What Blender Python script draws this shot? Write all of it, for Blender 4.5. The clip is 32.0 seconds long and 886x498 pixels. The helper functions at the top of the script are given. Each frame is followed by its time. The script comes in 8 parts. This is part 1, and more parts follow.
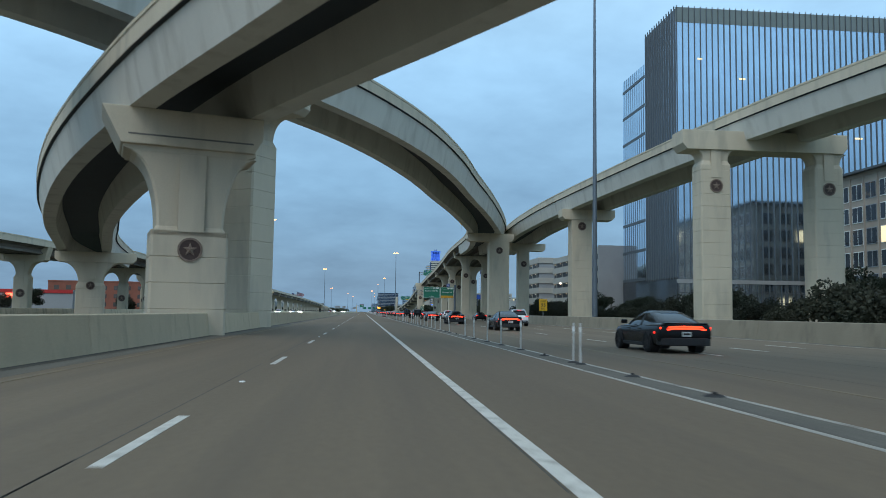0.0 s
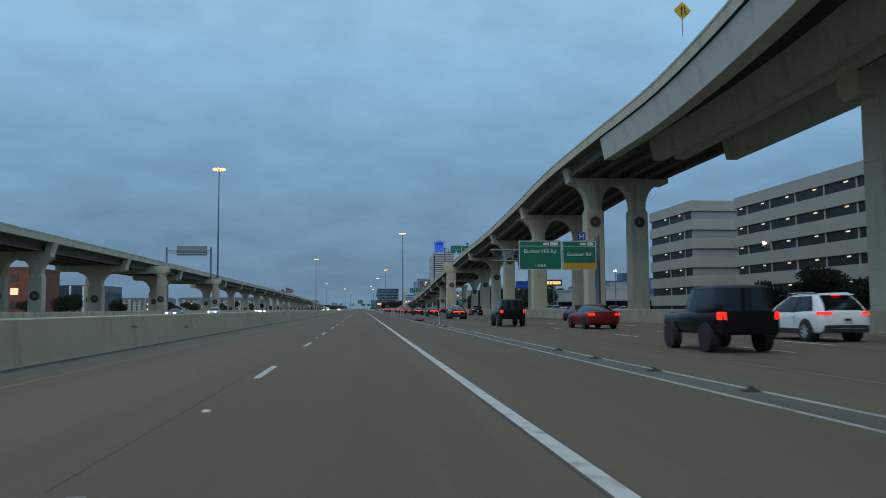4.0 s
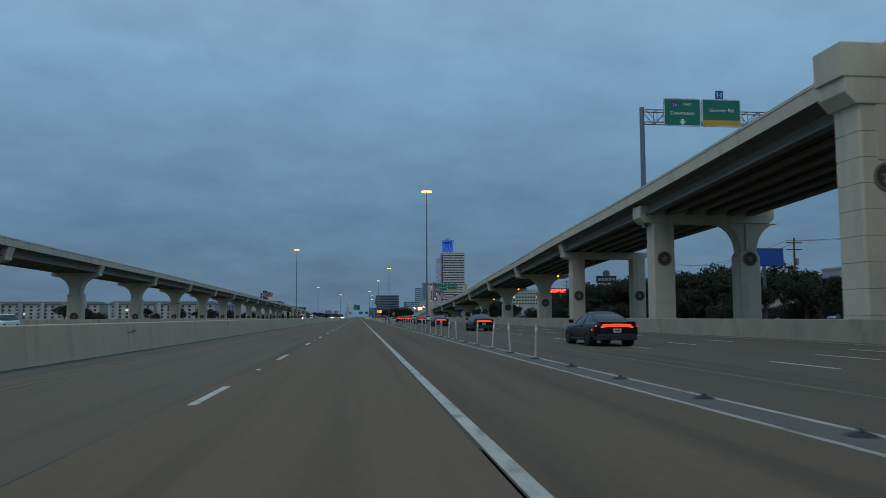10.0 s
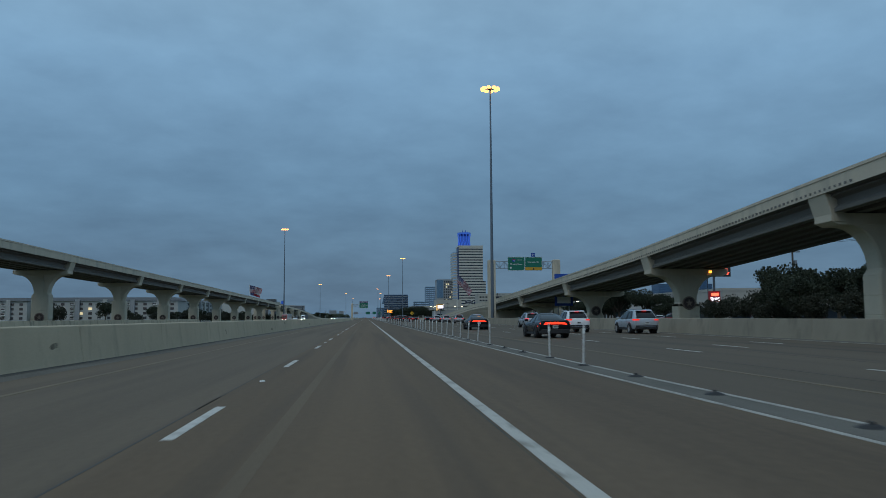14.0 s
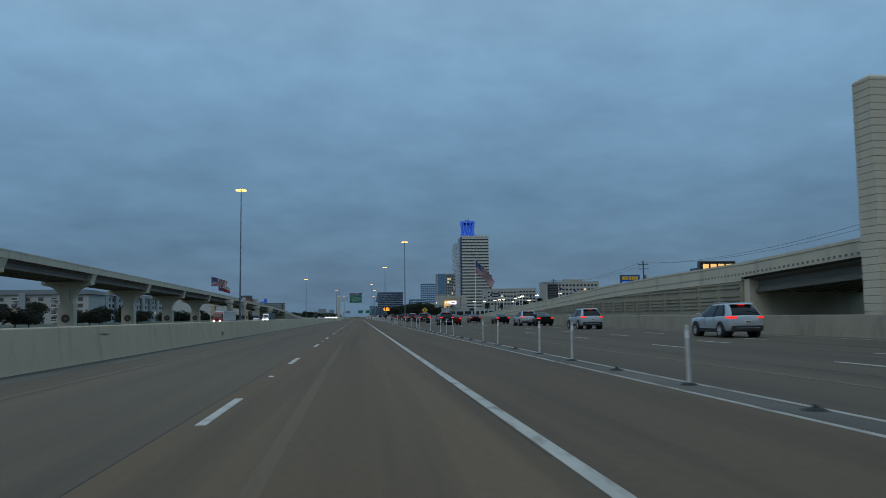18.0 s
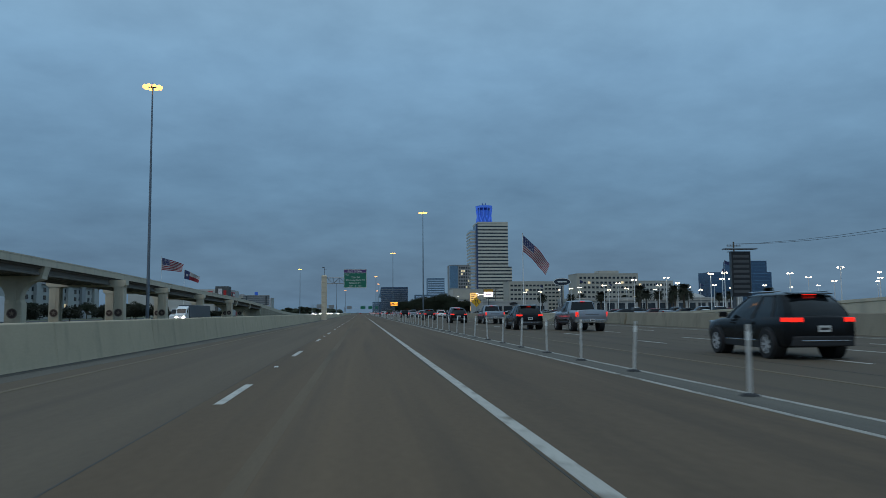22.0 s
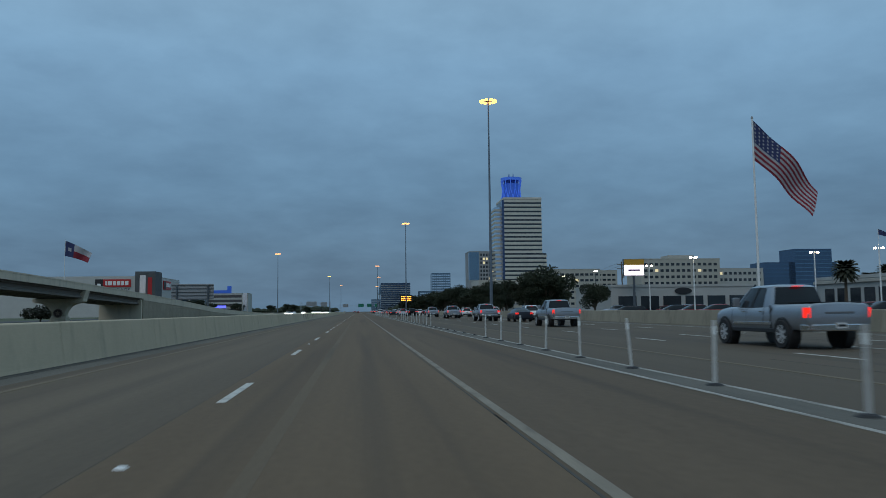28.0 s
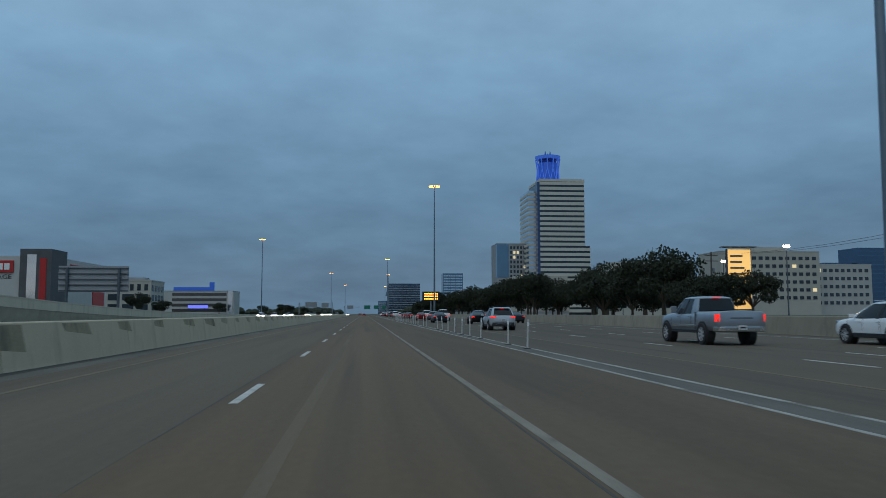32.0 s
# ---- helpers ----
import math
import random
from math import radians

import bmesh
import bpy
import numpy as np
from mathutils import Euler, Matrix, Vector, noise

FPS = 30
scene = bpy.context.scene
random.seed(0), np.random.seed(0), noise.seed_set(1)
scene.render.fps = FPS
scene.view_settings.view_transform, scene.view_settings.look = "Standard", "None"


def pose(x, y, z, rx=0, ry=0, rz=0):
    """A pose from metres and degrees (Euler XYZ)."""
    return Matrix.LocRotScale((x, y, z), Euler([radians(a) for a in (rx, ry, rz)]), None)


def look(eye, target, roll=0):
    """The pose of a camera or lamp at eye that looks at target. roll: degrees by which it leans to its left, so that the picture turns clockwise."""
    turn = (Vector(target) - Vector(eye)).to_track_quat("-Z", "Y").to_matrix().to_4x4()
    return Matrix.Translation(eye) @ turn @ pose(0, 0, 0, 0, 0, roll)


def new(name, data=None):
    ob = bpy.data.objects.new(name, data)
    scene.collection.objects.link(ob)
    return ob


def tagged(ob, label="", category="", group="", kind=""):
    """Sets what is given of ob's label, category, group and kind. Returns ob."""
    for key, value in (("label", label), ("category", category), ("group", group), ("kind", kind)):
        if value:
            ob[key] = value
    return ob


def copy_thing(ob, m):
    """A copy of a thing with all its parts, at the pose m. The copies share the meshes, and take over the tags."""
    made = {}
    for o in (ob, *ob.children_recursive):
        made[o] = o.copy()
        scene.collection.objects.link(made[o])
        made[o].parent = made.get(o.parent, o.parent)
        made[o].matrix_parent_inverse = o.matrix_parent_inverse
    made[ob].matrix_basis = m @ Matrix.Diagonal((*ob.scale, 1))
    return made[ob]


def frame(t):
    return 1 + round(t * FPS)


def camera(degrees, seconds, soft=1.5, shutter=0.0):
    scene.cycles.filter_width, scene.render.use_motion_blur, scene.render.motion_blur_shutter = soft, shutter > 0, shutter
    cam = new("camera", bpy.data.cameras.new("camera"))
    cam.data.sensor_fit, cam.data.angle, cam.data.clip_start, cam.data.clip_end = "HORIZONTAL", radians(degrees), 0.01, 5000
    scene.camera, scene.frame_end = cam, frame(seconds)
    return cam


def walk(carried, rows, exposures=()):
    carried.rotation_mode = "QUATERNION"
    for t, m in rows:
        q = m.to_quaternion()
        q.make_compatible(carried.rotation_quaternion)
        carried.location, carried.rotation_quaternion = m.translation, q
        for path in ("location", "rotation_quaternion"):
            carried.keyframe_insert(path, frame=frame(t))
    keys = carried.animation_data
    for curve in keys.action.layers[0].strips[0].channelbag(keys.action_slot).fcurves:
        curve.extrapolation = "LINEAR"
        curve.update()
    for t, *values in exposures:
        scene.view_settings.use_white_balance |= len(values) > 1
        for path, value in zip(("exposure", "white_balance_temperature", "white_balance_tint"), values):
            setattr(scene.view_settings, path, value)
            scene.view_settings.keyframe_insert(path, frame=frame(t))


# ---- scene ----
cam = camera(59.03, 32.0, soft=0.5, shutter=0.15)
EYE = 1.257
ROWS = [
    (0.00, -1.592, 0.000, -5.836, 4.666, -0.856),
    (0.50, -1.637, 15.831, -5.808, 4.492, -0.737),
    (1.00, -1.672, 31.639, -5.822, 4.434, -0.439),
    (1.50, -1.690, 47.404, -5.845, 4.385, -0.267),
    (2.00, -1.696, 63.128, -5.858, 4.320, -0.106),
    (2.50, -1.702, 78.854, -5.841, 4.140, -0.048),
    (3.00, -1.710, 94.569, -5.898, 4.083, 0.103),
    (3.50, -1.729, 110.264, -5.913, 4.266, 0.290),
    (4.00, -1.755, 125.961, -5.929, 4.334, 0.319),
    (4.50, -1.793, 141.628, -5.950, 4.463, 0.309),
    (5.00, -1.826, 157.244, -5.976, 4.597, 0.275),
    (5.50, -1.835, 172.788, -6.002, 4.678, 0.227),
    (6.00, -1.837, 188.336, -6.079, 4.846, 0.072),
    (6.50, -1.818, 203.789, -6.176, 4.916, -0.106),
    (7.00, -1.760, 219.152, -6.343, 4.918, 0.077),
    (7.50, -1.677, 234.463, -6.431, 4.851, 0.320),
    (8.00, -1.586, 249.814, -6.390, 4.856, 0.242),
    (8.50, -1.498, 265.237, -6.354, 4.910, 0.175),
    (9.00, -1.412, 280.714, -6.363, 4.975, 0.004),
    (9.50, -1.328, 296.224, -6.301, 4.929, -0.098),
    (10.00, -1.270, 311.777, -6.107, 4.952, 0.204),
    (10.50, -1.254, 327.388, -5.892, 4.876, 0.188),
    (11.00, -1.262, 342.990, -5.823, 5.027, 0.099),
    (11.50, -1.281, 358.567, -5.776, 5.024, 0.076),
    (12.00, -1.304, 374.160, -5.772, 4.983, 0.232),
    (12.50, -1.345, 389.815, -5.719, 4.985, 0.338),
    (13.00, -1.420, 405.558, -5.675, 4.952, 0.340),
    (13.50, -1.515, 421.309, -5.650, 4.933, 0.248),
    (14.00, -1.611, 436.973, -5.605, 4.980, 0.303),
    (14.50, -1.679, 452.388, -5.723, 4.937, 0.255),
    (15.00, -1.746, 467.777, -5.760, 4.912, 0.288),
    (15.50, -1.787, 482.927, -5.828, 4.857, 0.362),
    (16.00, -1.808, 497.937, -5.900, 4.804, 0.445),
    (16.50, -1.817, 512.905, -5.946, 4.785, 0.503),
    (17.00, -1.838, 527.923, -6.010, 4.739, 0.656),
    (17.50, -1.828, 542.863, -6.107, 4.847, 0.731),
    (18.00, -1.804, 557.752, -6.147, 4.875, 0.678),
    (18.50, -1.767, 572.624, -6.038, 4.895, 0.665),
    (19.00, -1.719, 587.571, -6.062, 4.945, 0.481),
    (19.50, -1.670, 602.608, -6.090, 4.972, 0.587),
    (20.00, -1.636, 617.671, -6.046, 4.834, 0.600),
    (20.50, -1.628, 632.718, -5.960, 4.716, 0.435),
    (21.00, -1.640, 647.755, -5.969, 4.620, 0.464),
    (21.50, -1.665, 662.834, -6.049, 4.605, 0.495),
    (22.00, -1.694, 677.995, -5.985, 4.623, 0.414),
    (22.50, -1.721, 693.252, -5.978, 4.695, 0.299),
    (23.00, -1.735, 708.584, -5.959, 4.699, 0.140),
    (23.50, -1.725, 723.914, -6.056, 4.614, 0.086),
    (24.00, -1.704, 739.201, -6.089, 4.690, 0.230),
    (24.50, -1.676, 754.447, -6.079, 4.557, 0.476),
    (25.00, -1.650, 769.653, -6.177, 4.517, 0.640),
    (25.50, -1.647, 784.843, -6.143, 4.515, 0.759),
    (26.00, -1.646, 800.020, -6.135, 4.520, 0.773),
    (26.50, -1.666, 815.178, -6.105, 4.538, 0.750),
    (27.00, -1.694, 830.351, -6.076, 4.558, 0.713),
    (27.50, -1.719, 845.573, -6.066, 4.570, 0.690),
    (28.00, -1.738, 860.808, -6.148, 4.488, 0.645),
    (28.50, -1.760, 876.086, -6.122, 4.591, 0.635),
    (29.00, -1.779, 891.388, -6.091, 4.556, 0.543),
    (29.50, -1.795, 906.673, -6.123, 4.525, 0.475),
    (30.00, -1.814, 921.924, -6.140, 4.642, 0.440),
    (30.50, -1.823, 937.151, -6.029, 4.681, 0.225),
    (31.00, -1.828, 952.353, -5.845, 4.709, 0.114),
    (31.50, -1.832, 967.537, -5.781, 4.720, 0.098),
    (32.00, -1.835, 982.713, -5.728, 4.716, 0.088),
]
STOPS = [(0.0, 0.92, 6740, 10), (1.0, 0.88, 6740, 10), (2.0, 0.68, 6700, 10), (3.0, 0.5, 6640, 10), (6.0, 0.2, 6520, 10), (9.0, 0.02, 6500, 10), (13.0, -0.02, 6500, 10), (19.0, 0.0, 6500, 10), (25.0, 0.0, 6540, 10), (32.0, 0.0, 6560, 10)]
walk(cam, [(t, pose(x, y, EYE, 90 + pitch, roll, yaw)) for t, x, y, yaw, pitch, roll in ROWS], STOPS)

# ---- world: heavy overcast at dusk ----
SUN_ELEVATION, SUN_ROTATION = radians(12), radians(200)
world = bpy.data.worlds.new("overcast_dusk")
scene.world = world
world.use_nodes = True
wn, wl = world.node_tree.nodes, world.node_tree.links
wn.clear()


def wnode(kind, **values):
    n = wn.new(kind)
    for key, value in values.items():
        if key in n.inputs:
            n.inputs[key].default_value = value
    return n


w_out = wnode("ShaderNodeOutputWorld")
w_bg = wnode("ShaderNodeBackground", Strength=1.0)
w_sky = wnode("ShaderNodeTexSky")
w_sky.sky_type = "NISHITA"
w_sky.sun_disc = False
w_sky.sun_elevation, w_sky.sun_rotation = SUN_ELEVATION, SUN_ROTATION
w_geo = wnode("ShaderNodeTexCoord")
w_sep = wnode("ShaderNodeSeparateXYZ")
wl.new(w_geo.outputs["Generated"], w_sep.inputs[0])
# cloud deck: project the direction onto a flat layer so that clouds stretch toward the horizon
w_zc = wn.new("ShaderNodeMath"); w_zc.operation = "MAXIMUM"; w_zc.inputs[1].default_value = 0.0
wl.new(w_sep.outputs["Z"], w_zc.inputs[0])
w_add = wn.new("ShaderNodeMath"); w_add.operation = "ADD"; w_add.inputs[1].default_value = 0.23
wl.new(w_zc.outputs[0], w_add.inputs[0])
w_dx = wn.new("ShaderNodeMath"); w_dx.operation = "DIVIDE"
w_dy = wn.new("ShaderNodeMath"); w_dy.operation = "DIVIDE"
wl.new(w_sep.outputs["X"], w_dx.inputs[0]); wl.new(w_add.outputs[0], w_dx.inputs[1])
wl.new(w_sep.outputs["Y"], w_dy.inputs[0]); wl.new(w_add.outputs[0], w_dy.inputs[1])
w_comb = wn.new("ShaderNodeCombineXYZ")
wl.new(w_dx.outputs[0], w_comb.inputs[0]); wl.new(w_dy.outputs[0], w_comb.inputs[1])
w_n1 = wnode("ShaderNodeTexNoise", Scale=1.5, Detail=6.0, Roughness=0.55, Distortion=0.15)
w_n2 = wnode("ShaderNodeTexNoise", Scale=5.2, Detail=5.0, Roughness=0.55, Distortion=0.1)
wl.new(w_comb.outputs[0], w_n1.inputs["Vector"]); wl.new(w_comb.outputs[0], w_n2.inputs["Vector"])
w_mixn = wn.new("ShaderNodeMix"); w_mixn.data_type = "FLOAT"; w_mixn.inputs[0].default_value = 0.36
wl.new(w_n1.outputs["Fac"], w_mixn.inputs[2]); wl.new(w_n2.outputs["Fac"], w_mixn.inputs[3])
w_ramp = wn.new("ShaderNodeValToRGB")
w_ramp.color_ramp.elements[0].position, w_ramp.color_ramp.elements[0].color = 0.34, (0.83, 0.842, 0.862, 1)
w_ramp.color_ramp.elements[1].position, w_ramp.color_ramp.elements[1].color = 0.68, (1.19, 1.182, 1.166, 1)
wl.new(w_mixn.outputs[0], w_ramp.inputs[0])
# vertical gradient of an overcast sky: the zenith is the brightest part
w_grad = wn.new("ShaderNodeValToRGB")
g = w_grad.color_ramp
g.elements[0].position, g.elements[0].color = 0.0, (0.093, 0.172, 0.268, 1)
g.elements[1].position, g.elements[1].color = 1.0, (0.33, 0.47, 0.59, 1)
for at, col in ((0.06, (0.095, 0.178, 0.280, 1)), (0.16, (0.120, 0.230, 0.358, 1)), (0.30, (0.186, 0.338, 0.506, 1)), (0.45, (0.245, 0.405, 0.560, 1))):
    e = g.elements.new(at); e.color = col
wl.new(w_sep.outputs["Z"], w_grad.inputs[0])
w_mul = wn.new("ShaderNodeMix"); w_mul.data_type = "RGBA"; w_mul.blend_type = "MULTIPLY"; w_mul.inputs[0].default_value = 1.0
wl.new(w_grad.outputs[0], w_mul.inputs[6]); wl.new(w_ramp.outputs[0], w_mul.inputs[7])
w_scale = wn.new("ShaderNodeMix"); w_scale.data_type = "RGBA"; w_scale.blend_type = "MIX"; w_scale.inputs[0].default_value = 0.004
wl.new(w_mul.outputs[2], w_scale.inputs[6]); wl.new(w_sky.outputs[0], w_scale.inputs[7])
wl.new(w_scale.outputs[2], w_bg.inputs["Color"])
wl.new(w_bg.outputs[0], w_out.inputs[0])

sun_data = bpy.data.lights.new("sun_behind_cloud", "SUN")
sun_data.energy, sun_data.angle, sun_data.color = 0.5, radians(40), (1.0, 0.95, 0.88)
sun = new("sun_behind_cloud", sun_data)
sun.matrix_world = look((-40, -60, 90), (0, 0, 0))


# ---- mesh helpers ----
class G:
    """Gathers vertices and faces of one mesh."""

    def __init__(self):
        self.v, self.f = [], []

    def face(self, pts):
        n = len(self.v)
        self.v += [tuple(p) for p in pts]
        self.f.append(tuple(range(n, n + len(pts))))
        return self

    def box(self, x0, x1, y0, y1, z0, z1):
        n = len(self.v)
        self.v += [(x0, y0, z0), (x1, y0, z0), (x1, y1, z0), (x0, y1, z0), (x0, y0, z1), (x1, y0, z1), (x1, y1, z1), (x0, y1, z1)]
        self.f += [(n, n + 3, n + 2, n + 1), (n + 4, n + 5, n + 6, n + 7), (n, n + 1, n + 5, n + 4), (n + 1, n + 2, n + 6, n + 5), (n + 2, n + 3, n + 7, n + 6), (n + 3, n, n + 4, n + 7)]
        return self

    def loft(self, rings, closed=True, caps=True):
        """Rings of equally many points; closed: the ring itself closes."""
        n, k = len(self.v), len(rings[0])
        for r in rings:
            self.v += [tuple(p) for p in r]
        for i in range(len(rings) - 1):
            for j in range(k if closed else k - 1):
                a, b = n + i * k + j, n + i * k + (j + 1) % k
                self.f.append((a, b, b + k, a + k))
        if caps and closed:
            self.f.append(tuple(reversed(range(n, n + k))))
            self.f.append(tuple(range(n + (len(rings) - 1) * k, n + len(rings) * k)))
        return self

    def cyl(self, a, b, r0, r1=None, n=10):
        a, b = Vector(a), Vector(b)
        r1 = r0 if r1 is None else r1
        q = (b - a).to_track_quat("Z", "Y")
        ring = lambda c, r: [c + q @ Vector((r * math.cos(2 * math.pi * i / n), r * math.sin(2 * math.pi * i / n), 0)) for i in range(n)]
        return self.loft([ring(a, r0), ring(b, r1)])

    def prism(self, outline, axis, lo, hi):
        """An outline of 2D points pulled along x, y or z."""
        put = {"x": lambda p, d: (d, p[0], p[1]), "y": lambda p, d: (p[0], d, p[1]), "z": lambda p, d: (p[0], p[1], d)}[axis]
        return self.loft([[put(p, lo) for p in outline], [put(p, hi) for p in outline]])

    def moved(self, m):
        self.v = [tuple(m @ Vector(p)) for p in self.v]
        return self

    def add(self, other, m=None):
        n = len(self.v)
        self.v += [tuple(m @ Vector(p)) for p in other.v] if m else other.v
        self.f += [tuple(i + n for i in f) for f in other.f]
        return self

    def mesh(self, name, material, smooth=False):
        me = bpy.data.meshes.new(name)
        me.from_pydata(self.v, [], self.f)
        if material:
            me.materials.append(material)
        bm = bmesh.new()
        bm.from_mesh(me)
        bmesh.ops.recalc_face_normals(bm, faces=bm.faces)
        for f in bm.faces:
            f.smooth = smooth
        if smooth:
            for e in bm.edges:
                if len(e.link_faces) == 2 and e.calc_face_angle(0) > 0.7:
                    e.smooth = False
        bm.to_mesh(me)
        bm.free()
        return me


def bevelled(gm, width):
    """Rounds the edges of a small mesh."""
    bm = bmesh.new()
    vs = [bm.verts.new(p) for p in gm.v]
    for f in gm.f:
        try:
            bm.faces.new([vs[i] for i in f])
        except ValueError:
            pass
    bmesh.ops.remove_doubles(bm, verts=bm.verts, dist=0.0005)
    bmesh.ops.recalc_face_normals(bm, faces=bm.faces)
    es = [e for e in bm.edges if len(e.link_faces) == 2 and e.calc_face_angle(0) > 0.5]
    bmesh.ops.bevel(bm, geom=es, offset=width, segments=2, profile=0.6, affect="EDGES", clamp_overlap=True)
    out = G()
    bm.verts.index_update()
    out.v = [tuple(v.co) for v in bm.verts]
    out.f = [tuple(v.index for v in f.verts) for f in bm.faces]
    bm.free()
    return out


def thing(name, at=(0, 0, 0), label="", category="", group="", kind="", turn=0.0):
    ob = new(name)
    ob.matrix_basis = pose(*at, 0, 0, turn)
    ob.empty_display_size = 0.2
    return tagged(ob, label, category, group, kind)


def part(name, gm, material, parent, label="", smooth=False, kind=""):
    """Links one mesh under a thing or under a part; its points are in the parent's own space."""
    ob = new(name, gm if isinstance(gm, bpy.types.Mesh) else gm.mesh(name, material, smooth))
    ob.parent = parent
    return tagged(ob, label, kind=kind)


def solo(name, gm, material, label="", category="", group="", kind="", smooth=False, at=(0, 0, 0), turn=0.0):
    ob = new(name, gm if isinstance(gm, bpy.types.Mesh) else gm.mesh(name, material, smooth))
    ob.matrix_basis = pose(*at, 0, 0, turn)
    return tagged(ob, label, category, group, kind)


def words(text, size, material, parent, at, name="lettering", centre=True, spin=(90, 0, 0), wide=1.0):
    """Raised letters in the built-in font, as a mesh."""
    cu = bpy.data.curves.new(name, "FONT")
    cu.body, cu.size, cu.extrude = text, size, 0.01
    cu.align_x = "CENTER" if centre else "LEFT"
    cu.resolution_u = 2
    tmp = bpy.data.objects.new(name, cu)
    me = bpy.data.meshes.new_from_object(tmp)
    bpy.data.objects.remove(tmp)
    bpy.data.curves.remove(cu)
    me.materials.clear()
    me.materials.append(material)
    ob = new(name, me)
    ob.parent = parent
    ob.matrix_basis = pose(*at, *spin) @ Matrix.Diagonal((wide, 1, 1, 1))
    return ob


# ---- materials ----
MATS = {}


def surface(name, colour, rough=0.7, metal=0.0, vary=0.15, scale=0.6, fine=18.0, bump=0.15, dirt=None, dirt_amount=0.0, stretch=(1, 1, 1), coat=0.0, spec=0.5, each=0.0):
    """A worn surface: large blotches, fine grain, relief, and streaks of dirt."""
    m = bpy.data.materials.new(name)
    m.use_nodes = True
    n, l = m.node_tree.nodes, m.node_tree.links
    b = n["Principled BSDF"]
    b.inputs["Roughness"].default_value, b.inputs["Metallic"].default_value = rough, metal
    b.inputs["Coat Weight"].default_value = coat
    b.inputs["Specular IOR Level"].default_value = spec
    tc = n.new("ShaderNodeTexCoord")
    mp = n.new("ShaderNodeMapping")
    mp.inputs["Scale"].default_value = stretch
    l.new(tc.outputs["Object"], mp.inputs[0])
    big = n.new("ShaderNodeTexNoise")
    big.inputs["Scale"].default_value, big.inputs["Detail"].default_value, big.inputs["Roughness"].default_value = scale, 5, 0.6
    small = n.new("ShaderNodeTexNoise")
    small.inputs["Scale"].default_value, small.inputs["Detail"].default_value = fine, 3
    l.new(mp.outputs[0], big.inputs["Vector"])
    l.new(tc.outputs["Object"], small.inputs["Vector"])
    mixn = n.new("ShaderNodeMix"); mixn.data_type = "FLOAT"; mixn.inputs[0].default_value = 0.35
    l.new(big.outputs["Fac"], mixn.inputs[2]); l.new(small.outputs["Fac"], mixn.inputs[3])
    rng = n.new("ShaderNodeMapRange")
    rng.inputs[1].default_value, rng.inputs[2].default_value = 0.3, 0.7
    rng.inputs[3].default_value, rng.inputs[4].default_value = 1 - vary, 1 + vary
    l.new(mixn.outputs[0], rng.inputs[0])
    mul = n.new("ShaderNodeMix"); mul.data_type = "RGBA"; mul.blend_type = "MULTIPLY"; mul.inputs[0].default_value = 1.0
    mul.inputs[6].default_value = (*colour, 1)
    l.new(rng.outputs[0], mul.inputs[7])
    last = mul.outputs[2]
    if each:
        oi = n.new("ShaderNodeObjectInfo")
        r2 = n.new("ShaderNodeMapRange")
        r2.inputs[3].default_value, r2.inputs[4].default_value = 1 - each, 1 + each
        l.new(oi.outputs["Random"], r2.inputs[0])
        m2 = n.new("ShaderNodeMix"); m2.data_type = "RGBA"; m2.blend_type = "MULTIPLY"; m2.inputs[0].default_value = 1.0
        l.new(last, m2.inputs[6]); l.new(r2.outputs[0], m2.inputs[7])
        last = m2.outputs[2]
    if dirt:
        st = n.new("ShaderNodeTexNoise")
        st.inputs["Scale"].default_value, st.inputs["Detail"].default_value = scale * 2.3, 6
        l.new(mp.outputs[0], st.inputs["Vector"])
        r3 = n.new("ShaderNodeMapRange")
        r3.inputs[1].default_value, r3.inputs[2].default_value, r3.inputs[4].default_value = 0.52, 0.72, dirt_amount
        l.new(st.outputs["Fac"], r3.inputs[0])
        m3 = n.new("ShaderNodeMix"); m3.data_type = "RGBA"
        m3.inputs[7].default_value = (*dirt, 1)
        l.new(r3.outputs[0], m3.inputs[0]); l.new(last, m3.inputs[6])
        last = m3.outputs[2]
    l.new(last, b.inputs["Base Color"])
    if bump:
        bp = n.new("ShaderNodeBump")
        bp.inputs["Strength"].default_value, bp.inputs["Distance"].default_value = bump, 0.02
        l.new(small.outputs["Fac"], bp.inputs["Height"])
        l.new(bp.outputs[0], b.inputs["Normal"])
    MATS[name] = m
    return m


def glow(name, colour, strength, body=1.0):
    m = bpy.data.materials.new(name)
    m.use_nodes = True
    b = m.node_tree.nodes["Principled BSDF"]
    b.inputs["Base Color"].default_value = (*(c * body for c in colour), 1)
    b.inputs["Emission Color"].default_value = (*colour, 1)
    b.inputs["Emission Strength"].default_value = strength
    b.inputs["Roughness"].default_value = 0.4
    return m


def pane(name, colour, rough=0.06, metal=0.0, each=0.0):
    return surface(name, colour, rough, metal, 0.12, 0.05, 0.3, 0.0, spec=0.9, each=each)


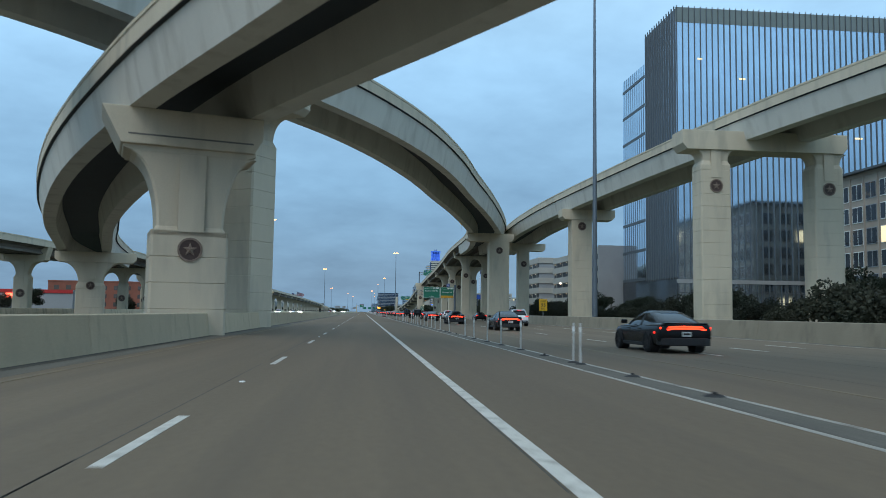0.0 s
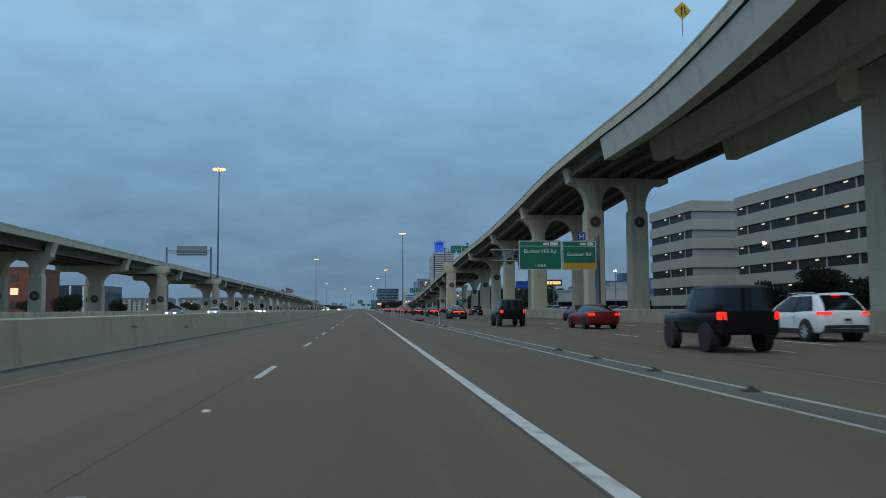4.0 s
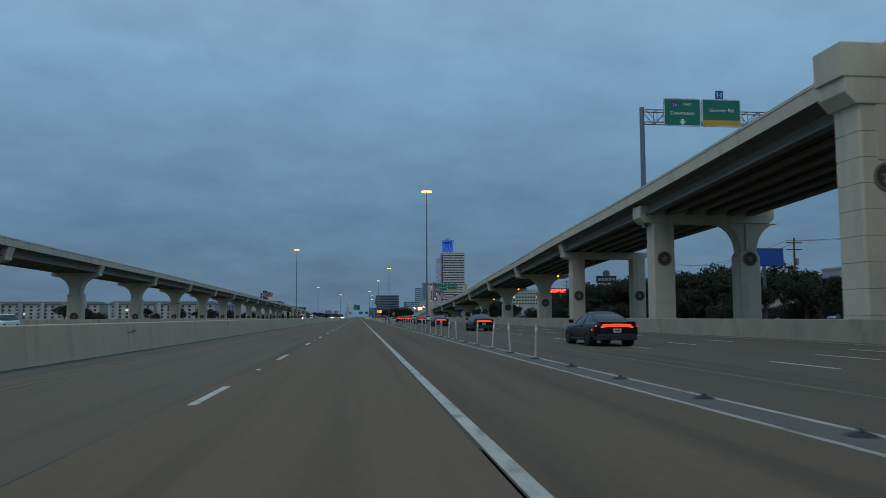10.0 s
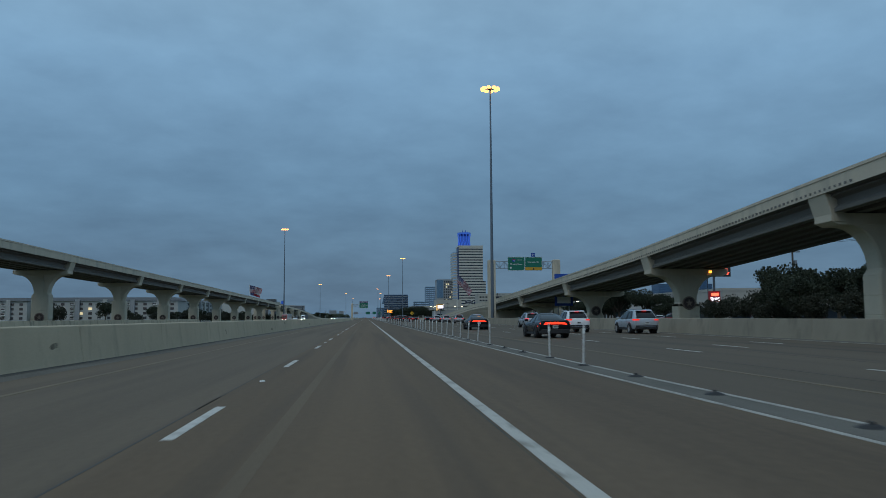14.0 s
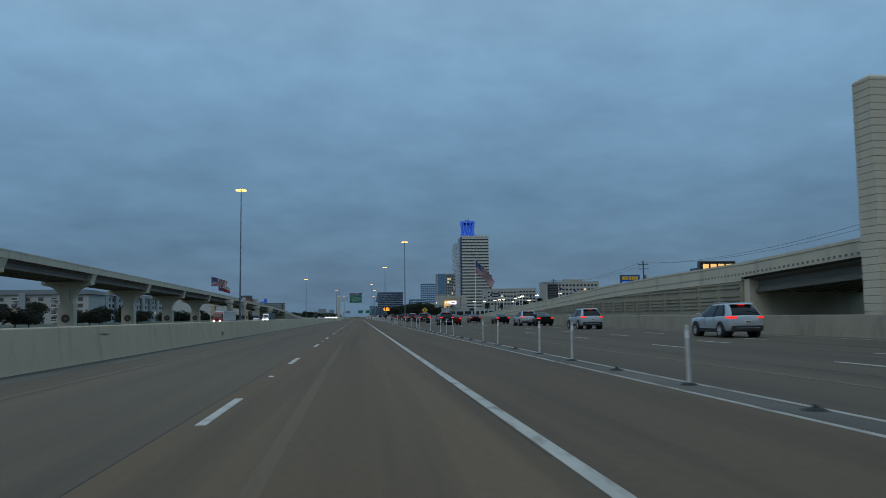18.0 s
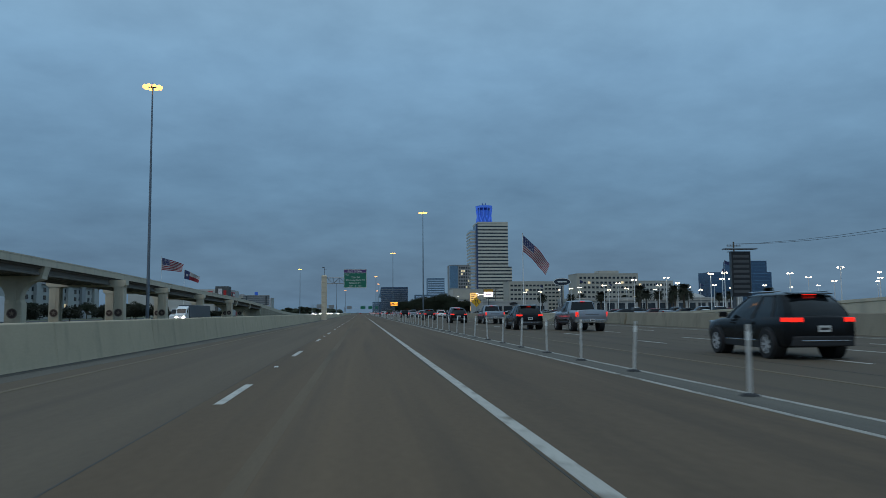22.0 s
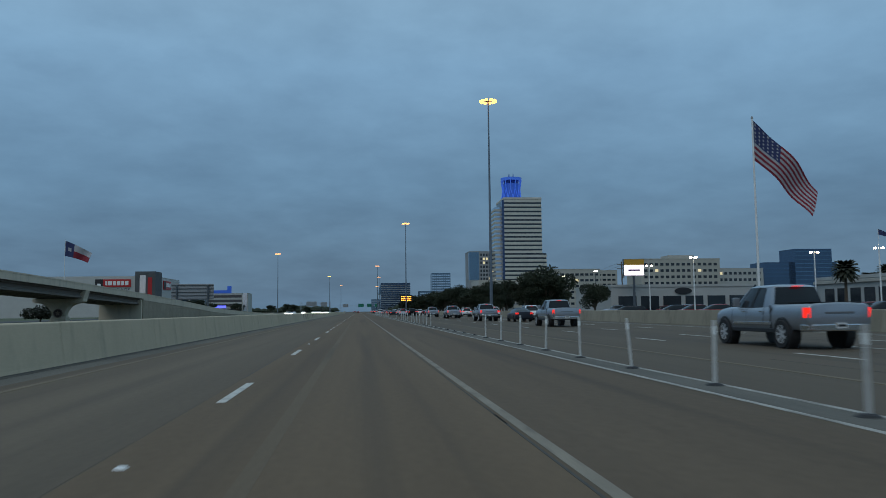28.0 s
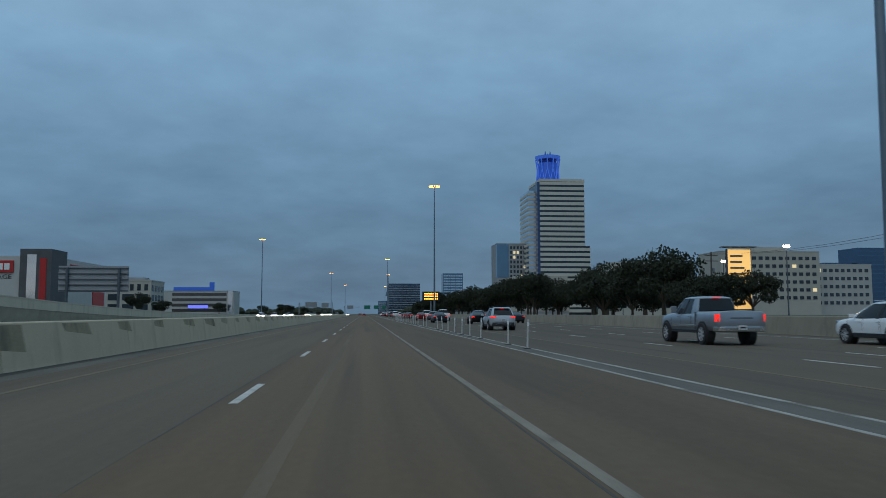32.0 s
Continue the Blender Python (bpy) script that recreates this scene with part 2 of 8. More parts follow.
CONCRETE = surface("bridge_concrete", (0.58, 0.515, 0.40), 0.85, vary=0.10, scale=0.35, dirt=(0.30, 0.28, 0.23), dirt_amount=0.45, stretch=(1, 1, 0.22), bump=0.25)
# Girder tone sits far below CONCRETE to hold the shade under the overhang.
BEAM = surface("shaded_girder_concrete", (0.165, 0.152, 0.13), 0.85, vary=0.10, scale=0.35, dirt=(0.17, 0.165, 0.15), dirt_amount=0.4, stretch=(1, 1, 0.3), bump=0.2)
# Underside tone lowered as well, for shade beneath the decks.
SLAB = surface("shaded_underside_concrete", (0.17, 0.162, 0.148), 0.9, vary=0.15, scale=0.3, bump=0.2)
BOXGIRDER = surface("box_girder_concrete", (0.62, 0.60, 0.535), 0.85, vary=0.10, scale=0.3, dirt=(0.30, 0.27, 0.22), dirt_amount=0.4, stretch=(1, 1, 0.3), bump=0.2)
BARRIER = surface("barrier_concrete", (0.50, 0.415, 0.29), 0.88, vary=0.14, scale=0.5, dirt=(0.15, 0.135, 0.10), dirt_amount=0.6, stretch=(1, 1, 0.35), bump=0.3, each=0.05)
KERBWALL = surface("grey_barrier_concrete", (0.30, 0.265, 0.20), 0.9, vary=0.15, scale=0.5, dirt=(0.14, 0.125, 0.10), dirt_amount=0.7, stretch=(1, 1, 0.35), bump=0.3, each=0.08)
PANEL = surface("retaining_wall_concrete", (0.33, 0.29, 0.215), 0.9, vary=0.12, scale=0.5, dirt=(0.2, 0.2, 0.17), dirt_amount=0.4, bump=0.3, each=0.05)
ROAD = surface("worn_concrete_paving", (0.108, 0.083, 0.056), 0.85, vary=0.22, scale=0.25, fine=9.0, dirt=(0.066, 0.053, 0.040), dirt_amount=0.8, stretch=(1.6, 0.05, 1), bump=0.25, spec=0.35)
ROADB = surface("brown_worn_lane_paving", (0.142, 0.098, 0.059), 0.85, vary=0.24, scale=0.3, fine=9.0, dirt=(0.078, 0.058, 0.040), dirt_amount=0.6, stretch=(2.2, 0.04, 1), bump=0.25, spec=0.3)
ROADC = surface("brown_shoulder_paving", (0.122, 0.086, 0.054), 0.85, vary=0.28, scale=0.35, fine=7.0, dirt=(0.070, 0.052, 0.036), dirt_amount=0.7, stretch=(1.8, 0.05, 1), bump=0.25, spec=0.3)
PALE = surface("faded_paving_streak", (0.150, 0.110, 0.070), 0.85, vary=0.3, scale=0.4, dirt=(0.10, 0.08, 0.055), dirt_amount=0.9, stretch=(1, 0.08, 1), bump=0.2, spec=0.3)
SCUFF = surface("black_scuff_marks", (0.19, 0.16, 0.115), 0.95, vary=0.5, scale=2.5, dirt=(0.42, 0.35, 0.245), dirt_amount=1.0, bump=0.3)
STAIN = surface("dark_barrier_stain", (0.31, 0.26, 0.17), 0.95, vary=0.35, scale=1.2, dirt=(0.10, 0.09, 0.07), dirt_amount=0.8, stretch=(1, 1, 0.4), bump=0.3)
# Steel forms, darkened further for shade in the gaps between box girders.
FORMDECK = surface("shaded_steel_deck_forms", (0.030, 0.040, 0.052), 0.7, vary=0.2, scale=0.5, bump=0.2)
ROADG = surface("worn_inner_lane_paving", (0.134, 0.102, 0.069), 0.85, vary=0.24, scale=0.3, fine=9.0, dirt=(0.088, 0.068, 0.048), dirt_amount=0.65, stretch=(2.0, 0.05, 1), bump=0.25, spec=0.3)
ROADL = surface("paler_paving_under_bridges", (0.152, 0.117, 0.080), 0.85, vary=0.20, scale=0.25, fine=9.0, dirt=(0.115, 0.090, 0.066), dirt_amount=0.6, stretch=(1.6, 0.05, 1), bump=0.25, spec=0.3)
ROADM = surface("mid_tone_approach_paving", (0.136, 0.101, 0.066), 0.85, vary=0.22, scale=0.25, fine=9.0, dirt=(0.092, 0.073, 0.053), dirt_amount=0.6, stretch=(1.6, 0.05, 1), bump=0.25, spec=0.3)
SEAL = surface("joint_sealant", (0.062, 0.055, 0.045), 0.8, vary=0.3, scale=2.0, bump=0.1)
GRIME = surface("gutter_grime", (0.12, 0.11, 0.09), 0.95, vary=0.4, scale=0.8, stretch=(1, 0.2, 1), bump=0.4)
PAINT = surface("white_road_paint", (0.56, 0.54, 0.49), 0.7, vary=0.2, scale=1.6, fine=30, dirt=(0.20, 0.175, 0.14), dirt_amount=0.85, bump=0.2)
MIDPAINT = surface("worn_white_paint", (0.47, 0.45, 0.40), 0.72, vary=0.22, scale=1.6, fine=30, dirt=(0.16, 0.135, 0.10), dirt_amount=0.9, stretch=(1, 0.4, 1), bump=0.2)
DULLPAINT = surface("worn_buffer_paint", (0.36, 0.34, 0.30), 0.75, vary=0.25, scale=1.6, fine=30, dirt=(0.12, 0.10, 0.075), dirt_amount=0.95, stretch=(1, 0.3, 1), bump=0.2)
GHOSTPAINT = surface("almost_gone_paint", (0.235, 0.20, 0.15), 0.8, vary=0.3, scale=1.6, fine=30, dirt=(0.12, 0.10, 0.075), dirt_amount=0.95, stretch=(1, 0.3, 1), bump=0.2)
YELLOW = surface("yellow_road_paint", (0.155, 0.115, 0.062), 0.75, vary=0.25, scale=1.0, dirt=(0.11, 0.085, 0.06), dirt_amount=1.0, bump=0.2)
GRASS = surface("dull_winter_grass", (0.07, 0.085, 0.04), 0.95, vary=0.4, scale=0.08, fine=4.0, dirt=(0.13, 0.12, 0.08), dirt_amount=0.7, bump=0.6)
ASPHALT = surface("parking_asphalt", (0.06, 0.06, 0.06), 0.9, vary=0.25, scale=0.15, fine=12, bump=0.3)
STEEL = surface("galvanised_steel", (0.30, 0.32, 0.34), 0.45, 0.85, vary=0.15, scale=1.5, bump=0.08)
DARKSTEEL = surface("dark_painted_steel", (0.10, 0.115, 0.13), 0.5, 0.3, vary=0.2, scale=1.5, bump=0.08)
POLE = surface("blue_grey_mast_steel", (0.17, 0.20, 0.235), 0.45, 0.6, vary=0.12, scale=0.8, bump=0.05)
WHITE = surface("white_painted_metal", (0.78, 0.78, 0.76), 0.5, vary=0.08, scale=1.0, bump=0.05)
POSTWHITE = surface("white_delineator_plastic", (0.52, 0.52, 0.50), 0.55, vary=0.1, scale=3.0, dirt=(0.3, 0.29, 0.27), dirt_amount=0.6, bump=0.1, each=0.08)
RUBBER = surface("black_rubber", (0.025, 0.025, 0.026), 0.8, vary=0.2, scale=6.0, bump=0.2)
SIGNGREEN = surface("green_sign_sheeting", (0.012, 0.165, 0.105), 0.35, vary=0.06, scale=0.5, bump=0.03)
SIGNWHITE = surface("white_sign_sheeting", (0.78, 0.80, 0.78), 0.4, vary=0.05, bump=0.0)
SIGNYELLOW = surface("yellow_sign_sheeting", (0.75, 0.42, 0.02), 0.4, vary=0.06, bump=0.0)
SIGNBROWN = surface("yellow_exit_band", (0.60, 0.32, 0.03), 0.4, vary=0.1, bump=0.0)
SIGNPURPLE = surface("purple_sign_sheeting", (0.10, 0.035, 0.16), 0.35, vary=0.06, bump=0.0)
SIGNBLUE = surface("blue_sign_sheeting", (0.015, 0.07, 0.34), 0.35, vary=0.06, bump=0.0)
SIGNBACK = surface("bare_sign_back", (0.32, 0.33, 0.34), 0.45, 0.6, vary=0.15, scale=1.0, bump=0.05)
BLACK = surface("black_plastic", (0.018, 0.018, 0.02), 0.5, vary=0.2, scale=3.0, bump=0.05)
BRONZE = surface("star_relief", (0.22, 0.165, 0.13), 0.7, vary=0.2, scale=4.0, bump=0.2)
MEDALRED = surface("maroon_medallion", (0.07, 0.045, 0.04), 0.75, vary=0.25, scale=4.0, bump=0.2)
GLASSBLUE = pane("blue_curtain_glass", (0.60, 0.73, 0.84), 0.09, 0.95, each=0.18)
GLASSDARK = pane("dark_window_glass", (0.03, 0.04, 0.05), 0.1, 0.2, each=0.3)
GLASSTEAL = pane("teal_curtain_glass", (0.16, 0.27, 0.37), 0.12, 0.75, each=0.18)
STUCCO = surface("off_white_stucco", (0.42, 0.42, 0.40), 0.85, vary=0.08, scale=0.2, bump=0.15)
TOWERBAND = surface("pale_tower_precast", (0.54, 0.52, 0.46), 0.85, vary=0.08, scale=0.2, bump=0.15)
CREAM = surface("cream_precast_panel", (0.42, 0.40, 0.355), 0.85, vary=0.08, scale=0.2, bump=0.15)
GREYWALL = surface("grey_precast_panel", (0.30, 0.31, 0.32), 0.85, vary=0.10, scale=0.2, bump=0.15)
TANWALL = surface("tan_masonry", (0.36, 0.31, 0.26), 0.88, vary=0.15, scale=0.3, bump=0.25)
REDBRICK = surface("red_brick_wall", (0.26, 0.09, 0.06), 0.9, vary=0.2, scale=0.4, bump=0.3)
DARKROOF = surface("dark_roofing", (0.09, 0.095, 0.10), 0.8, vary=0.2, scale=0.3, bump=0.2)
BARK = surface("rough_bark", (0.09, 0.07, 0.05), 0.95, vary=0.3, scale=2.0, bump=0.6, stretch=(1, 1, 0.3))
LEAF = surface("live_oak_leaves", (0.022, 0.030, 0.014), 0.85, vary=0.45, scale=0.9, fine=6, bump=0.3)
LEAF2 = surface("olive_shrub_leaves", (0.030, 0.034, 0.020), 0.85, vary=0.45, scale=1.1, fine=6, bump=0.3)
LAMPWARM = glow("sodium_lamp", (1.0, 0.42, 0.10), 3.6)
LAMPWHITE = glow("white_lot_lamp", (1.0, 0.80, 0.58), 9.0)
TAILRED = glow("lit_tail_lamp", (1.0, 0.024, 0.012), 1.15, 0.25)
TAILBAR = glow("bright_tail_loop", (1.0, 0.040, 0.014), 2.3, 0.25)
TAILGLOW = glow("faintly_lit_tail_panel", (1.0, 0.012, 0.010), 0.35, 0.2)
HEADLAMP = glow("lit_head_lamp", (1.0, 0.93, 0.80), 120.0)
AMBER = glow("amber_lamp", (1.0, 0.35, 0.04), 3.0)
SIGNRED = glow("red_neon", (1.0, 0.09, 0.045), 3.2)
SIGNLIT = glow("lit_white_panel", (0.95, 0.85, 0.95), 1.4)
SIGNAMBERLIT = glow("lit_amber_panel", (1.0, 0.58, 0.18), 0.75)
# The crown's blue lighting is put into its surfaces as a glow.
CROWNBLUE = glow("blue_lit_glow", (0.03, 0.11, 0.52), 0.20)
CROWNRIB = glow("lit_blue_rib", (0.07, 0.20, 0.80), 0.24)
GLASSNAVY = pane("navy_curtain_glass", (0.085, 0.145, 0.225), 0.12, 0.75, each=0.15)
ROOMLIGHT = glow("lit_room", (1.0, 0.78, 0.45), 0.55)

# ---- ground and carriageway ----
LANE = 3.66
Y0, Y1 = -120.0, 2700.0

ground = solo("ground", G().box(-4000, 4000, -3000, 4900, -0.6, -0.06), GRASS, "dull winter grass verges beside the freeway", "ground", kind="structure")
road = solo("road", G().box(-43.0, 23.0, Y0, Y1, -0.3, 0.0), ROAD, "worn brown-grey concrete freeway carriageway with dark tyre tracks", "road", kind="structure")
solo("frontage_road", G().box(38.5, 50.0, Y0, Y1, -0.3, -0.02), ASPHALT, "dark asphalt frontage road behind the ramp", "road", kind="structure")
solo("frontage_road", G().box(-76.0, -62.0, Y0, Y1, -0.3, -0.02), ASPHALT, "dark asphalt frontage road beyond the viaduct", "road", kind="structure")
solo("parking_lot", G().box(53.0, 150.0, 250.0, 1130.0, -0.3, -0.03), ASPHALT, "wide asphalt car park of the shops and car dealer", "car park", kind="structure")


def strip(x0, x1, y0, y1, z=0.004):
    return G().box(x0, x1, y0, y1, z - 0.02, z)


part("lane_paving", strip(-0.10, 3.42, 205, 2300, 0.0015), ROADC, road, "brown worn paving between edge line and buffer")
part("lane_paving", strip(-3.92, -0.13, 205, 2300, 0.0015), ROADB, road, "browner worn paving of the middle lane")
# Paving before y 205 gets paler in two steps towards the start.
part("lane_paving", strip(-10.0, 21.0, Y0, 96, 0.0015), ROADL, road, "paler paving under the interchange")
part("lane_paving", strip(-10.0, 21.0, 96, 204.98, 0.0015), ROADM, road, "mid-tone paving past the interchange")
part("lane_paving", strip(-10.0, -3.94, 205, 2300, 0.0015), ROADG, road, "worn paving of the inner lane")
part("paving_streak", strip(-2.66, -2.50, 380, 1400, 0.003), PALE, road, "faint pale streak along the lane")
# long sealed joints between the paving lanes, and grime along the barriers
for jx in (-3.93, -7.6, -0.115, 8.1, 11.8, 15.5):
    jm = G()
    y = Y0
    while y < 1500:
        jm.add(strip(jx - 0.010 + random.uniform(-0.006, 0.006), jx + 0.010 + random.uniform(-0.006, 0.006), y, y + random.uniform(5, 16), 0.003))
        y += random.uniform(9, 19)
    part("paving_joint", jm, SEAL, road, "dark sealed joint in the paving")
BEND = ((-60, 0.85), (30, 0.75), (200, 0.2), (430, -0.25), (600, 0.0), (720, 0.5), (800, 0.85), (900, 0.55), (1000, 0.2), (1340, 0.0))
for wide, z, mat in ((0.95, 0.004, GRIME), (0.30, 0.008, SEAL)):
    rows = [[(-9.7 + o, y, z), (-9.62 + o + wide, y, z), (-9.62 + o + wide, y, z - 0.02), (-9.7 + o, y, z - 0.02)] for y, o in BEND]
    part("gutter_dirt", G().loft(rows), mat, road, "dark dirt along the foot of the barrier")
part("gutter_dirt", strip(20.6, 21.3, Y0, 1600, 0.004), GRIME, road, "dark dirt along the foot of the barrier")

# lane markings
DASH0 = 9.494 % 12.192
marking = thing("lane_marking", (0, 0, 0), "worn white painted lane lines on concrete", "road marking", kind="structure")
dash = strip(-LANE - 0.065, -LANE + 0.065, -3.05, 0, 0.006).mesh("lane_dash", PAINT)
for k in range(-3, 118):
    d = part("lane_dash", dash, None, marking)
    d.location = (0, DASH0 + 12.192 * k + 0.1, 0)
for k in range(0, 40):
    btn = part("road_stud", G().cyl((-LANE, DASH0 + 24.384 * k + 4.6, 0.0), (-LANE, DASH0 + 24.384 * k + 4.6, 0.02), 0.06, 0.045, 8), WHITE, marking)
part("edge_line", strip(-0.085, 0.085, Y0, 300, 0.006), PAINT, marking, "broad solid white edge line")
part("edge_line", strip(-0.08, 0.085, 300, 845, 0.006), MIDPAINT, marking, "worn solid white edge line")
part("edge_line", strip(-0.06, 0.07, 845, 2300, 0.006), GHOSTPAINT, marking, "badly worn solid edge line")
part("edge_line", strip(-7.62, -7.48, Y0, 2300, 0.006), YELLOW, marking, "faded yellow edge line")
part("edge_line", strip(3.37, 3.48, Y0, 2300, 0.006), DULLPAINT, marking, "solid white buffer line")
part("edge_line", strip(4.09, 4.20, Y0, 2300, 0.006), DULLPAINT, marking, "solid white buffer line")
part("buffer_strip", strip(3.50, 4.07, Y0, 1500, 0.0045), GRIME, road, "dark rubber-stained strip between the buffer lines")
part("edge_line", strip(6.55, 6.70, Y0, 2300, 0.006), YELLOW, marking, "faded yellow edge line")
part("edge_line", strip(20.2, 20.34, Y0, 2300, 0.006), DULLPAINT, marking, "solid white shoulder line")
for lx in (10.0, 13.4, 16.8, -16.0, -19.6, -27.0, -30.6, -34.2):
    far = G()
    for k in range(-3, 150):
        yy = DASH0 + 12.192 * k + 5.0 + lx
        far.add(strip(lx - 0.06, lx + 0.06, yy, yy + 3.05, 0.006))
    part("lane_dashes", far, PAINT, marking, "row of worn white lane dashes", kind="stuff")

# ---- concrete barriers, cast in lengths with open joints ----
def barrier_profile(face, back):
    """Cross-section across x: sloped face towards the lanes, flat top, sloped back."""
    s = 1 if face > back else -1
    return [(face, 0.0), (face - s * 0.02, 0.08), (face - s * 0.16, 1.05), (face - s * 0.19, 1.08), (back + s * 0.19, 1.08), (back + s * 0.16, 1.05), (back, 0.0)]


def barrier_run(name, face, back, y0, y1, label, length=9.14, bend=(), material=None):
    ob = thing(name, (0, y0, 0), label, "concrete barrier", kind="structure")
    seg = bevelled(G().prism(barrier_profile(face, back), "y", 0.012, length - 0.012), 0.012).mesh("barrier_segment", material or BARRIER)
    n = int((y1 - y0) / length)
    off = lambda yy: float(np.interp(yy, [r[0] for r in bend], [r[1] for r in bend])) if bend else 0.0
    for k in range(n):
        ya, yb = y0 + k * length, y0 + (k + 1) * length
        part("barrier_segment", seg, None, ob).matrix_basis = pose(off(ya), k * length, 0, 0, 0, math.degrees(math.atan2(off(ya) - off(yb), length)))
    return ob


barrier_run("median_barrier", -9.62, -10.32, -60, 1340, "tall cream concrete median barrier with dark joints and stains", bend=BEND)
barrier_run("shoulder_barrier", 21.35, 22.0, -40, 1300, "long grey concrete barrier beside the main lanes", 12.0, bend=((-40, 0), (690, 0.2), (755, 2.4), (860, 2.2), (930, 1.6), (1300, 1.4)), material=KERBWALL)
barrier_run("far_barrier", -43.2, -42.4, 60, 640, "concrete barrier along the opposing lanes", 48.0)

# ---- decks ----
def lerp_table(rows, n_each=6):
    """Smooth stations (Catmull-Rom) through rows of numbers."""
    out = []
    r = [rows[0]] + list(rows) + [rows[-1]]
    for i in range(1, len(r) - 2):
        p0, p1, p2, p3 = (np.array(r[j], float) for j in (i - 1, i, i + 1, i + 2))
        for k in range(n_each):
            s = k / n_each
            out.append(0.5 * (2 * p1 + (p2 - p0) * s + (2 * p0 - 5 * p1 + 4 * p2 - p3) * s * s + (3 * p1 - p0 - 3 * p2 + p3) * s ** 3))
    out.append(np.array(rows[-1], float))
    return out


def edges_from_centre(rows, n_each=6):
    """Rows x, y, z, left width, right width -> stations of left point, right point, z."""
    st = lerp_table(rows, n_each)
    res = []
    for i, p in enumerate(st):
        a, b = st[max(i - 1, 0)], st[min(i + 1, len(st) - 1)]
        d = np.array([b[0] - a[0], b[1] - a[1]])
        d /= np.hypot(*d)
        nrm = np.array([d[1], -d[0]])
        res.append((p[:2] - nrm * p[3], p[:2] + nrm * p[4], p[2]))
    return res


def sweep(stations, section):
    """section: points (share of the width from the left, metres added across, metres above the deck top)."""
    rings = []
    for L, R, z in stations:
        d = (R - L) / np.hypot(*(R - L))
        rings.append([(*(L + (R - L) * f + d * u), z + dz) for f, u, dz in section])
    return G().loft(rings)


def deck(name, stations, label, girders, tub=False, depth=1.1):
    """A bridge deck: slab, two parapets with a cornice, and girders under it. z of the stations is the top of the parapet."""
    L0, R0, z0 = stations[0]
    ob = thing(name, (0, 0, 0), label, "bridge deck", kind="structure")
    H = 0.80
    part("deck_slab", sweep(stations, [(0, 0.0, -H), (1, 0.0, -H), (1, 0.0, -H - 0.26), (1, -0.7, -H - 0.34), (0, 0.7, -H - 0.34), (0, 0.0, -H - 0.26)]), FORMDECK if tub else SLAB, ob, "concrete deck slab, colour darkened for shade")
    for f, s in ((0, 1), (1, -1)):
        part("parapet", sweep(stations, [(f, -0.05 * s, -H - 0.27), (f, -0.05 * s, -0.22), (f, -0.10 * s, -0.18), (f, -0.10 * s, 0.0), (f, 0.22 * s, 0.0), (f, 0.36 * s, -H + 0.002)]), CONCRETE, ob, "cream concrete parapet with a raised top rail")
    top = -H - 0.345
    if tub:
        for f0, f1 in girders:
            part("box_girder", sweep(stations, [(f0, 0.0, top), (f1, 0.0, top), (f1, -0.45, top - depth), (f0, 0.45, top - depth)]), BOXGIRDER, ob, "sloped-web box girder")
    else:
        for f in girders:
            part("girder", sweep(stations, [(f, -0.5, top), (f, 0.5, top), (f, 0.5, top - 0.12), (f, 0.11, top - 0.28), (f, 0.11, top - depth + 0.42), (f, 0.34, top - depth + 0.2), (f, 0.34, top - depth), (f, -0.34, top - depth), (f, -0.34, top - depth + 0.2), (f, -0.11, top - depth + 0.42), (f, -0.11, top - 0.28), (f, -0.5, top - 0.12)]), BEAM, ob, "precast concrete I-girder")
    return ob


def rects(rows, n_each=5):
    """Rows y, left x, right x, z -> stations."""
    return [(np.array([p[1], p[0]]), np.array([p[2], p[0]]), p[3]) for p in lerp_table(rows, n_each)]


# ---- piers ----
def column_shape(w, t, h, flare_w, flare_h, groove=1.25):
    """A rectangular column with chamfered corners, recessed joints and a trumpet head."""
    def ring(hw, ht, z, c=0.12):
        return [(-hw + c, -ht, z), (hw - c, -ht, z), (hw, -ht + c, z), (hw, ht - c, z), (hw - c, ht, z), (-hw + c, ht, z), (-hw, ht - c, z), (-hw, -ht + c, z)]
    rings, z1 = [ring(w / 2, t / 2, -0.3)], h - flare_h
    z = groove
    while z < z1 - 0.3:
        rings += [ring(w / 2, t / 2, z - 0.025), ring(w / 2 - 0.03, t / 2 - 0.03, z - 0.01), ring(w / 2 - 0.03, t / 2 - 0.03, z + 0.01), ring(w / 2, t / 2, z + 0.025)]
        z += groove
    if flare_h > 0.5:
        # the shaft steps in to a slimmer neck, which then opens like a trumpet
        neck = min(0.24, w * 0.1)
        rings += [ring(w / 2, t / 2, z1 - 0.55), ring(w / 2 - neck, t / 2 - neck * 0.6, z1 - 0.1)]
        for k in range(1, 11):
            a = k / 10 * math.pi / 2
            rings.append(ring(w / 2 - neck + (flare_w + neck) * (1 - math.cos(a)), t / 2 - neck * 0.6 * (1 - k / 10), z1 - 0.1 + (flare_h + 0.1) * math.sin(a)))
    elif flare_h > 0.05:
        for k in range(9):
            a = k / 8 * math.pi / 2
            rings.append(ring(w / 2 + flare_w * (1 - math.cos(a)), t / 2, z1 + flare_h * math.sin(a)))
    else:
        rings.append(ring(w / 2, t / 2, h))
    return G().loft(rings)


STAR = [((0.36 if k % 2 == 0 else 0.145) * math.sin(math.pi * k / 5), (0.36 if k % 2 == 0 else 0.145) * math.cos(math.pi * k / 5)) for k in range(10)]


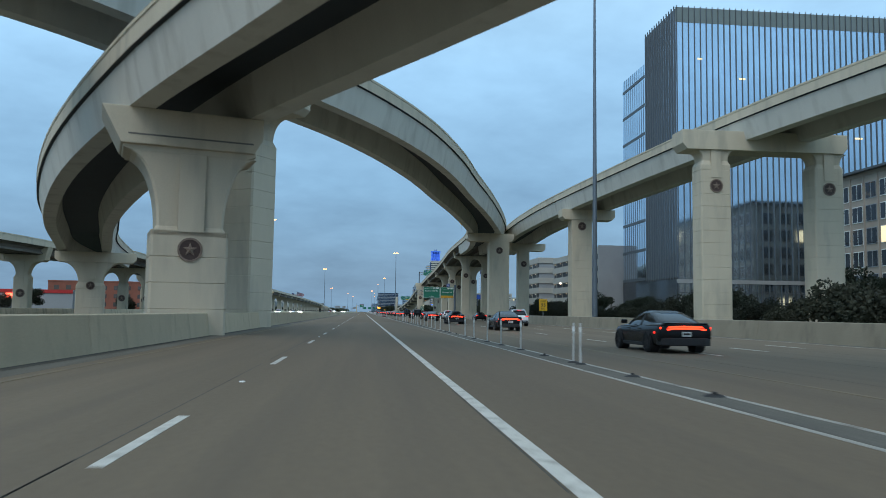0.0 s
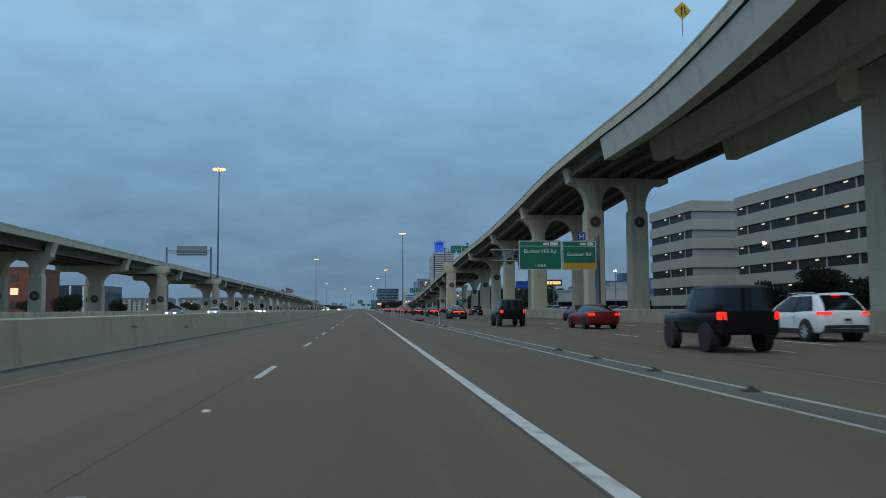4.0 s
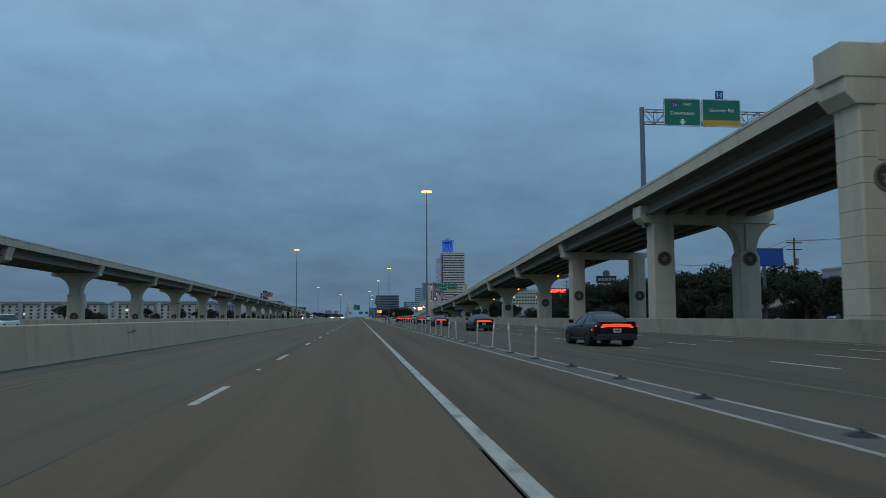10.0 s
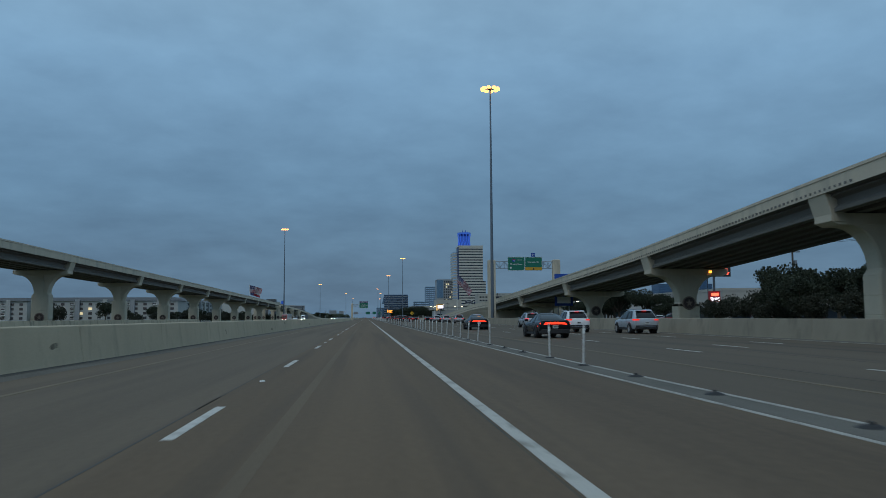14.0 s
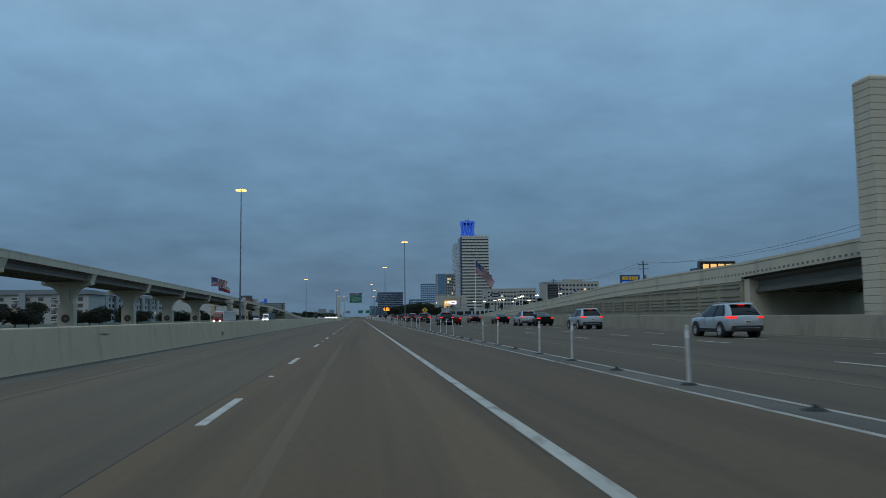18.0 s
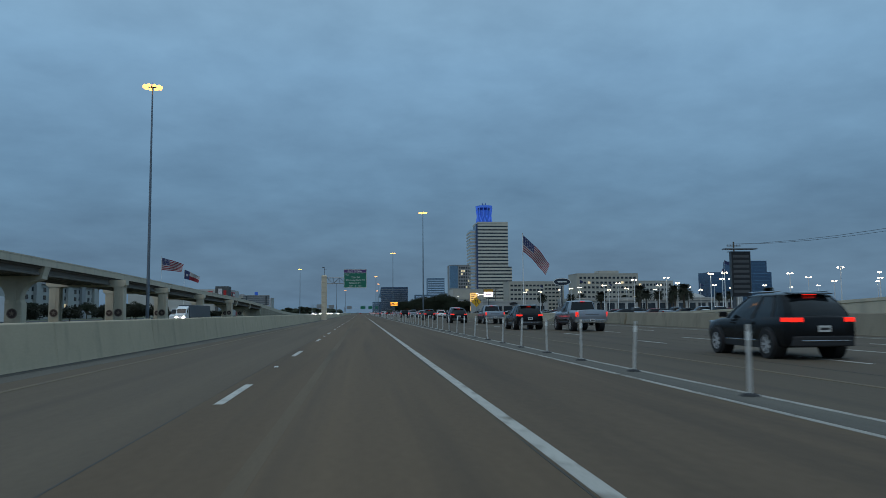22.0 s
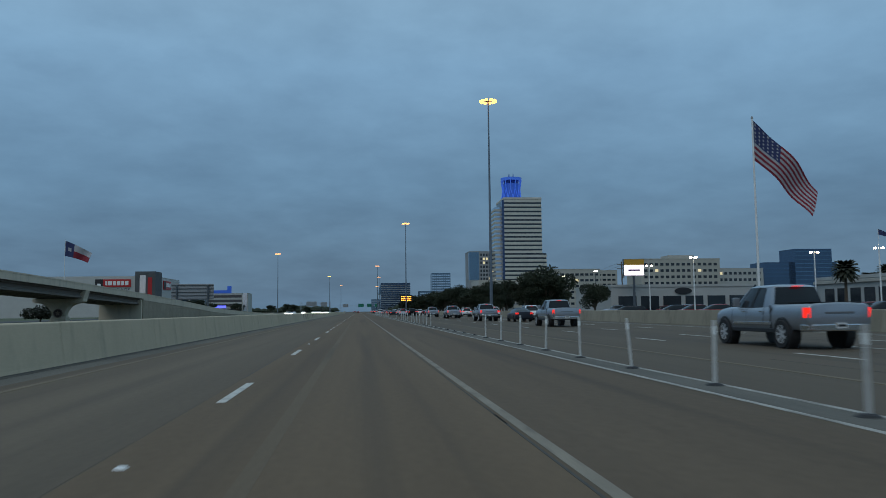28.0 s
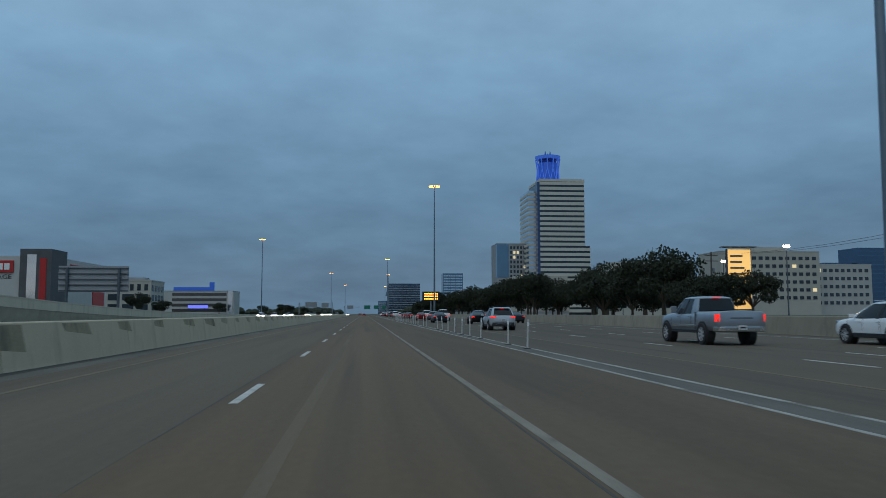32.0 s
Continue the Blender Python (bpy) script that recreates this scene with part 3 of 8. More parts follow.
def medallion(parent, x, y, z, r=0.62):
    """A round recess with a raised ring and a five-pointed star, facing oncoming drivers."""
    disc = part("medallion", G().cyl((x, y - 0.03, z), (x, y + 0.05, z), r, r, 28), MEDALRED, parent, "dark round medallion")
    ring = G()
    outer = lambda rr, d: [(x + rr * math.cos(2 * math.pi * i / 28), y - d, z + rr * math.sin(2 * math.pi * i / 28)) for i in range(28)]
    ring.loft([outer(r * 1.12, -0.02), outer(r * 1.12, 0.07), outer(r * 0.94, 0.07), outer(r * 0.94, 0.02)], caps=False)
    part("medallion_ring", ring, BRONZE, parent, "tan raised ring")
    s = G()
    n = len(STAR)
    s.v = [(x + px * r * 1.9, y - 0.05, z + pz * r * 1.9) for px, pz in STAR] + [(x, y - 0.12, z)]
    s.f = [(i, (i + 1) % n, n) for i in range(n)] + [tuple(range(n))]
    part("star", s, BRONZE, parent, "raised tan star")


def pier(name, y, cols, cap, ztop, w=2.4, t=1.9, flare=(1.5, 2.0), cap_t=2.2, cap_h=1.3, star_z=None, turn=0.0, label="", ears=(-1, 1), group="", centre_x=None, star_r=0.62, flares=None):
    """cols: x of each column; cap: its left and right end; ztop: top of the cap."""
    cx0 = centre_x if centre_x is not None else sum(cols) / len(cols)
    ob = thing(name, (cx0, y, 0), label or "cream concrete bridge pier with a flared head and star medallion", "bridge pier", group, turn=turn)
    zc = ztop - cap_h
    for i, c in enumerate(cols):
        fl = flares[i] if flares else flare
        if len(cols) > 1:
            gap = min(abs(c - o) for o in cols if o != c)
            fw = min(fl[0], (gap - w) / 2)
        else:
            fw = fl[0]
        col = part("column", column_shape(w, t, zc + 0.01, fw, fl[1]).moved(Matrix.Translation((c - cx0, 0, 0))), CONCRETE, ob, "flared concrete column")
        if star_z is not None:
            medallion(col, c - cx0, -t / 2 - 0.004, star_z, star_r)
        # shallow vertical reveal up the front face
        part("column_rib", G().box(c - cx0 - w * 0.17, c - cx0 + w * 0.17, -t / 2 - 0.06, -t / 2 + 0.05, max(star_z + 0.85 if star_z else 1, zc - 4.5), zc + 0.02), CONCRETE, ob)
    a, b = cap[0] - cx0, cap[1] - cx0
    capm = G().prism([(a, ztop), (a, ztop - cap_h * 0.7), (a + 0.5, zc), (b - 0.5, zc), (b, ztop - cap_h * 0.7), (b, ztop)], "y", -cap_t / 2, cap_t / 2)
    part("pier_cap", bevelled(capm, 0.06), CONCRETE, ob, "concrete pier cap")
    if ears:
        for s in ears:
            e = a if s < 0 else b
            ear = G().prism([(e - s * 0.15, ztop - cap_h * 0.75), (e - s * 1.0, ztop - cap_h * 0.75), (e - s * 0.62, ztop + 1.25), (e + s * 0.42, ztop + 1.3)], "y", -cap_t / 2 - 0.06, cap_t / 2 + 0.06)
            part("cap_end_block", bevelled(ear, 0.05), CONCRETE, ob, "sloped concrete end block")
    return ob


# long viaduct over the far carriageway
L_ROWS = [(150, -59.0, -44.2, 11.9), (220, -59.0, -44.2, 11.7), (300, -58.0, -44.2, 11.6), (352, -56.0, -44.2, 11.4), (414, -53.2, -44.2, 11.2), (500, -52.7, -44.2, 10.9), (600, -52.6, -44.2, 10.3), (700, -52.6, -44.2, 9.6), (820, -52.6, -44.2, 8.6), (900, -52.6, -44.2, 7.5), (960, -52.6, -44.2, 6.7), (1022, -52.6, -44.2, 5.3)]
L_ST = rects(L_ROWS)
viaduct = deck("viaduct_deck", L_ST, "long cream concrete viaduct deck with parapets and I-girders", (0.12, 0.31, 0.5, 0.69, 0.88))


def top_at(rows, y):
    return float(np.interp(y, [r[0] for r in rows], [r[3] for r in rows]))


PG = "piers of the long viaduct"
SOFFIT = 0.80 + 0.345 + 1.1
for y in (170, 205, 240):
    zt = top_at(L_ROWS, y) - SOFFIT
    pier("bridge_pier", y, (-46.6, -51.6, -56.6), (-58.6, -44.6), zt, 1.9, 1.5, (1.55, 2.0), 1.7, 1.0, 3.3, label="three-column cream bridge pier with arched head and medallions", group=PG)
for y in (275,):
    pier("bridge_pier", y, (-50.0,), (-57.0, -44.6), top_at(L_ROWS, y) - SOFFIT, 2.6, 1.7, (2.6, 2.4), 1.9, 1.1, 3.3, group=PG)
for y in (292, 352):
    zt = top_at(L_ROWS, y) - SOFFIT + 0.8
    pier("straddle_pier", y, (-42.6, -56.6), (-59.0, -41.2), zt, 1.9, 1.5, (0.5, 0.7), 1.9, 1.5, 3.4, label="two-column cream straddle pier with star medallions", group=PG, ears=())
for y in (318, 380):
    pier("bridge_pier", y, (-50.5,), (-55.5, -44.6), top_at(L_ROWS, y) - SOFFIT, 2.6, 1.7, (2.2, 2.4), 1.9, 1.1, 3.2, group=PG)
for y in (414, 449, 485, 520, 556, 592, 625, 657, 690, 724, 757, 790, 957, 990):
    zt = top_at(L_ROWS, y) - SOFFIT
    pier("bridge_pier", y, (-48.4,), (-52.3, -44.6), zt, 2.5, 1.7, (2.1, min(2.5, zt * 0.5)), 1.8, 0.7, 1.5, group=PG, ears=(1,))

for y in (820, 850, 889, 935):
    pier("straddle_pier", y, (-43.5, -54.2), (-55.6, -42.3), top_at(L_ROWS, y) - SOFFIT + 0.9, 1.8, 1.6, (0.3, 0.4), 1.9, 1.2, 1.6, label="two-column cream straddle pier with a plain square cap", group=PG, ears=())
# end of the viaduct: a walled ramp running down to the far carriageway
RAMP_ROWS = [(1022, -52.6, -44.2, 5.3), (1060, -52.6, -44.2, 4.2), (1100, -52.4, -44.2, 2.9), (1150, -52.0, -44.2, 1.9), (1230, -51.8, -44.2, 1.1), (1330, -51.6, -44.2, 1.08)]


def walled_ramp(name, rows, label, seen, course=0.30, proud=0.10):
    st = rects(rows, 6)
    ob = thing(name, (0, 0, 0), label, "ramp", kind="structure")
    rings = []
    for L, R, z in st:
        rings.append([(L[0] + 0.3, L[1], -0.2), (R[0] - 0.3, R[1], -0.2), (R[0] - 0.3, R[1], z - 1.06), (L[0] + 0.3, L[1], z - 1.06)])
    part("ramp_fill", G().loft(rings), ROAD, ob, "paved ramp surface")
    for f, s in ((0, 1), (1, -1)):
        part("parapet", sweep(st, [(f, -0.06 * s, -1.35), (f, -0.06 * s, -0.2), (f, -0.1 * s, -0.16), (f, -0.1 * s, 0.0), (f, 0.25 * s, 0.0), (f, 0.36 * s, -1.05)]), CONCRETE, ob, "cream concrete parapet with a raised top rail")
    # ribbed facing in courses of panels
    ys = [r[0] for r in rows]
    z_at = lambda y: float(np.interp(y, ys, [r[3] for r in rows])) - 1.32
    back = 3 - seen
    bx = 0.0 if back == 1 else 1.0
    part("back_wall", sweep(st, [(bx, 0.05 - 0.1 * bx, -1.36), (bx, 0.05 - 0.1 * bx, -12.0), (bx, 0.3 - 0.6 * bx, -12.0), (bx, 0.3 - 0.6 * bx, -1.36)]), PANEL, ob, "plain rear retaining wall")
    for side in (seen,):
        x_at = lambda y: float(np.interp(y, ys, [r[side] for r in rows]))
        s = 1 if side == 1 else -1
        y = ys[0]
        while y < ys[-1] - 3.6:
            y2 = y + 3.6
            face = G()
            k = 0.0
            while k < max(z_at(y), z_at(y2)):
                za, zb = min(k + course, z_at(y)), min(k + course, z_at(y2))
                if za > k + 0.05 or zb > k + 0.05:
                    xa, xb = x_at(y), x_at(y2)
                    za, zb = max(za, k + 0.01), max(zb, k + 0.01)
                    rib = round(k / course) % 5 != 4
                    for d0, d1, lo, hi, i0, i1 in ((0.0, 0.4, 0.0, 1.0, 0.015, 0.015),) + (((-proud, 0.1, 0.12, 0.6, 0.28, 0.28),) if rib else ()):
                        pts = lambda xx, yy, zt: [(xx + s * d0, yy, k + (zt - k) * lo), (xx + s * d1, yy, k + (zt - k) * lo), (xx + s * d1, yy, k + (zt - k) * hi), (xx + s * d0, yy, k + (zt - k) * hi)]
                        face.loft([pts(xa, y + i0, za), pts(xb, y2 - i1, zb)])
                k += course
            if face.v:
                part("wall_panel", face, PANEL, ob)
            y = y2
    return ob


walled_ramp("viaduct_ramp", RAMP_ROWS, "cream panelled retaining wall of the viaduct's end ramp", 2, proud=0.03)
part("abutment", G().box(-52.4, -44.4, 1021.2, 1023.0, -0.2, 4.1), CONCRETE, viaduct, "solid concrete abutment wall")

# right-hand ramp: wide viaduct that sinks to the ground
R_ROWS = [(205, 23.0, 38.6, 20.1), (230, 23.2, 38.0, 19.6), (253, 23.5, 37.6, 18.3), (281, 23.6, 37.6, 16.8), (313, 23.7, 37.4, 15.7), (347, 24.0, 37.2, 14.4), (380, 24.4, 36.8, 13.0), (415, 25.3, 36.6, 12.1), (449, 26.2, 36.4, 11.0), (484, 27.0, 36.3, 9.9), (520, 27.2, 36.3, 8.2), (555, 27.0, 36.3, 6.9), (585, 26.8, 36.3, 5.9), (613, 26.4, 36.3, 4.9)]
R_ST = rects(R_ROWS)

FOOT_ROWS = [(613, 26.4, 36.3, 4.9), (640, 26.2, 36.2, 4.5), (668, 25.8, 36.0, 3.5), (709, 25.2, 35.6, 2.1), (745, 24.6, 35.0, 1.12), (800, 23.4, 34.0, 1.09)]
ramp_deck = deck("ramp_deck", R_ST, "cream concrete ramp viaduct that slopes down beside the freeway", (0.1, 0.26, 0.42, 0.58, 0.74, 0.9))
# Raised dark squares stand in for the shade inside small parapet pockets.
studs = G()
for k in range(420):
    yy = 480 + k * 0.55
    on = R_ROWS if yy < 613 else FOOT_ROWS
    xl = float(np.interp(yy, [r[0] for r in on], [r[1] for r in on])) - 0.05
    zz = top_at(on, yy)
    studs.box(xl - 0.022, xl + 0.05, yy, yy + 0.2, zz - 0.92, zz - 0.77)
part("form_pockets", studs, SLAB, ramp_deck, "row of dark squares drawn for shaded pockets", kind="stuff")
RG = "piers of the sloping ramp"
for y, c0, c1 in ((222, 27.4, 33.1), (250, 26.7, 33.5), (279.5, 27.4, 32.5)):
    zt = top_at(R_ROWS, y) - SOFFIT
    pier("bridge_pier", y, (c0, c1), (24.1, 37.0), zt, 2.3 if y < 270 else 2.1, 1.9, (2.4, 3.0), 2.0, 0.8, zt * 0.5 + 3.2, ears=(-1,), label="tall two-column cream bridge pier with flared heads and medallions", group=RG)
pier("bridge_pier", 313, (30.6,), (24.2, 36.4), top_at(R_ROWS, 313) - SOFFIT, 2.1, 1.9, (2.6, 3.0), 2.0, 0.8, 8.6, group=RG, ears=(-1,))
deep_cap = pier("straddle_pier", 347, (23.6, 33.3), (21.6, 37.0), top_at(R_ROWS, 347) - 1.2, 2.6, 2.0, (1.5, 2.2), 2.2, 1.9, 7.8, label="two-column cream straddle pier with a deep cap", group=RG, ears=(), flares=((0.12, 0.3), (2.6, 3.0)))
part("cap_upstand", bevelled(G().box(-7.0, -4.6, -1.15, 1.15, 12.6, 14.3), 0.06), CONCRETE, deep_cap, "block standing up beside the parapet")
pier("straddle_pier", 383, (27.1, 35.5), (24.8, 38.0), top_at(R_ROWS, 383) - SOFFIT + 0.9, 2.1, 1.7, (0.5, 0.7), 2.0, 1.6, 6.6, label="two-column cream straddle pier with star medallions", group=RG, ears=(), flares=((0.12, 0.3), (2.0, 2.6)))
pier("straddle_pier", 415, (28.0, 36.4), (26.0, 37.6), top_at(R_ROWS, 415) - SOFFIT, 1.8, 1.7, (0.12, 0.3), 1.9, 0.9, 4.0, label="two-column cream straddle pier with a thin cap", group=RG, ears=(-1,))
for y in (449, 484, 516, 549, 582):
    zt = top_at(R_ROWS, y) - SOFFIT
    pier("bridge_pier", y, (31.6,), (float(np.interp(y, [r[0] for r in R_ROWS], [r[1] for r in R_ROWS])) + 0.4, 35.9), zt, 2.3, 1.8, (2.0, min(2.6, zt * 0.45)), 1.9, 0.75, max(zt * 0.42, 1.2) if y < 560 else None, group=RG, ears=(-1,))
for y in (449, 484, 516):
    zt = top_at(R_ROWS, y) - SOFFIT
    lamp_box = thing("underdeck_lamp", (33.9, y - 1.0, zt - 0.42), "small lit amber lamp under the ramp deck", "wall lamp", "lamps under the ramp deck")
    part("housing", bevelled(G().box(-0.2, 0.2, -0.12, 0.06, 0.0, 0.3), 0.03), DARKSTEEL, lamp_box, "dark housing")
    part("lens", G().box(-0.16, 0.16, -0.14, -0.10, -0.04, 0.2), AMBER, lamp_box, "lit amber lens")
part("abutment", G().box(26.6, 36.1, 612.2, 614.0, -0.2, 3.7), CONCRETE, ramp_deck, "solid concrete abutment wall")
walled_ramp("ramp_wall", FOOT_ROWS, "ribbed cream retaining wall under the foot of the ramp", 1)

# curved flyover that swings over the lanes and joins the ramp
C_ROWS = [(-60, 8, 20.3, 4.0, 4.0), (-36.4, 22.5, 20.4, 3.9, 3.9), (-20.3, 40.5, 20.5, 3.8, 3.8), (-14.6, 48.5, 20.5, 3.7, 3.7), (-9.4, 57.5, 20.5, 3.7, 3.7), (-2.9, 68.6, 20.5, 3.6, 3.6), (2.1, 79.7, 20.5, 3.6, 3.6), (6.6, 93, 20.5, 3.55, 3.55), (10.4, 107, 20.5, 3.55, 3.55), (15.2, 124.2, 20.5, 3.6, 3.6), (21.0, 147.7, 20.5, 3.75, 3.75), (24.6, 168, 20.4, 3.9, 4.4), (26.4, 188, 20.3, 3.6, 4.2), (26.9, 205, 20.1, 3.9, 3.6)]
deck("flyover_deck", edges_from_centre(C_ROWS), "curved cream flyover on two box girders, sweeping over the lanes", ((0.02, 0.28), (0.72, 0.98)), True, 2.27)
FG = "piers of the flyovers"
CSOF = 20.5 - 1.07 - 0.345 - 2.0
pier("flyover_pier", 59.0, (-10.2,), (-14.6, -5.8), CSOF, 2.8, 2.7, (0.9, 1.6), 2.6, 1.5, 13.2, turn=-32, label="tall square cream flyover pier with horizontal joints", group=FG, ears=(), star_r=0.5)
pier("flyover_pier", 153.6, (25.0,), (18.6, 27.9), CSOF, 4.0, 2.6, (0.05, 0.1), 2.6, 1.6, 13.7, label="massive cream flyover pier with a wide cap and star medallion", group=FG, ears=())
pier("flyover_pier", 176, (34.6,), (31.6, 39.6), CSOF + 0.2, 2.6, 2.2, (0.1, 0.2), 2.2, 1.7, 12.6, group=FG, label="tall cream flyover pier with a wide cap", ears=())

# second ramp, straight, behind the flyover
S_ROWS = [(62, -40, 25.4, 4.0, 4.0), (54, 10, 24.4, 4.0, 4.0), (47.5, 45, 23.4, 4.0, 4.0), (40.3, 77, 22.6, 4.0, 4.0), (34.9, 124.6, 21.6, 4.0, 4.0), (33.2, 153, 20.9, 3.9, 4.0), (33.6, 180, 20.4, 3.6, 4.6), (34.4, 205, 20.1, 3.7, 4.3)]
deck("upper_ramp_deck", edges_from_centre(S_ROWS), "straight cream ramp deck on two box girders", ((0.02, 0.28), (0.72, 0.98)), True, 2.07)
pier("straddle_pier", 77, (34.0, 46.2), (30.4, 48.2), 20.3, 3.2, 2.3, (0.5, 1.0), 2.8, 2.0, 14.6, label="two-column cream straddle pier with a long cap and medallions", group=FG, ears=())
pier("flyover_pier", 124.6, (33.5,), (30.2, 39.0), 18.35, 3.4, 2.4, (0.1, 0.2), 2.6, 1.7, 15.6, label="massive cream flyover pier with an offset cap", group=FG, ears=())

# lower flyover that passes over the camera and curls round to the long viaduct
A_ROWS = [(30, -30, 14.6, 3.9, 3.9), (14, 0, 14.3, 3.9, 3.9), (0, 23.2, 14.0, 3.9, 3.9), (-10.4, 40, 13.9, 3.9, 3.9), (-20.6, 59, 13.5, 3.9, 3.9), (-29.5, 80, 12.8, 3.9, 3.9), (-36, 100, 12.2, 3.9, 3.9), (-42, 120, 12.0, 3.9, 3.9), (-47.0, 150, 11.9, 3.9, 2.6)]
deck("lower_flyover_deck", edges_from_centre(A_ROWS), "curved cream lower flyover on two box girders", ((0.02, 0.28), (0.72, 0.98)), True, 2.02)
p_one = pier("flyover_pier", 40.0, (-10.4,), (-13.6, -7.4), 9.2, 3.6, 3.0, (1.25, 3.4), 3.0, 0.5, 4.1, turn=18, label="broad cream flyover pier with moulded cap and star medallion", group=FG, ears=(), star_r=0.52)
part("cap_block", bevelled(G().prism([(-4.2, 10.75), (-3.3, 9.0), (2.9, 9.0), (3.3, 9.7), (3.3, 10.75)], "y", -1.75, 1.75), 0.06), CONCRETE, p_one, "deep moulded cap block")
# No groove is cut: a dark strip draws its shade.
part("cap_groove", G().box(-3.0, 2.8, -1.762, -1.7, 9.42, 9.5), SLAB, p_one, "dark strip for the shaded groove in the cap")
pier("flyover_pier", 110, (-38.2,), (-42.7, -32.6), 8.7, 3.6, 2.0, (2.0, 2.6), 2.2, 1.4, 4.2, turn=15, label="broad cream flyover pier beneath the meeting decks", group=FG, ears=(), star_r=0.5)
deck("viaduct_approach_deck", edges_from_centre([(-86, -20, 11.6, 4, 4), (-72, 50, 11.9, 4, 4), (-58.5, 110, 11.9, 4, 4), (-54.9, 150, 11.9, 4, 4)]), "cream approach deck that joins the long viaduct", (0.14, 0.38, 0.62, 0.86))
for (x, y) in ((-74, 42), (-63, 90), (-56.0, 132)):
    pier("bridge_pier", y, (x,), (x - 3.6, x + 3.6), 9.57, 2.4, 1.8, (1.4, 2.0), 1.9, 1.1, 3.4, group=PG)

# dirt patches on the upper face of the median barrier
for k in range(26):
    y = 972.0 + k * 4.55
    face = -9.62 + float(np.interp(y, (900, 1000, 1340), (0.55, 0.2, 0.0)))
    z0, w = 0.12 + 0.08 * math.sin(k * 2.1), 1.7 + 0.6 * math.sin(k * 1.3)
    q = G().loft([[(face - 0.02 - 0.144 * z0 + 0.006, yy, z0), (face - 0.16 + 0.006, yy, 1.02), (face - 0.2, yy, 1.02), (face - 0.2, yy, z0)] for yy in (y, y + w)])
    q.v = [(vx, vy + (0.75 * (1.0 - vz) if k % 3 else -0.2 * vz), vz) for vx, vy, vz in q.v]
    part("barrier_stain", q, STAIN, road, "dark weathered stain on the barrier")
# split drain pipe at the end of the flyover pier's cap
pipe = thing("drain_pipe", (18.5, 152.0, 0), "pale forked drain pipe hung under the flyover edge", "pipe")
part("pipe", G().cyl((0, 0, 16.6), (0, 0, 18.4), 0.14, n=10), CONCRETE, pipe, "pale vertical pipe", smooth=True)
part("branch", G().cyl((0, 0, 18.2), (-0.7, 0.6, 19.4), 0.12, n=10), CONCRETE, pipe, "forked pipe branch", smooth=True)
part("branch", G().cyl((0, 0, 18.2), (-0.1, 1.4, 19.8), 0.12, n=10), CONCRETE, pipe, "forked pipe branch", smooth=True)

# rubbed tyre and bumper marks on the median barrier
rs = random.Random(17)
SPOTS = [(96.0, 0.12, 0.5, 0.3), (99.6, 0.5, 0.7, 0.34), (97.6, 0.7, 0.3, 0.14), (110.0, 0.66, 0.4, 0.16), (256.5, 0.55, 0.8, 0.24), (259.2, 0.58, 1.5, 0.66), (263.6, 0.5, 1.1, 0.42), (264.8, 0.22, 0.7, 0.2), (271.5, 0.75, 0.35, 0.2), (277.0, 0.8, 0.3, 0.2), (292.0, 0.7, 0.5, 0.2)]
SPOTS += [(130 + k * 19.5 + rs.uniform(-8, 8), rs.uniform(0.3, 0.85), rs.uniform(0.3, 1.4), rs.uniform(0.08, 0.3)) for k in range(28)]
for y, z0, w, h in SPOTS:
    face = -9.62 + float(np.interp(y, [b[0] for b in BEND], [b[1] for b in BEND]))
    slope = lambda z: face - 0.0085 - 0.144 * z + 0.004
    q = G()
    for lobe in range(3):
        cy, cz = y + rs.uniform(-0.35, 0.35) * w, z0 + rs.uniform(-0.25, 0.25) * h
        kw, kh = w * rs.uniform(0.25, 0.5), h * rs.uniform(0.25, 0.5)
        rim = []
        for k in range(11):
            a, r = 2 * math.pi * k / 11, rs.uniform(0.55, 1.15)
            zz = min(1.03, max(0.06, cz + kh * r * math.sin(a)))
            rim.append((cy + kw * r * math.cos(a), zz))
        q.loft([[(slope(zz) + 0.001 * lobe, yy, zz) for yy, zz in rim], [(slope(zz) - 0.03, yy, zz) for yy, zz in rim]])
    part("barrier_scuff", q, SCUFF, road, "dark rubbed mark on the barrier")

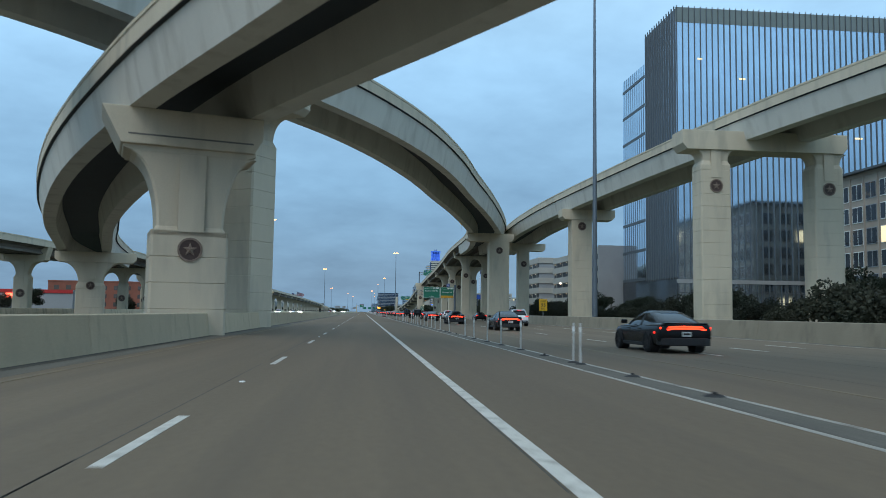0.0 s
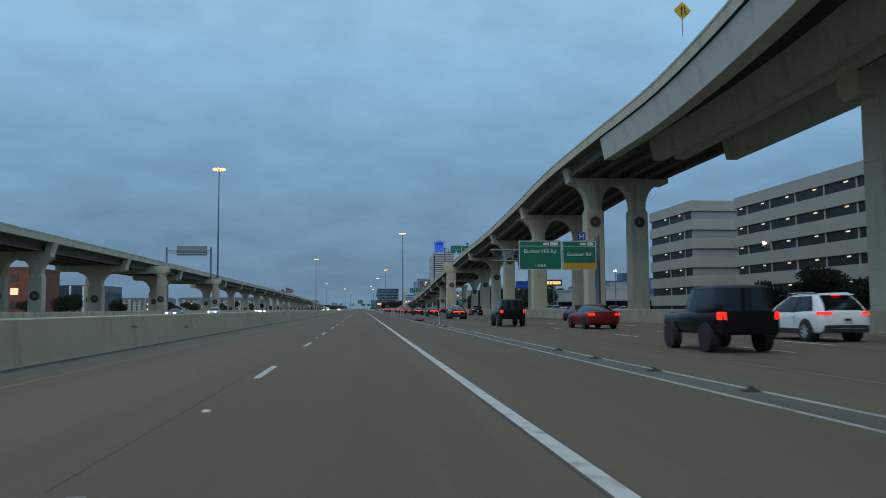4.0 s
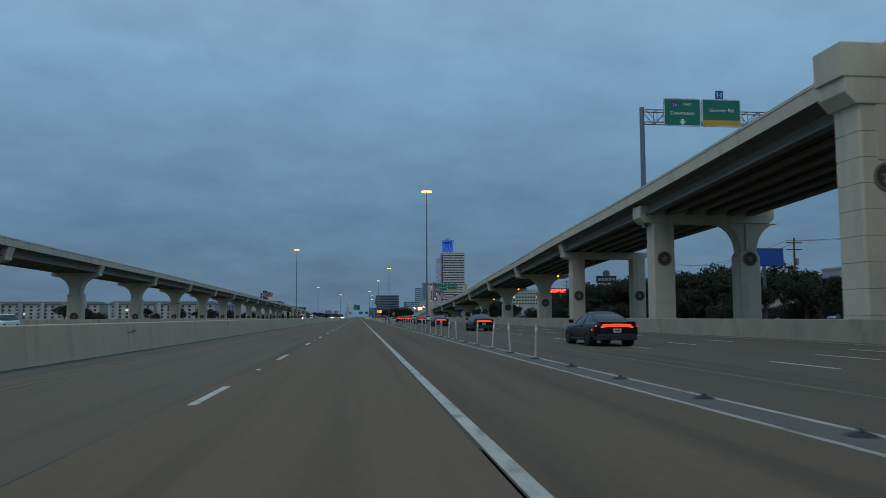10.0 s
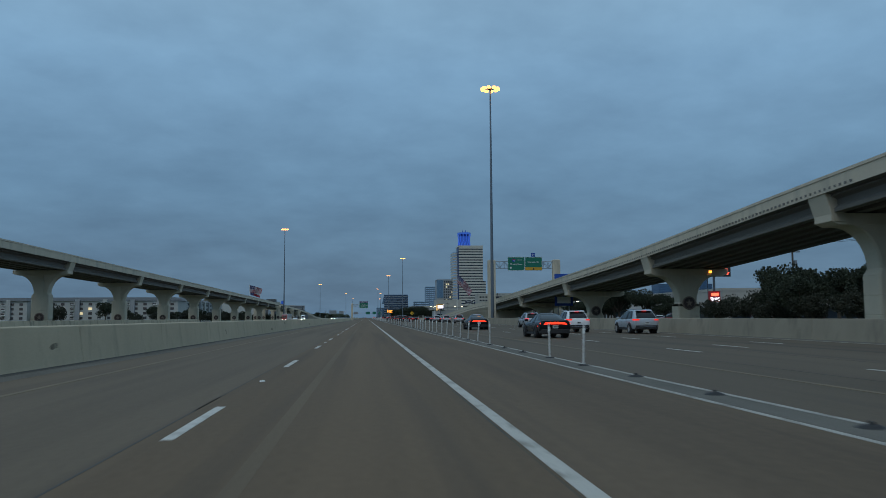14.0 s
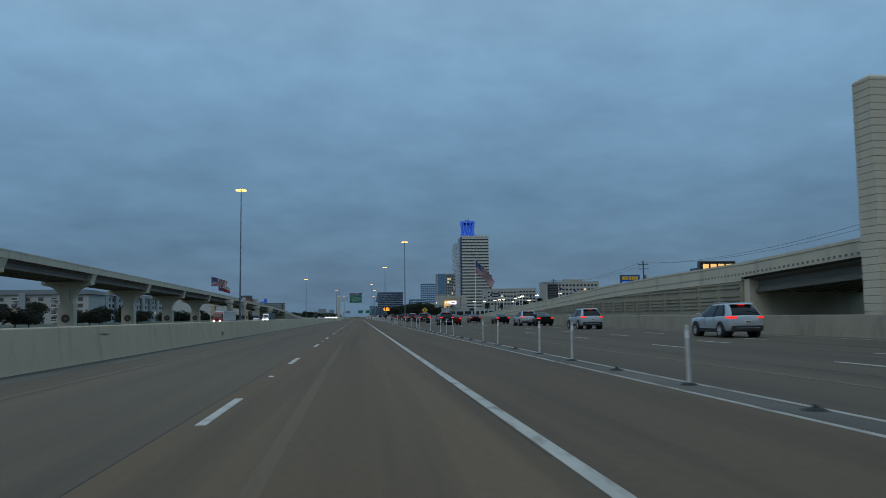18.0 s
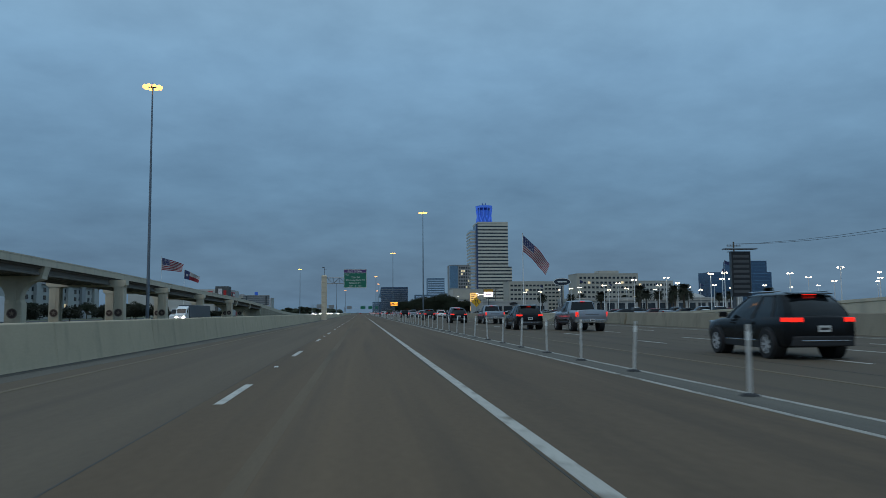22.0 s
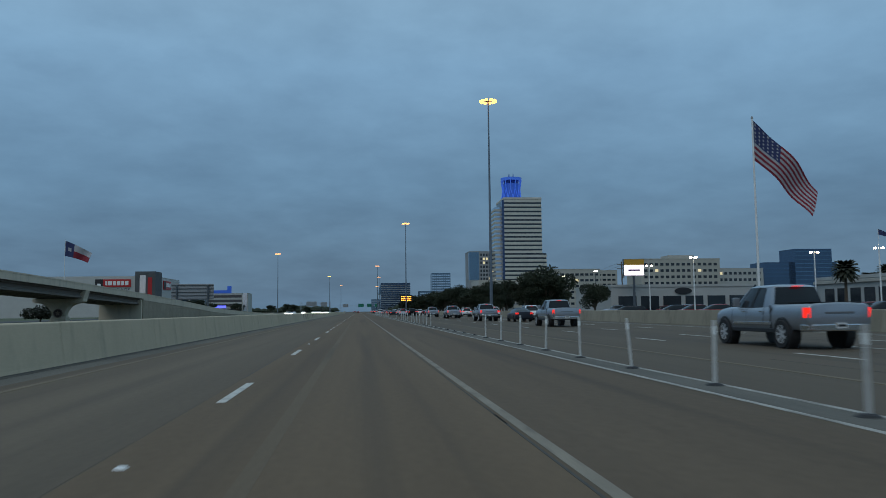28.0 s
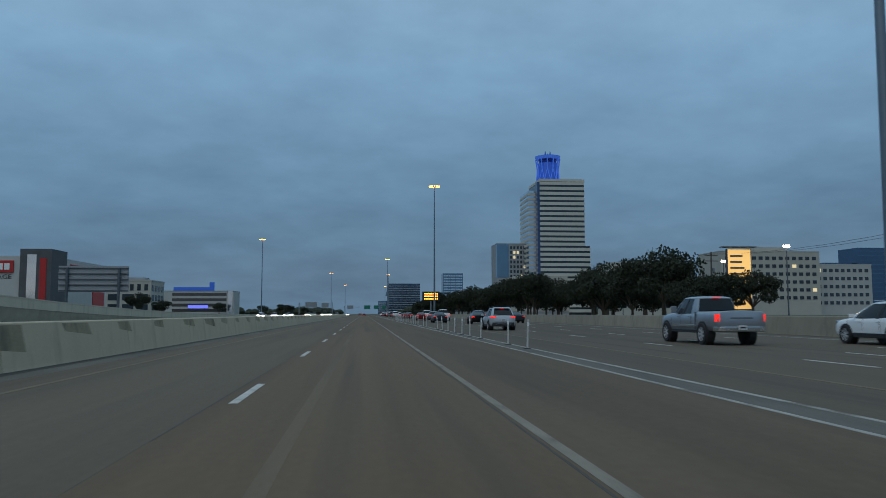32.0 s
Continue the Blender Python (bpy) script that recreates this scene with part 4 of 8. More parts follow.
# ---- high-mast lamps ----
def high_mast(x, y, h, group="high-mast lamps"):
    ob = thing("high_mast_light", (x, y, 0), "tall tapered steel mast with a ring of lit amber floodlights", "street lamp", group)
    part("mast_base", bevelled(G().box(-0.6, 0.6, -0.6, 0.6, -0.1, 0.5), 0.05), CONCRETE, ob, "square concrete footing")
    part("pole", G().cyl((0, 0, 0.5), (0, 0, h - 0.4), 0.34, 0.13, 14), POLE, ob, "blue-grey tapered pole", smooth=True)
    spider = G().cyl((0, 0, h - 0.55), (0, 0, h - 0.35), 0.45, 0.45, 14)
    for k in range(10):
        a = 2 * math.pi * k / 10
        spider.cyl((0.3 * math.cos(a), 0.3 * math.sin(a), h - 0.45), (1.35 * math.cos(a), 1.35 * math.sin(a), h - 0.4), 0.04, n=6)
    ring = part("lamp_ring", spider, DARKSTEEL, ob, "round steel carrier ring with spokes")
    for k in range(10):
        a = 2 * math.pi * k / 10
        c, s = math.cos(a), math.sin(a)
        part("floodlight", bevelled(G().box(-0.34, 0.34, -0.26, 0.26, -0.28, 0.14).moved(Matrix.Translation((1.5 * c, 1.5 * s, h - 0.42)) @ Matrix.Rotation(a, 4, "Z")), 0.05), LAMPWARM, ring, "lit amber floodlight")
    part("finial", G().cyl((0, 0, h - 0.4), (0, 0, h + 0.5), 0.05, 0.02, 6), DARKSTEEL, ob)
    return ob


first = high_mast(22.15, 583.4, 45.6)
for x, y, h in ((26.6, 93.5, 45), (-43.6, 360, 43.3), (-42.2, 833, 46.4), (25.6, 1021, 46.0), (21.4, 1243, 44.8), (-58.5, 1425, 43.4), (15.8, 1585, 43.6), (-36.0, 1800, 44), (24.0, 1830, 44), (-30.0, 2150, 44), (30.0, 2200, 44)):
    copy_thing(first, pose(x, y, 0, 0, 0, random.uniform(0, 36)) @ Matrix.Diagonal((1, 1, h / 46.0, 1)))

# ---- overhead signs ----
def truss(parent, x0, x1, y, z, depth=1.1, bay=1.25, along="x"):
    """A lattice boom between two points."""
    g = G()
    n = max(2, round(abs(x1 - x0) / bay))
    for dy in (-0.45, 0.45):
        for dz in (0, depth):
            g.cyl((x0, y + dy, z + dz), (x1, y + dy, z + dz), 0.06, n=6)
        for k in range(n):
            a, b = x0 + (x1 - x0) * k / n, x0 + (x1 - x0) * (k + 1) / n
            g.cyl((a, y + dy, z if k % 2 else z + depth), (b, y + dy, z + depth if k % 2 else z), 0.04, n=5)
            g.cyl((b, y + dy, z), (b, y + dy, z + depth), 0.04, n=5)
    for k in range(n + 1):
        a = x0 + (x1 - x0) * k / n
        g.cyl((a, y - 0.45, z), (a, y + 0.45, z), 0.035, n=5)
        g.cyl((a, y - 0.45, z + depth), (a, y + 0.45, z + depth), 0.035, n=5)
    return part("truss", g, STEEL, parent, "galvanised lattice truss")


def sign_panel(parent, x0, x1, y, z0, z1, material=None, border=True, name="sign_panel", label="green retroreflective sign panel"):
    """A thin panel with rounded corners and a white border, facing the driver."""
    def rounded(a, b, c, d, r):
        pts = []
        for cx, cz, s in ((b - r, d - r, 0), (a + r, d - r, 90), (a + r, c + r, 180), (b - r, c + r, 270)):
            pts += [(cx + r * math.cos(radians(s + k * 22.5)), cz + r * math.sin(radians(s + k * 22.5))) for k in range(5)]
        return pts
    ob = part(name, G().prism(rounded(x0, x1, z0, z1, 0.18), "y", y, y + 0.05), material or SIGNGREEN, parent, label)
    if border:
        o, i = rounded(x0 + 0.03, x1 - 0.03, z0 + 0.03, z1 - 0.03, 0.16), rounded(x0 + 0.09, x1 - 0.09, z0 + 0.09, z1 - 0.09, 0.12)
        part("sign_border", G().loft([[(p[0], y - 0.004, p[1]) for p in o], [(p[0], y - 0.012, p[1]) for p in o], [(p[0], y - 0.012, p[1]) for p in i], [(p[0], y - 0.004, p[1]) for p in i]], caps=False), SIGNWHITE, ob, "white border")
    for k in range(2):
        zz = z0 + (z1 - z0) * (0.25 + 0.5 * k)
        part("sign_stiffener", G().box(x0 + 0.1, x1 - 0.1, y + 0.05, y + 0.12, zz - 0.05, zz + 0.05), SIGNBACK, ob)
    return ob


def bars(parent, rows, material, y):
    """Plain bars in place of writing that cannot be read: x0, x1, z0, z1."""
    for x0, x1, z0, z1 in rows:
        part("sign_bar", G().box(x0, x1, y - 0.012, y - 0.002, z0, z1), material, parent)


def shield(parent, x, y, z, s):
    pts = [(-0.5, 0.42), (-0.25, 0.5), (0, 0.42), (0.25, 0.5), (0.5, 0.42), (0.52, 0.0), (0.35, -0.35), (0, -0.55), (-0.35, -0.35), (-0.52, 0.0)]
    part("route_shield", G().prism([(x + px * s, z + pz * s) for px, pz in pts], "y", y - 0.02, y - 0.004), SIGNBLUE, parent, "blue interstate shield")
    part("shield_band", G().box(x - 0.46 * s, x + 0.46 * s, y - 0.024, y - 0.02, z + 0.2 * s, z + 0.36 * s), SIGNRED_FLAT, parent, "red band")
    words("10", 0.62 * s, SIGNWHITE, parent, (x, y - 0.026, z - 0.3 * s))


SIGNRED_FLAT = surface("red_sign_sheeting", (0.45, 0.02, 0.02), 0.4, vary=0.06, bump=0.0)


def hospital_plate(parent, x, y, z, s=0.8):
    ob = part("hospital_plate", G().box(x - s / 2, x + s / 2, y, y + 0.04, z, z + s), SIGNBLUE, parent, "blue plate with a white H")
    words("H", s * 0.95, SIGNWHITE, ob, (x, y - 0.006, z + 0.14 * s))


def block_post(parent, x, y, z0, z1, w=1.5, t=1.3):
    """A gantry post cast in courses with shallow joints and a pointed head."""
    def ring(hw, ht, z):
        return [(x - hw, y - ht, z), (x + hw, y - ht, z), (x + hw, y + ht, z), (x - hw, y + ht, z)]
    rings, z = [ring(w / 2, t / 2, z0)], z0 + 0.45
    while z < z1 - 0.3:
        rings += [ring(w / 2, t / 2, z - 0.03), ring(w / 2 - 0.04, t / 2 - 0.04, z - 0.01), ring(w / 2 - 0.04, t / 2 - 0.04, z + 0.01), ring(w / 2, t / 2, z + 0.03)]
        z += 0.45
    rings += [ring(w / 2, t / 2, z1 - 0.15), ring(w / 2 - 0.15, t / 2 - 0.15, z1)]
    return part("gantry_post", G().loft(rings), CONCRETE, parent, "coursed cream concrete post")


# cantilever over the toll lanes
y = 821.0
toll = thing("cantilever_sign", (0, 0, 0), "green toll-road guide sign on a cantilever from a cream concrete post", "road sign")
block_post(toll, -8.25, y, 0.0, 8.1, 0.95, 0.95)
part("camera_mast", G().cyl((-8.25, y, 8.0), (-8.25, y, 9.6), 0.05, 0.04, 8).cyl((-8.25, y, 9.1), (-7.8, y, 9.1), 0.03, n=6).box(-8.6, -8.3, y - 0.1, y + 0.1, 9.42, 9.6), DARKSTEEL, toll, "thin steel mast with a small camera")
truss(toll, -7.8, -0.9, y + 0.6, 6.6, 1.05, 1.2)
p = sign_panel(toll, -4.75, -0.62, y, 5.78, 9.2)
purple = part("header_panel", G().box(-4.68, -0.69, y - 0.02, y - 0.004, 8.55, 9.12), SIGNPURPLE, p, "purple header band")
words("Katy Tollway", 0.52, SIGNWHITE, purple, (-2.75, y - 0.034, 8.68), wide=0.95)
part("header_rule", G().box(-4.68, -0.69, y - 0.02, y - 0.004, 8.47, 8.53), SIGNWHITE, p)
words("TO", 0.40, SIGNWHITE, p, (-4.15, y - 0.02, 8.03))
words("Voss Rd", 0.46, SIGNWHITE, p, (-2.65, y - 0.02, 7.55))
words("Chimney Rock Rd", 0.46, SIGNWHITE, p, (-2.68, y - 0.02, 7.06))
words("Antoine Dr", 0.46, SIGNWHITE, p, (-2.75, y - 0.02, 6.54))
words("EXIT", 0.32, SIGNWHITE, p, (-3.45, y - 0.02, 6.03))
words("1", 0.52, SIGNWHITE, p, (-2.65, y - 0.02, 6.00))
words("MILE", 0.32, SIGNWHITE, p, (-1.9, y - 0.02, 6.03))

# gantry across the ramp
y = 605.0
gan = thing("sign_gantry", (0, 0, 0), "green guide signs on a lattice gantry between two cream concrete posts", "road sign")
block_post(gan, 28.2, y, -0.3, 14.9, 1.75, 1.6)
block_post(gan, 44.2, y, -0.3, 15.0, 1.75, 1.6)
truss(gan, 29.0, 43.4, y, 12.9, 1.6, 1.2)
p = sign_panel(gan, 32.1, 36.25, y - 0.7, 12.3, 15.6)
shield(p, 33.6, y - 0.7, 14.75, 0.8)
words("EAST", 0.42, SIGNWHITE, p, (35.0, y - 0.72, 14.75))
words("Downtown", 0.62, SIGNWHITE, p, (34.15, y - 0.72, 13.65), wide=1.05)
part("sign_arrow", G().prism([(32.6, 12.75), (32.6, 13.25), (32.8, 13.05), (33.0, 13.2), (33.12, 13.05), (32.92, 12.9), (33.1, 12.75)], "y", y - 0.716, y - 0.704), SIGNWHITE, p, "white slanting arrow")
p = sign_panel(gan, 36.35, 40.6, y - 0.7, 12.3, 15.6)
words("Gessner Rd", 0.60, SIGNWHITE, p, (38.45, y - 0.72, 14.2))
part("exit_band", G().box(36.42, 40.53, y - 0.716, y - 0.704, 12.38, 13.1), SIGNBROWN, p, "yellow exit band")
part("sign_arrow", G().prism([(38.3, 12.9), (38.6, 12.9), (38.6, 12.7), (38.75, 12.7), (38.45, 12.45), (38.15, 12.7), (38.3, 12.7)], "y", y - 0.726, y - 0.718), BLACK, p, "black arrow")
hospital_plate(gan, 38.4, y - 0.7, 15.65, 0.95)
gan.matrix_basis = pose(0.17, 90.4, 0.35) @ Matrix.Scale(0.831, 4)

# sign bridge on the ramp deck
y = 383.0
gan = thing("sign_gantry", (0, 0, 0), "green guide signs on a steel gantry over the ramp deck", "road sign")
for px, pz in ((25.6, 9.6), (39.6, 12.0)):
    part("gantry_post", G().cyl((px, y, pz), (px, y, 21.2), 0.26, 0.22, 12), POLE, gan, "blue-grey steel post", smooth=True)
truss(gan, 25.8, 39.4, y, 19.7, 1.2, 1.1)
p = sign_panel(gan, 27.5, 31.2, y - 0.7, 19.3, 22.0)
shield(p, 28.6, y - 0.7, 21.4, 0.62)
words("EAST", 0.36, SIGNWHITE, p, (29.9, y - 0.72, 21.3))
words("Downtown", 0.52, SIGNWHITE, p, (29.35, y - 0.72, 20.4))
part("sign_arrow", G().prism([(29.2, 20.0), (29.5, 20.0), (29.5, 19.75), (29.7, 19.75), (29.35, 19.42), (29.0, 19.75), (29.2, 19.75)], "y", y - 0.716, y - 0.704), SIGNWHITE, p, "white arrow")
p = sign_panel(gan, 31.3, 35.2, y - 0.7, 19.3, 22.0)
words("Gessner Rd", 0.52, SIGNWHITE, p, (33.25, y - 0.72, 20.75))
part("exit_band", G().box(31.37, 35.13, y - 0.716, y - 0.704, 19.38, 19.95), SIGNBROWN, p, "yellow exit band")
hospital_plate(gan, 33.1, y - 0.7, 22.05, 0.8)

# guide signs over the main lanes
y = 203.0
gan = thing("cantilever_sign", (0, 0, 0), "two green guide signs on a cantilever over the main lanes", "road sign")
part("gantry_post", G().cyl((22.3, y + 1, 0), (22.3, y + 1, 8.6), 0.30, 0.24, 12), POLE, gan, "steel cantilever post", smooth=True)
truss(gan, 11.2, 22.2, y + 0.6, 6.0, 1.1, 1.1)
p = sign_panel(gan, 13.9, 18.3, y, 5.05, 8.0)
part("header_rule", G().box(14.0, 18.2, y - 0.016, y - 0.004, 7.42, 7.47), SIGNWHITE, p)
bars(p, ((16.4, 17.0, 7.56, 7.78), (17.15, 17.95, 7.52, 7.82)), SIGNWHITE, y)
words("Bunker Hill Rd", 0.56, SIGNWHITE, p, (16.1, y - 0.02, 6.75))
words("1 MILE", 0.40, SIGNWHITE, p, (16.1, y - 0.02, 5.35))
p = sign_panel(gan, 18.38, 21.9, y, 5.05, 8.0)
part("header_rule", G().box(18.45, 21.8, y - 0.016, y - 0.004, 7.42, 7.47), SIGNWHITE, p)
bars(p, ((20.2, 20.8, 7.56, 7.78), (20.95, 21.6, 7.52, 7.82)), SIGNWHITE, y)
words("Gessner Rd", 0.54, SIGNWHITE, p, (20.1, y - 0.02, 6.45))
part("exit_band", G().box(18.45, 21.83, y - 0.016, y - 0.004, 5.12, 5.75), SIGNBROWN, p, "yellow exit band")
hospital_plate(gan, 20.4, y, 8.05, 0.8)

# sign seen from behind, standing on the viaduct
y = 352.0
gan = thing("sign_gantry", (0, 0, 0), "steel sign gantry on the viaduct seen from its bare grey back", "road sign")
for px in (-44.05, -56.2):
    part("gantry_post", G().box(px - 0.22, px + 0.22, y - 0.2, y + 0.2, 8.4, 18.8), POLE, gan, "square steel post")
truss(gan, -56.0, -44.2, y, 17.0, 0.9, 1.2)
p = part("sign_panel", G().box(-53.6, -45.3, y + 0.6, y + 0.66, 16.5, 19.2), SIGNBACK, gan, "grey aluminium sign back")
for k in range(9):
    part("sign_rib", G().box(-53.4 + k * 1.0, -53.3 + k * 1.0, y + 0.5, y + 0.6, 16.5, 19.2), STEEL, p)
for k in range(4):
    part("sign_rib", G().box(-53.6, -45.3, y + 0.48, y + 0.58, 16.8 + k * 0.65, 16.9 + k * 0.65), STEEL, p)

# distant overhead signs
for x0, x1, y, parts in ((-75, -38, 1880, ((-68, -55, 8.2, 14.5, 0), (-50, -42, 8.2, 13.5, 0))), (-35, 35, 2300, ((-2, 8, 9, 15, 1), (14, 22, 9, 15, 1), (28, 34, 9, 15, 1), (-30, -20, 9, 15, 0)))):
    gan = thing("sign_gantry", (0, 0, 0), "far lattice sign gantry over the freeway", "road sign", "distant sign gantries")
    for px in (x0, x1):
        part("gantry_post", G().box(px - 0.4, px + 0.4, y - 0.4, y + 0.4, -0.1, 14), STEEL, gan)
    truss(gan, x0, x1, y, 11.0, 1.6, 3.0)
    for a, b, c, d, front in parts:
        part("sign_panel", G().box(a, b, y - 0.8, y - 0.7, c, d), SIGNGREEN if front else SIGNBACK, gan, "green sign panel" if front else "grey sign back")

# small signs
def diamond_sign(x, y, z, s, pole_from, label):
    ob = thing("warning_sign", (x, y, 0), label, "road sign", "yellow warning signs")
    part("sign_post", G().cyl((0, 0, pole_from), (0, 0, z), 0.04, n=8), STEEL, ob, "thin steel post")
    d = part("sign_panel", bevelled(G().box(-s / 2, s / 2, -0.02, 0.02, -s / 2, s / 2), 0.015).moved(Matrix.Translation((0, -0.06, z)) @ Matrix.Rotation(radians(45), 4, "Y")), SIGNYELLOW, ob, "yellow diamond plate")
    part("sign_symbol", G().prism([(-0.12 * s, -0.4 * s), (-0.02 * s, -0.4 * s), (-0.02 * s, 0.1 * s), (0.06 * s, 0.1 * s), (-0.07 * s, 0.36 * s), (-0.2 * s, 0.1 * s), (-0.12 * s, 0.1 * s)], "y", -0.1, -0.085).moved(Matrix.Translation((0, 0, z))), BLACK, d, "black arrow symbol")
    part("sign_symbol", G().prism([(0.3 * s, -0.36 * s), (0.38 * s, -0.3 * s), (0.2 * s, 0.0), (0.2 * s, 0.3 * s), (0.12 * s, 0.3 * s), (0.12 * s, -0.04 * s)], "y", -0.1, -0.085).moved(Matrix.Translation((0, 0, z))), BLACK, d, "black merging line")


diamond_sign(20.6, 177.5, 22.0, 0.92, 20.2, "yellow diamond merge sign on the flyover parapet")
bare_sign = thing("road_sign", (-44.1, 204.6, 0), "bare grey back of a diamond sign on the viaduct", "road sign")
part("sign_post", G().cyl((0, 0, 11.2), (0, 0, 15.2), 0.05, n=8), STEEL, bare_sign, "thin steel post")
part("sign_panel", bevelled(G().box(-0.55, 0.55, -0.02, 0.02, -0.55, 0.55), 0.015).moved(Matrix.Translation((0, 0.06, 14.6)) @ Matrix.Rotation(radians(45), 4, "Y")), SIGNBACK, bare_sign, "grey diamond plate")
part("sign_light", G().box(-0.25, 0.25, -0.2, 0.1, 13.4, 13.7), DARKSTEEL, bare_sign, "dark box under the plate")
diamond_sign(21.7, 836.0, 3.3, 1.5, 1.0, "yellow diamond lane-merge sign behind the barrier")
speed = thing("speed_sign", (22.6, 104.0, 0), "yellow advisory 35 ramp speed sign on a post", "road sign")
part("sign_post", G().box(-0.04, 0.04, -0.04, 0.04, -0.05, 2.4), STEEL, speed, "steel post")
sp = part("sign_panel", bevelled(G().box(-0.55, 0.55, -0.09, -0.05, 1.75, 3.3), 0.02), SIGNYELLOW, speed, "yellow rectangular plate")
words("RAMP", 0.30, BLACK, sp, (0, -0.11, 2.92))
words("35", 0.72, BLACK, sp, (0, -0.11, 2.3))
words("MPH", 0.26, BLACK, sp, (0, -0.11, 1.9))
logo = thing("service_sign", (30.4, 562.0, 0), "tall blue motorist service sign with small plain logo plates", "road sign")
for px in (-0.9, 0.9):
    part("sign_post", G().box(px - 0.08, px + 0.08, -0.08, 0.08, -0.05, 7.4), STEEL, logo, "steel post")
lp = part("sign_panel", bevelled(G().box(-1.5, 1.5, -0.16, -0.1, 3.0, 8.2), 0.04), SIGNBLUE, logo, "blue panel")
for k, m in enumerate((SIGNWHITE, SIGNYELLOW, SIGNRED_FLAT)):
    part("logo_plate", G().box(-1.1, 1.1, -0.18, -0.165, 3.4 + 1.45 * k, 4.5 + 1.45 * k), m, lp, "plain logo plate")
dms = thing("message_sign", (24.2, 1290.0, 0), "dark variable message sign showing lit amber bars", "road sign")
part("sign_post", G().cyl((0, 0, -0.05), (0, 0, 7), 0.35, 0.3, 10), STEEL, dms, "steel post")
db = part("sign_box", bevelled(G().box(-3.4, 3.4, -0.5, 0.5, 6.2, 9.9), 0.08), BLACK, dms, "black sign housing")
for k in range(3):
    x = -2.7
    while x < 2.5:
        w = random.uniform(0.5, 1.1)
        part("lit_bar", G().box(x, min(x + w, 2.7), -0.53, -0.51, 6.75 + k * 1.0, 7.3 + k * 1.0), AMBER, db, "lit amber bar")
        x += w + 0.22

# ---- white delineator posts along the buffer ----
post = thing("delineator_post", (3.95, 0, 0), "white flexible delineator post on a black rubber foot", "delineator post", "delineator posts along the buffer")
part("post_tube", G().cyl((0, 0, 0.05), (0, 0, 1.05), 0.033, 0.031, 10), POSTWHITE, post, "white plastic tube", smooth=True)
part("foot", G().cyl((0, 0, 0.004), (0, 0, 0.04), 0.16, 0.10, 10), RUBBER, post, "black rubber foot")
part("reflector_band", G().cyl((0, 0, 0.82), (0, 0, 0.95), 0.036, 0.036, 10), SIGNWHITE, post, "pale reflective band")
bare = thing("broken_delineator", (3.95, 0, 0), "worn black rubber foot whose delineator post is gone", "delineator post", "broken delineator feet")
part("foot", G().cyl((0, 0, 0.004), (0, 0, 0.04), 0.18, 0.10, 10).cyl((0, 0, 0.03), (0, 0, 0.08), 0.05, 0.03, 7), RUBBER, bare, "worn black rubber foot with a torn stub")
post.location.y, bare.location.y = 20.3, 12.0
rp = random.Random(5)
dense = ((12.0, 52, 0.4), (52, 110, 0.85), (110.5, 150, 0.25), (179.4, 300, 0.18), (300.5, 333, 0.15), (334.8, 404, 0.9), (403.4, 424, 0.0), (426.2, 441, 0.95), (441.5, 470, 0.25), (472, 570, 0.92), (571, 600, 0.85), (601.4, 690, 0.5), (693.9, 800, 0.98), (800.6, 893, 0.93), (895.8, 917, 0.25), (918.7, 983, 0.93), (983.5, 1005, 0.1), (1010.2, 1130, 0.9))
for a, b, share in dense:
    y = a
    while y < b:
        if rp.random() < share:
            copy_thing(post, pose(3.95 + rp.uniform(-0.03, 0.03), y, 0, rp.gauss(0, 2), rp.gauss(0, 2), 0))
        elif y < 930:
            copy_thing(bare, pose(3.95 + rp.uniform(-0.05, 0.05), y, 0, 0, 0, rp.uniform(0, 90)))
        y += 3.81
cone = thing("knocked_down_bag", (4.0, 204.3, 0), "torn red plastic sack lying on the buffer", "litter")
g = G()
for i in range(7):
    u = i / 6
    r = 0.05 + 0.26 * math.sin(math.pi * min(1, u * 1.1)) ** 0.7
    g.v += [(-0.5 + u * 1.0 + 0.05 * math.sin(3 * j), 0.35 * r / 0.3 * math.cos(2 * math.pi * j / 10), max(0.005, 0.12 + 0.62 * r * math.sin(2 * math.pi * j / 10) * (0.8 + 0.3 * math.sin(j * 2.3 + i)))) for j in range(10)]
for i in range(6):
    g.f += [(i * 10 + j, i * 10 + (j + 1) % 10, i * 10 + 10 + (j + 1) % 10, i * 10 + 10 + j) for j in range(10)]
part("sack", g, surface("red_plastic", (0.14, 0.014, 0.014), 0.5, vary=0.3, scale=4, bump=0.4), cone, "crumpled red plastic")

# ---- vehicles ----
TYRE = surface("tyre_rubber", (0.022, 0.022, 0.024), 0.85, vary=0.2, scale=6, bump=0.2)
RIM = surface("alloy_rim", (0.55, 0.56, 0.57), 0.4, 0.35, vary=0.1, scale=5, bump=0.05)
DARKRIM = surface("black_rim", (0.04, 0.04, 0.045), 0.4, 0.6, vary=0.1, scale=5, bump=0.05)
CARGLASS = surface("tinted_car_glass", (0.008, 0.010, 0.012), 0.08, 0.0, 0.1, 0.5, 3.0, 0.0, spec=0.4)
CHROME = surface("chrome_trim", (0.6, 0.61, 0.62), 0.2, 1.0, vary=0.05, bump=0.0)
TRIM = surface("black_car_trim", (0.02, 0.02, 0.022), 0.6, vary=0.15, scale=4, bump=0.05)
PLATE = surface("number_plate", (0.62, 0.63, 0.62), 0.5, vary=0.05, bump=0.0)
TAILDIM = surface("red_lamp_glass", (0.25, 0.012, 0.012), 0.2, vary=0.1, bump=0.0, coat=0.6)


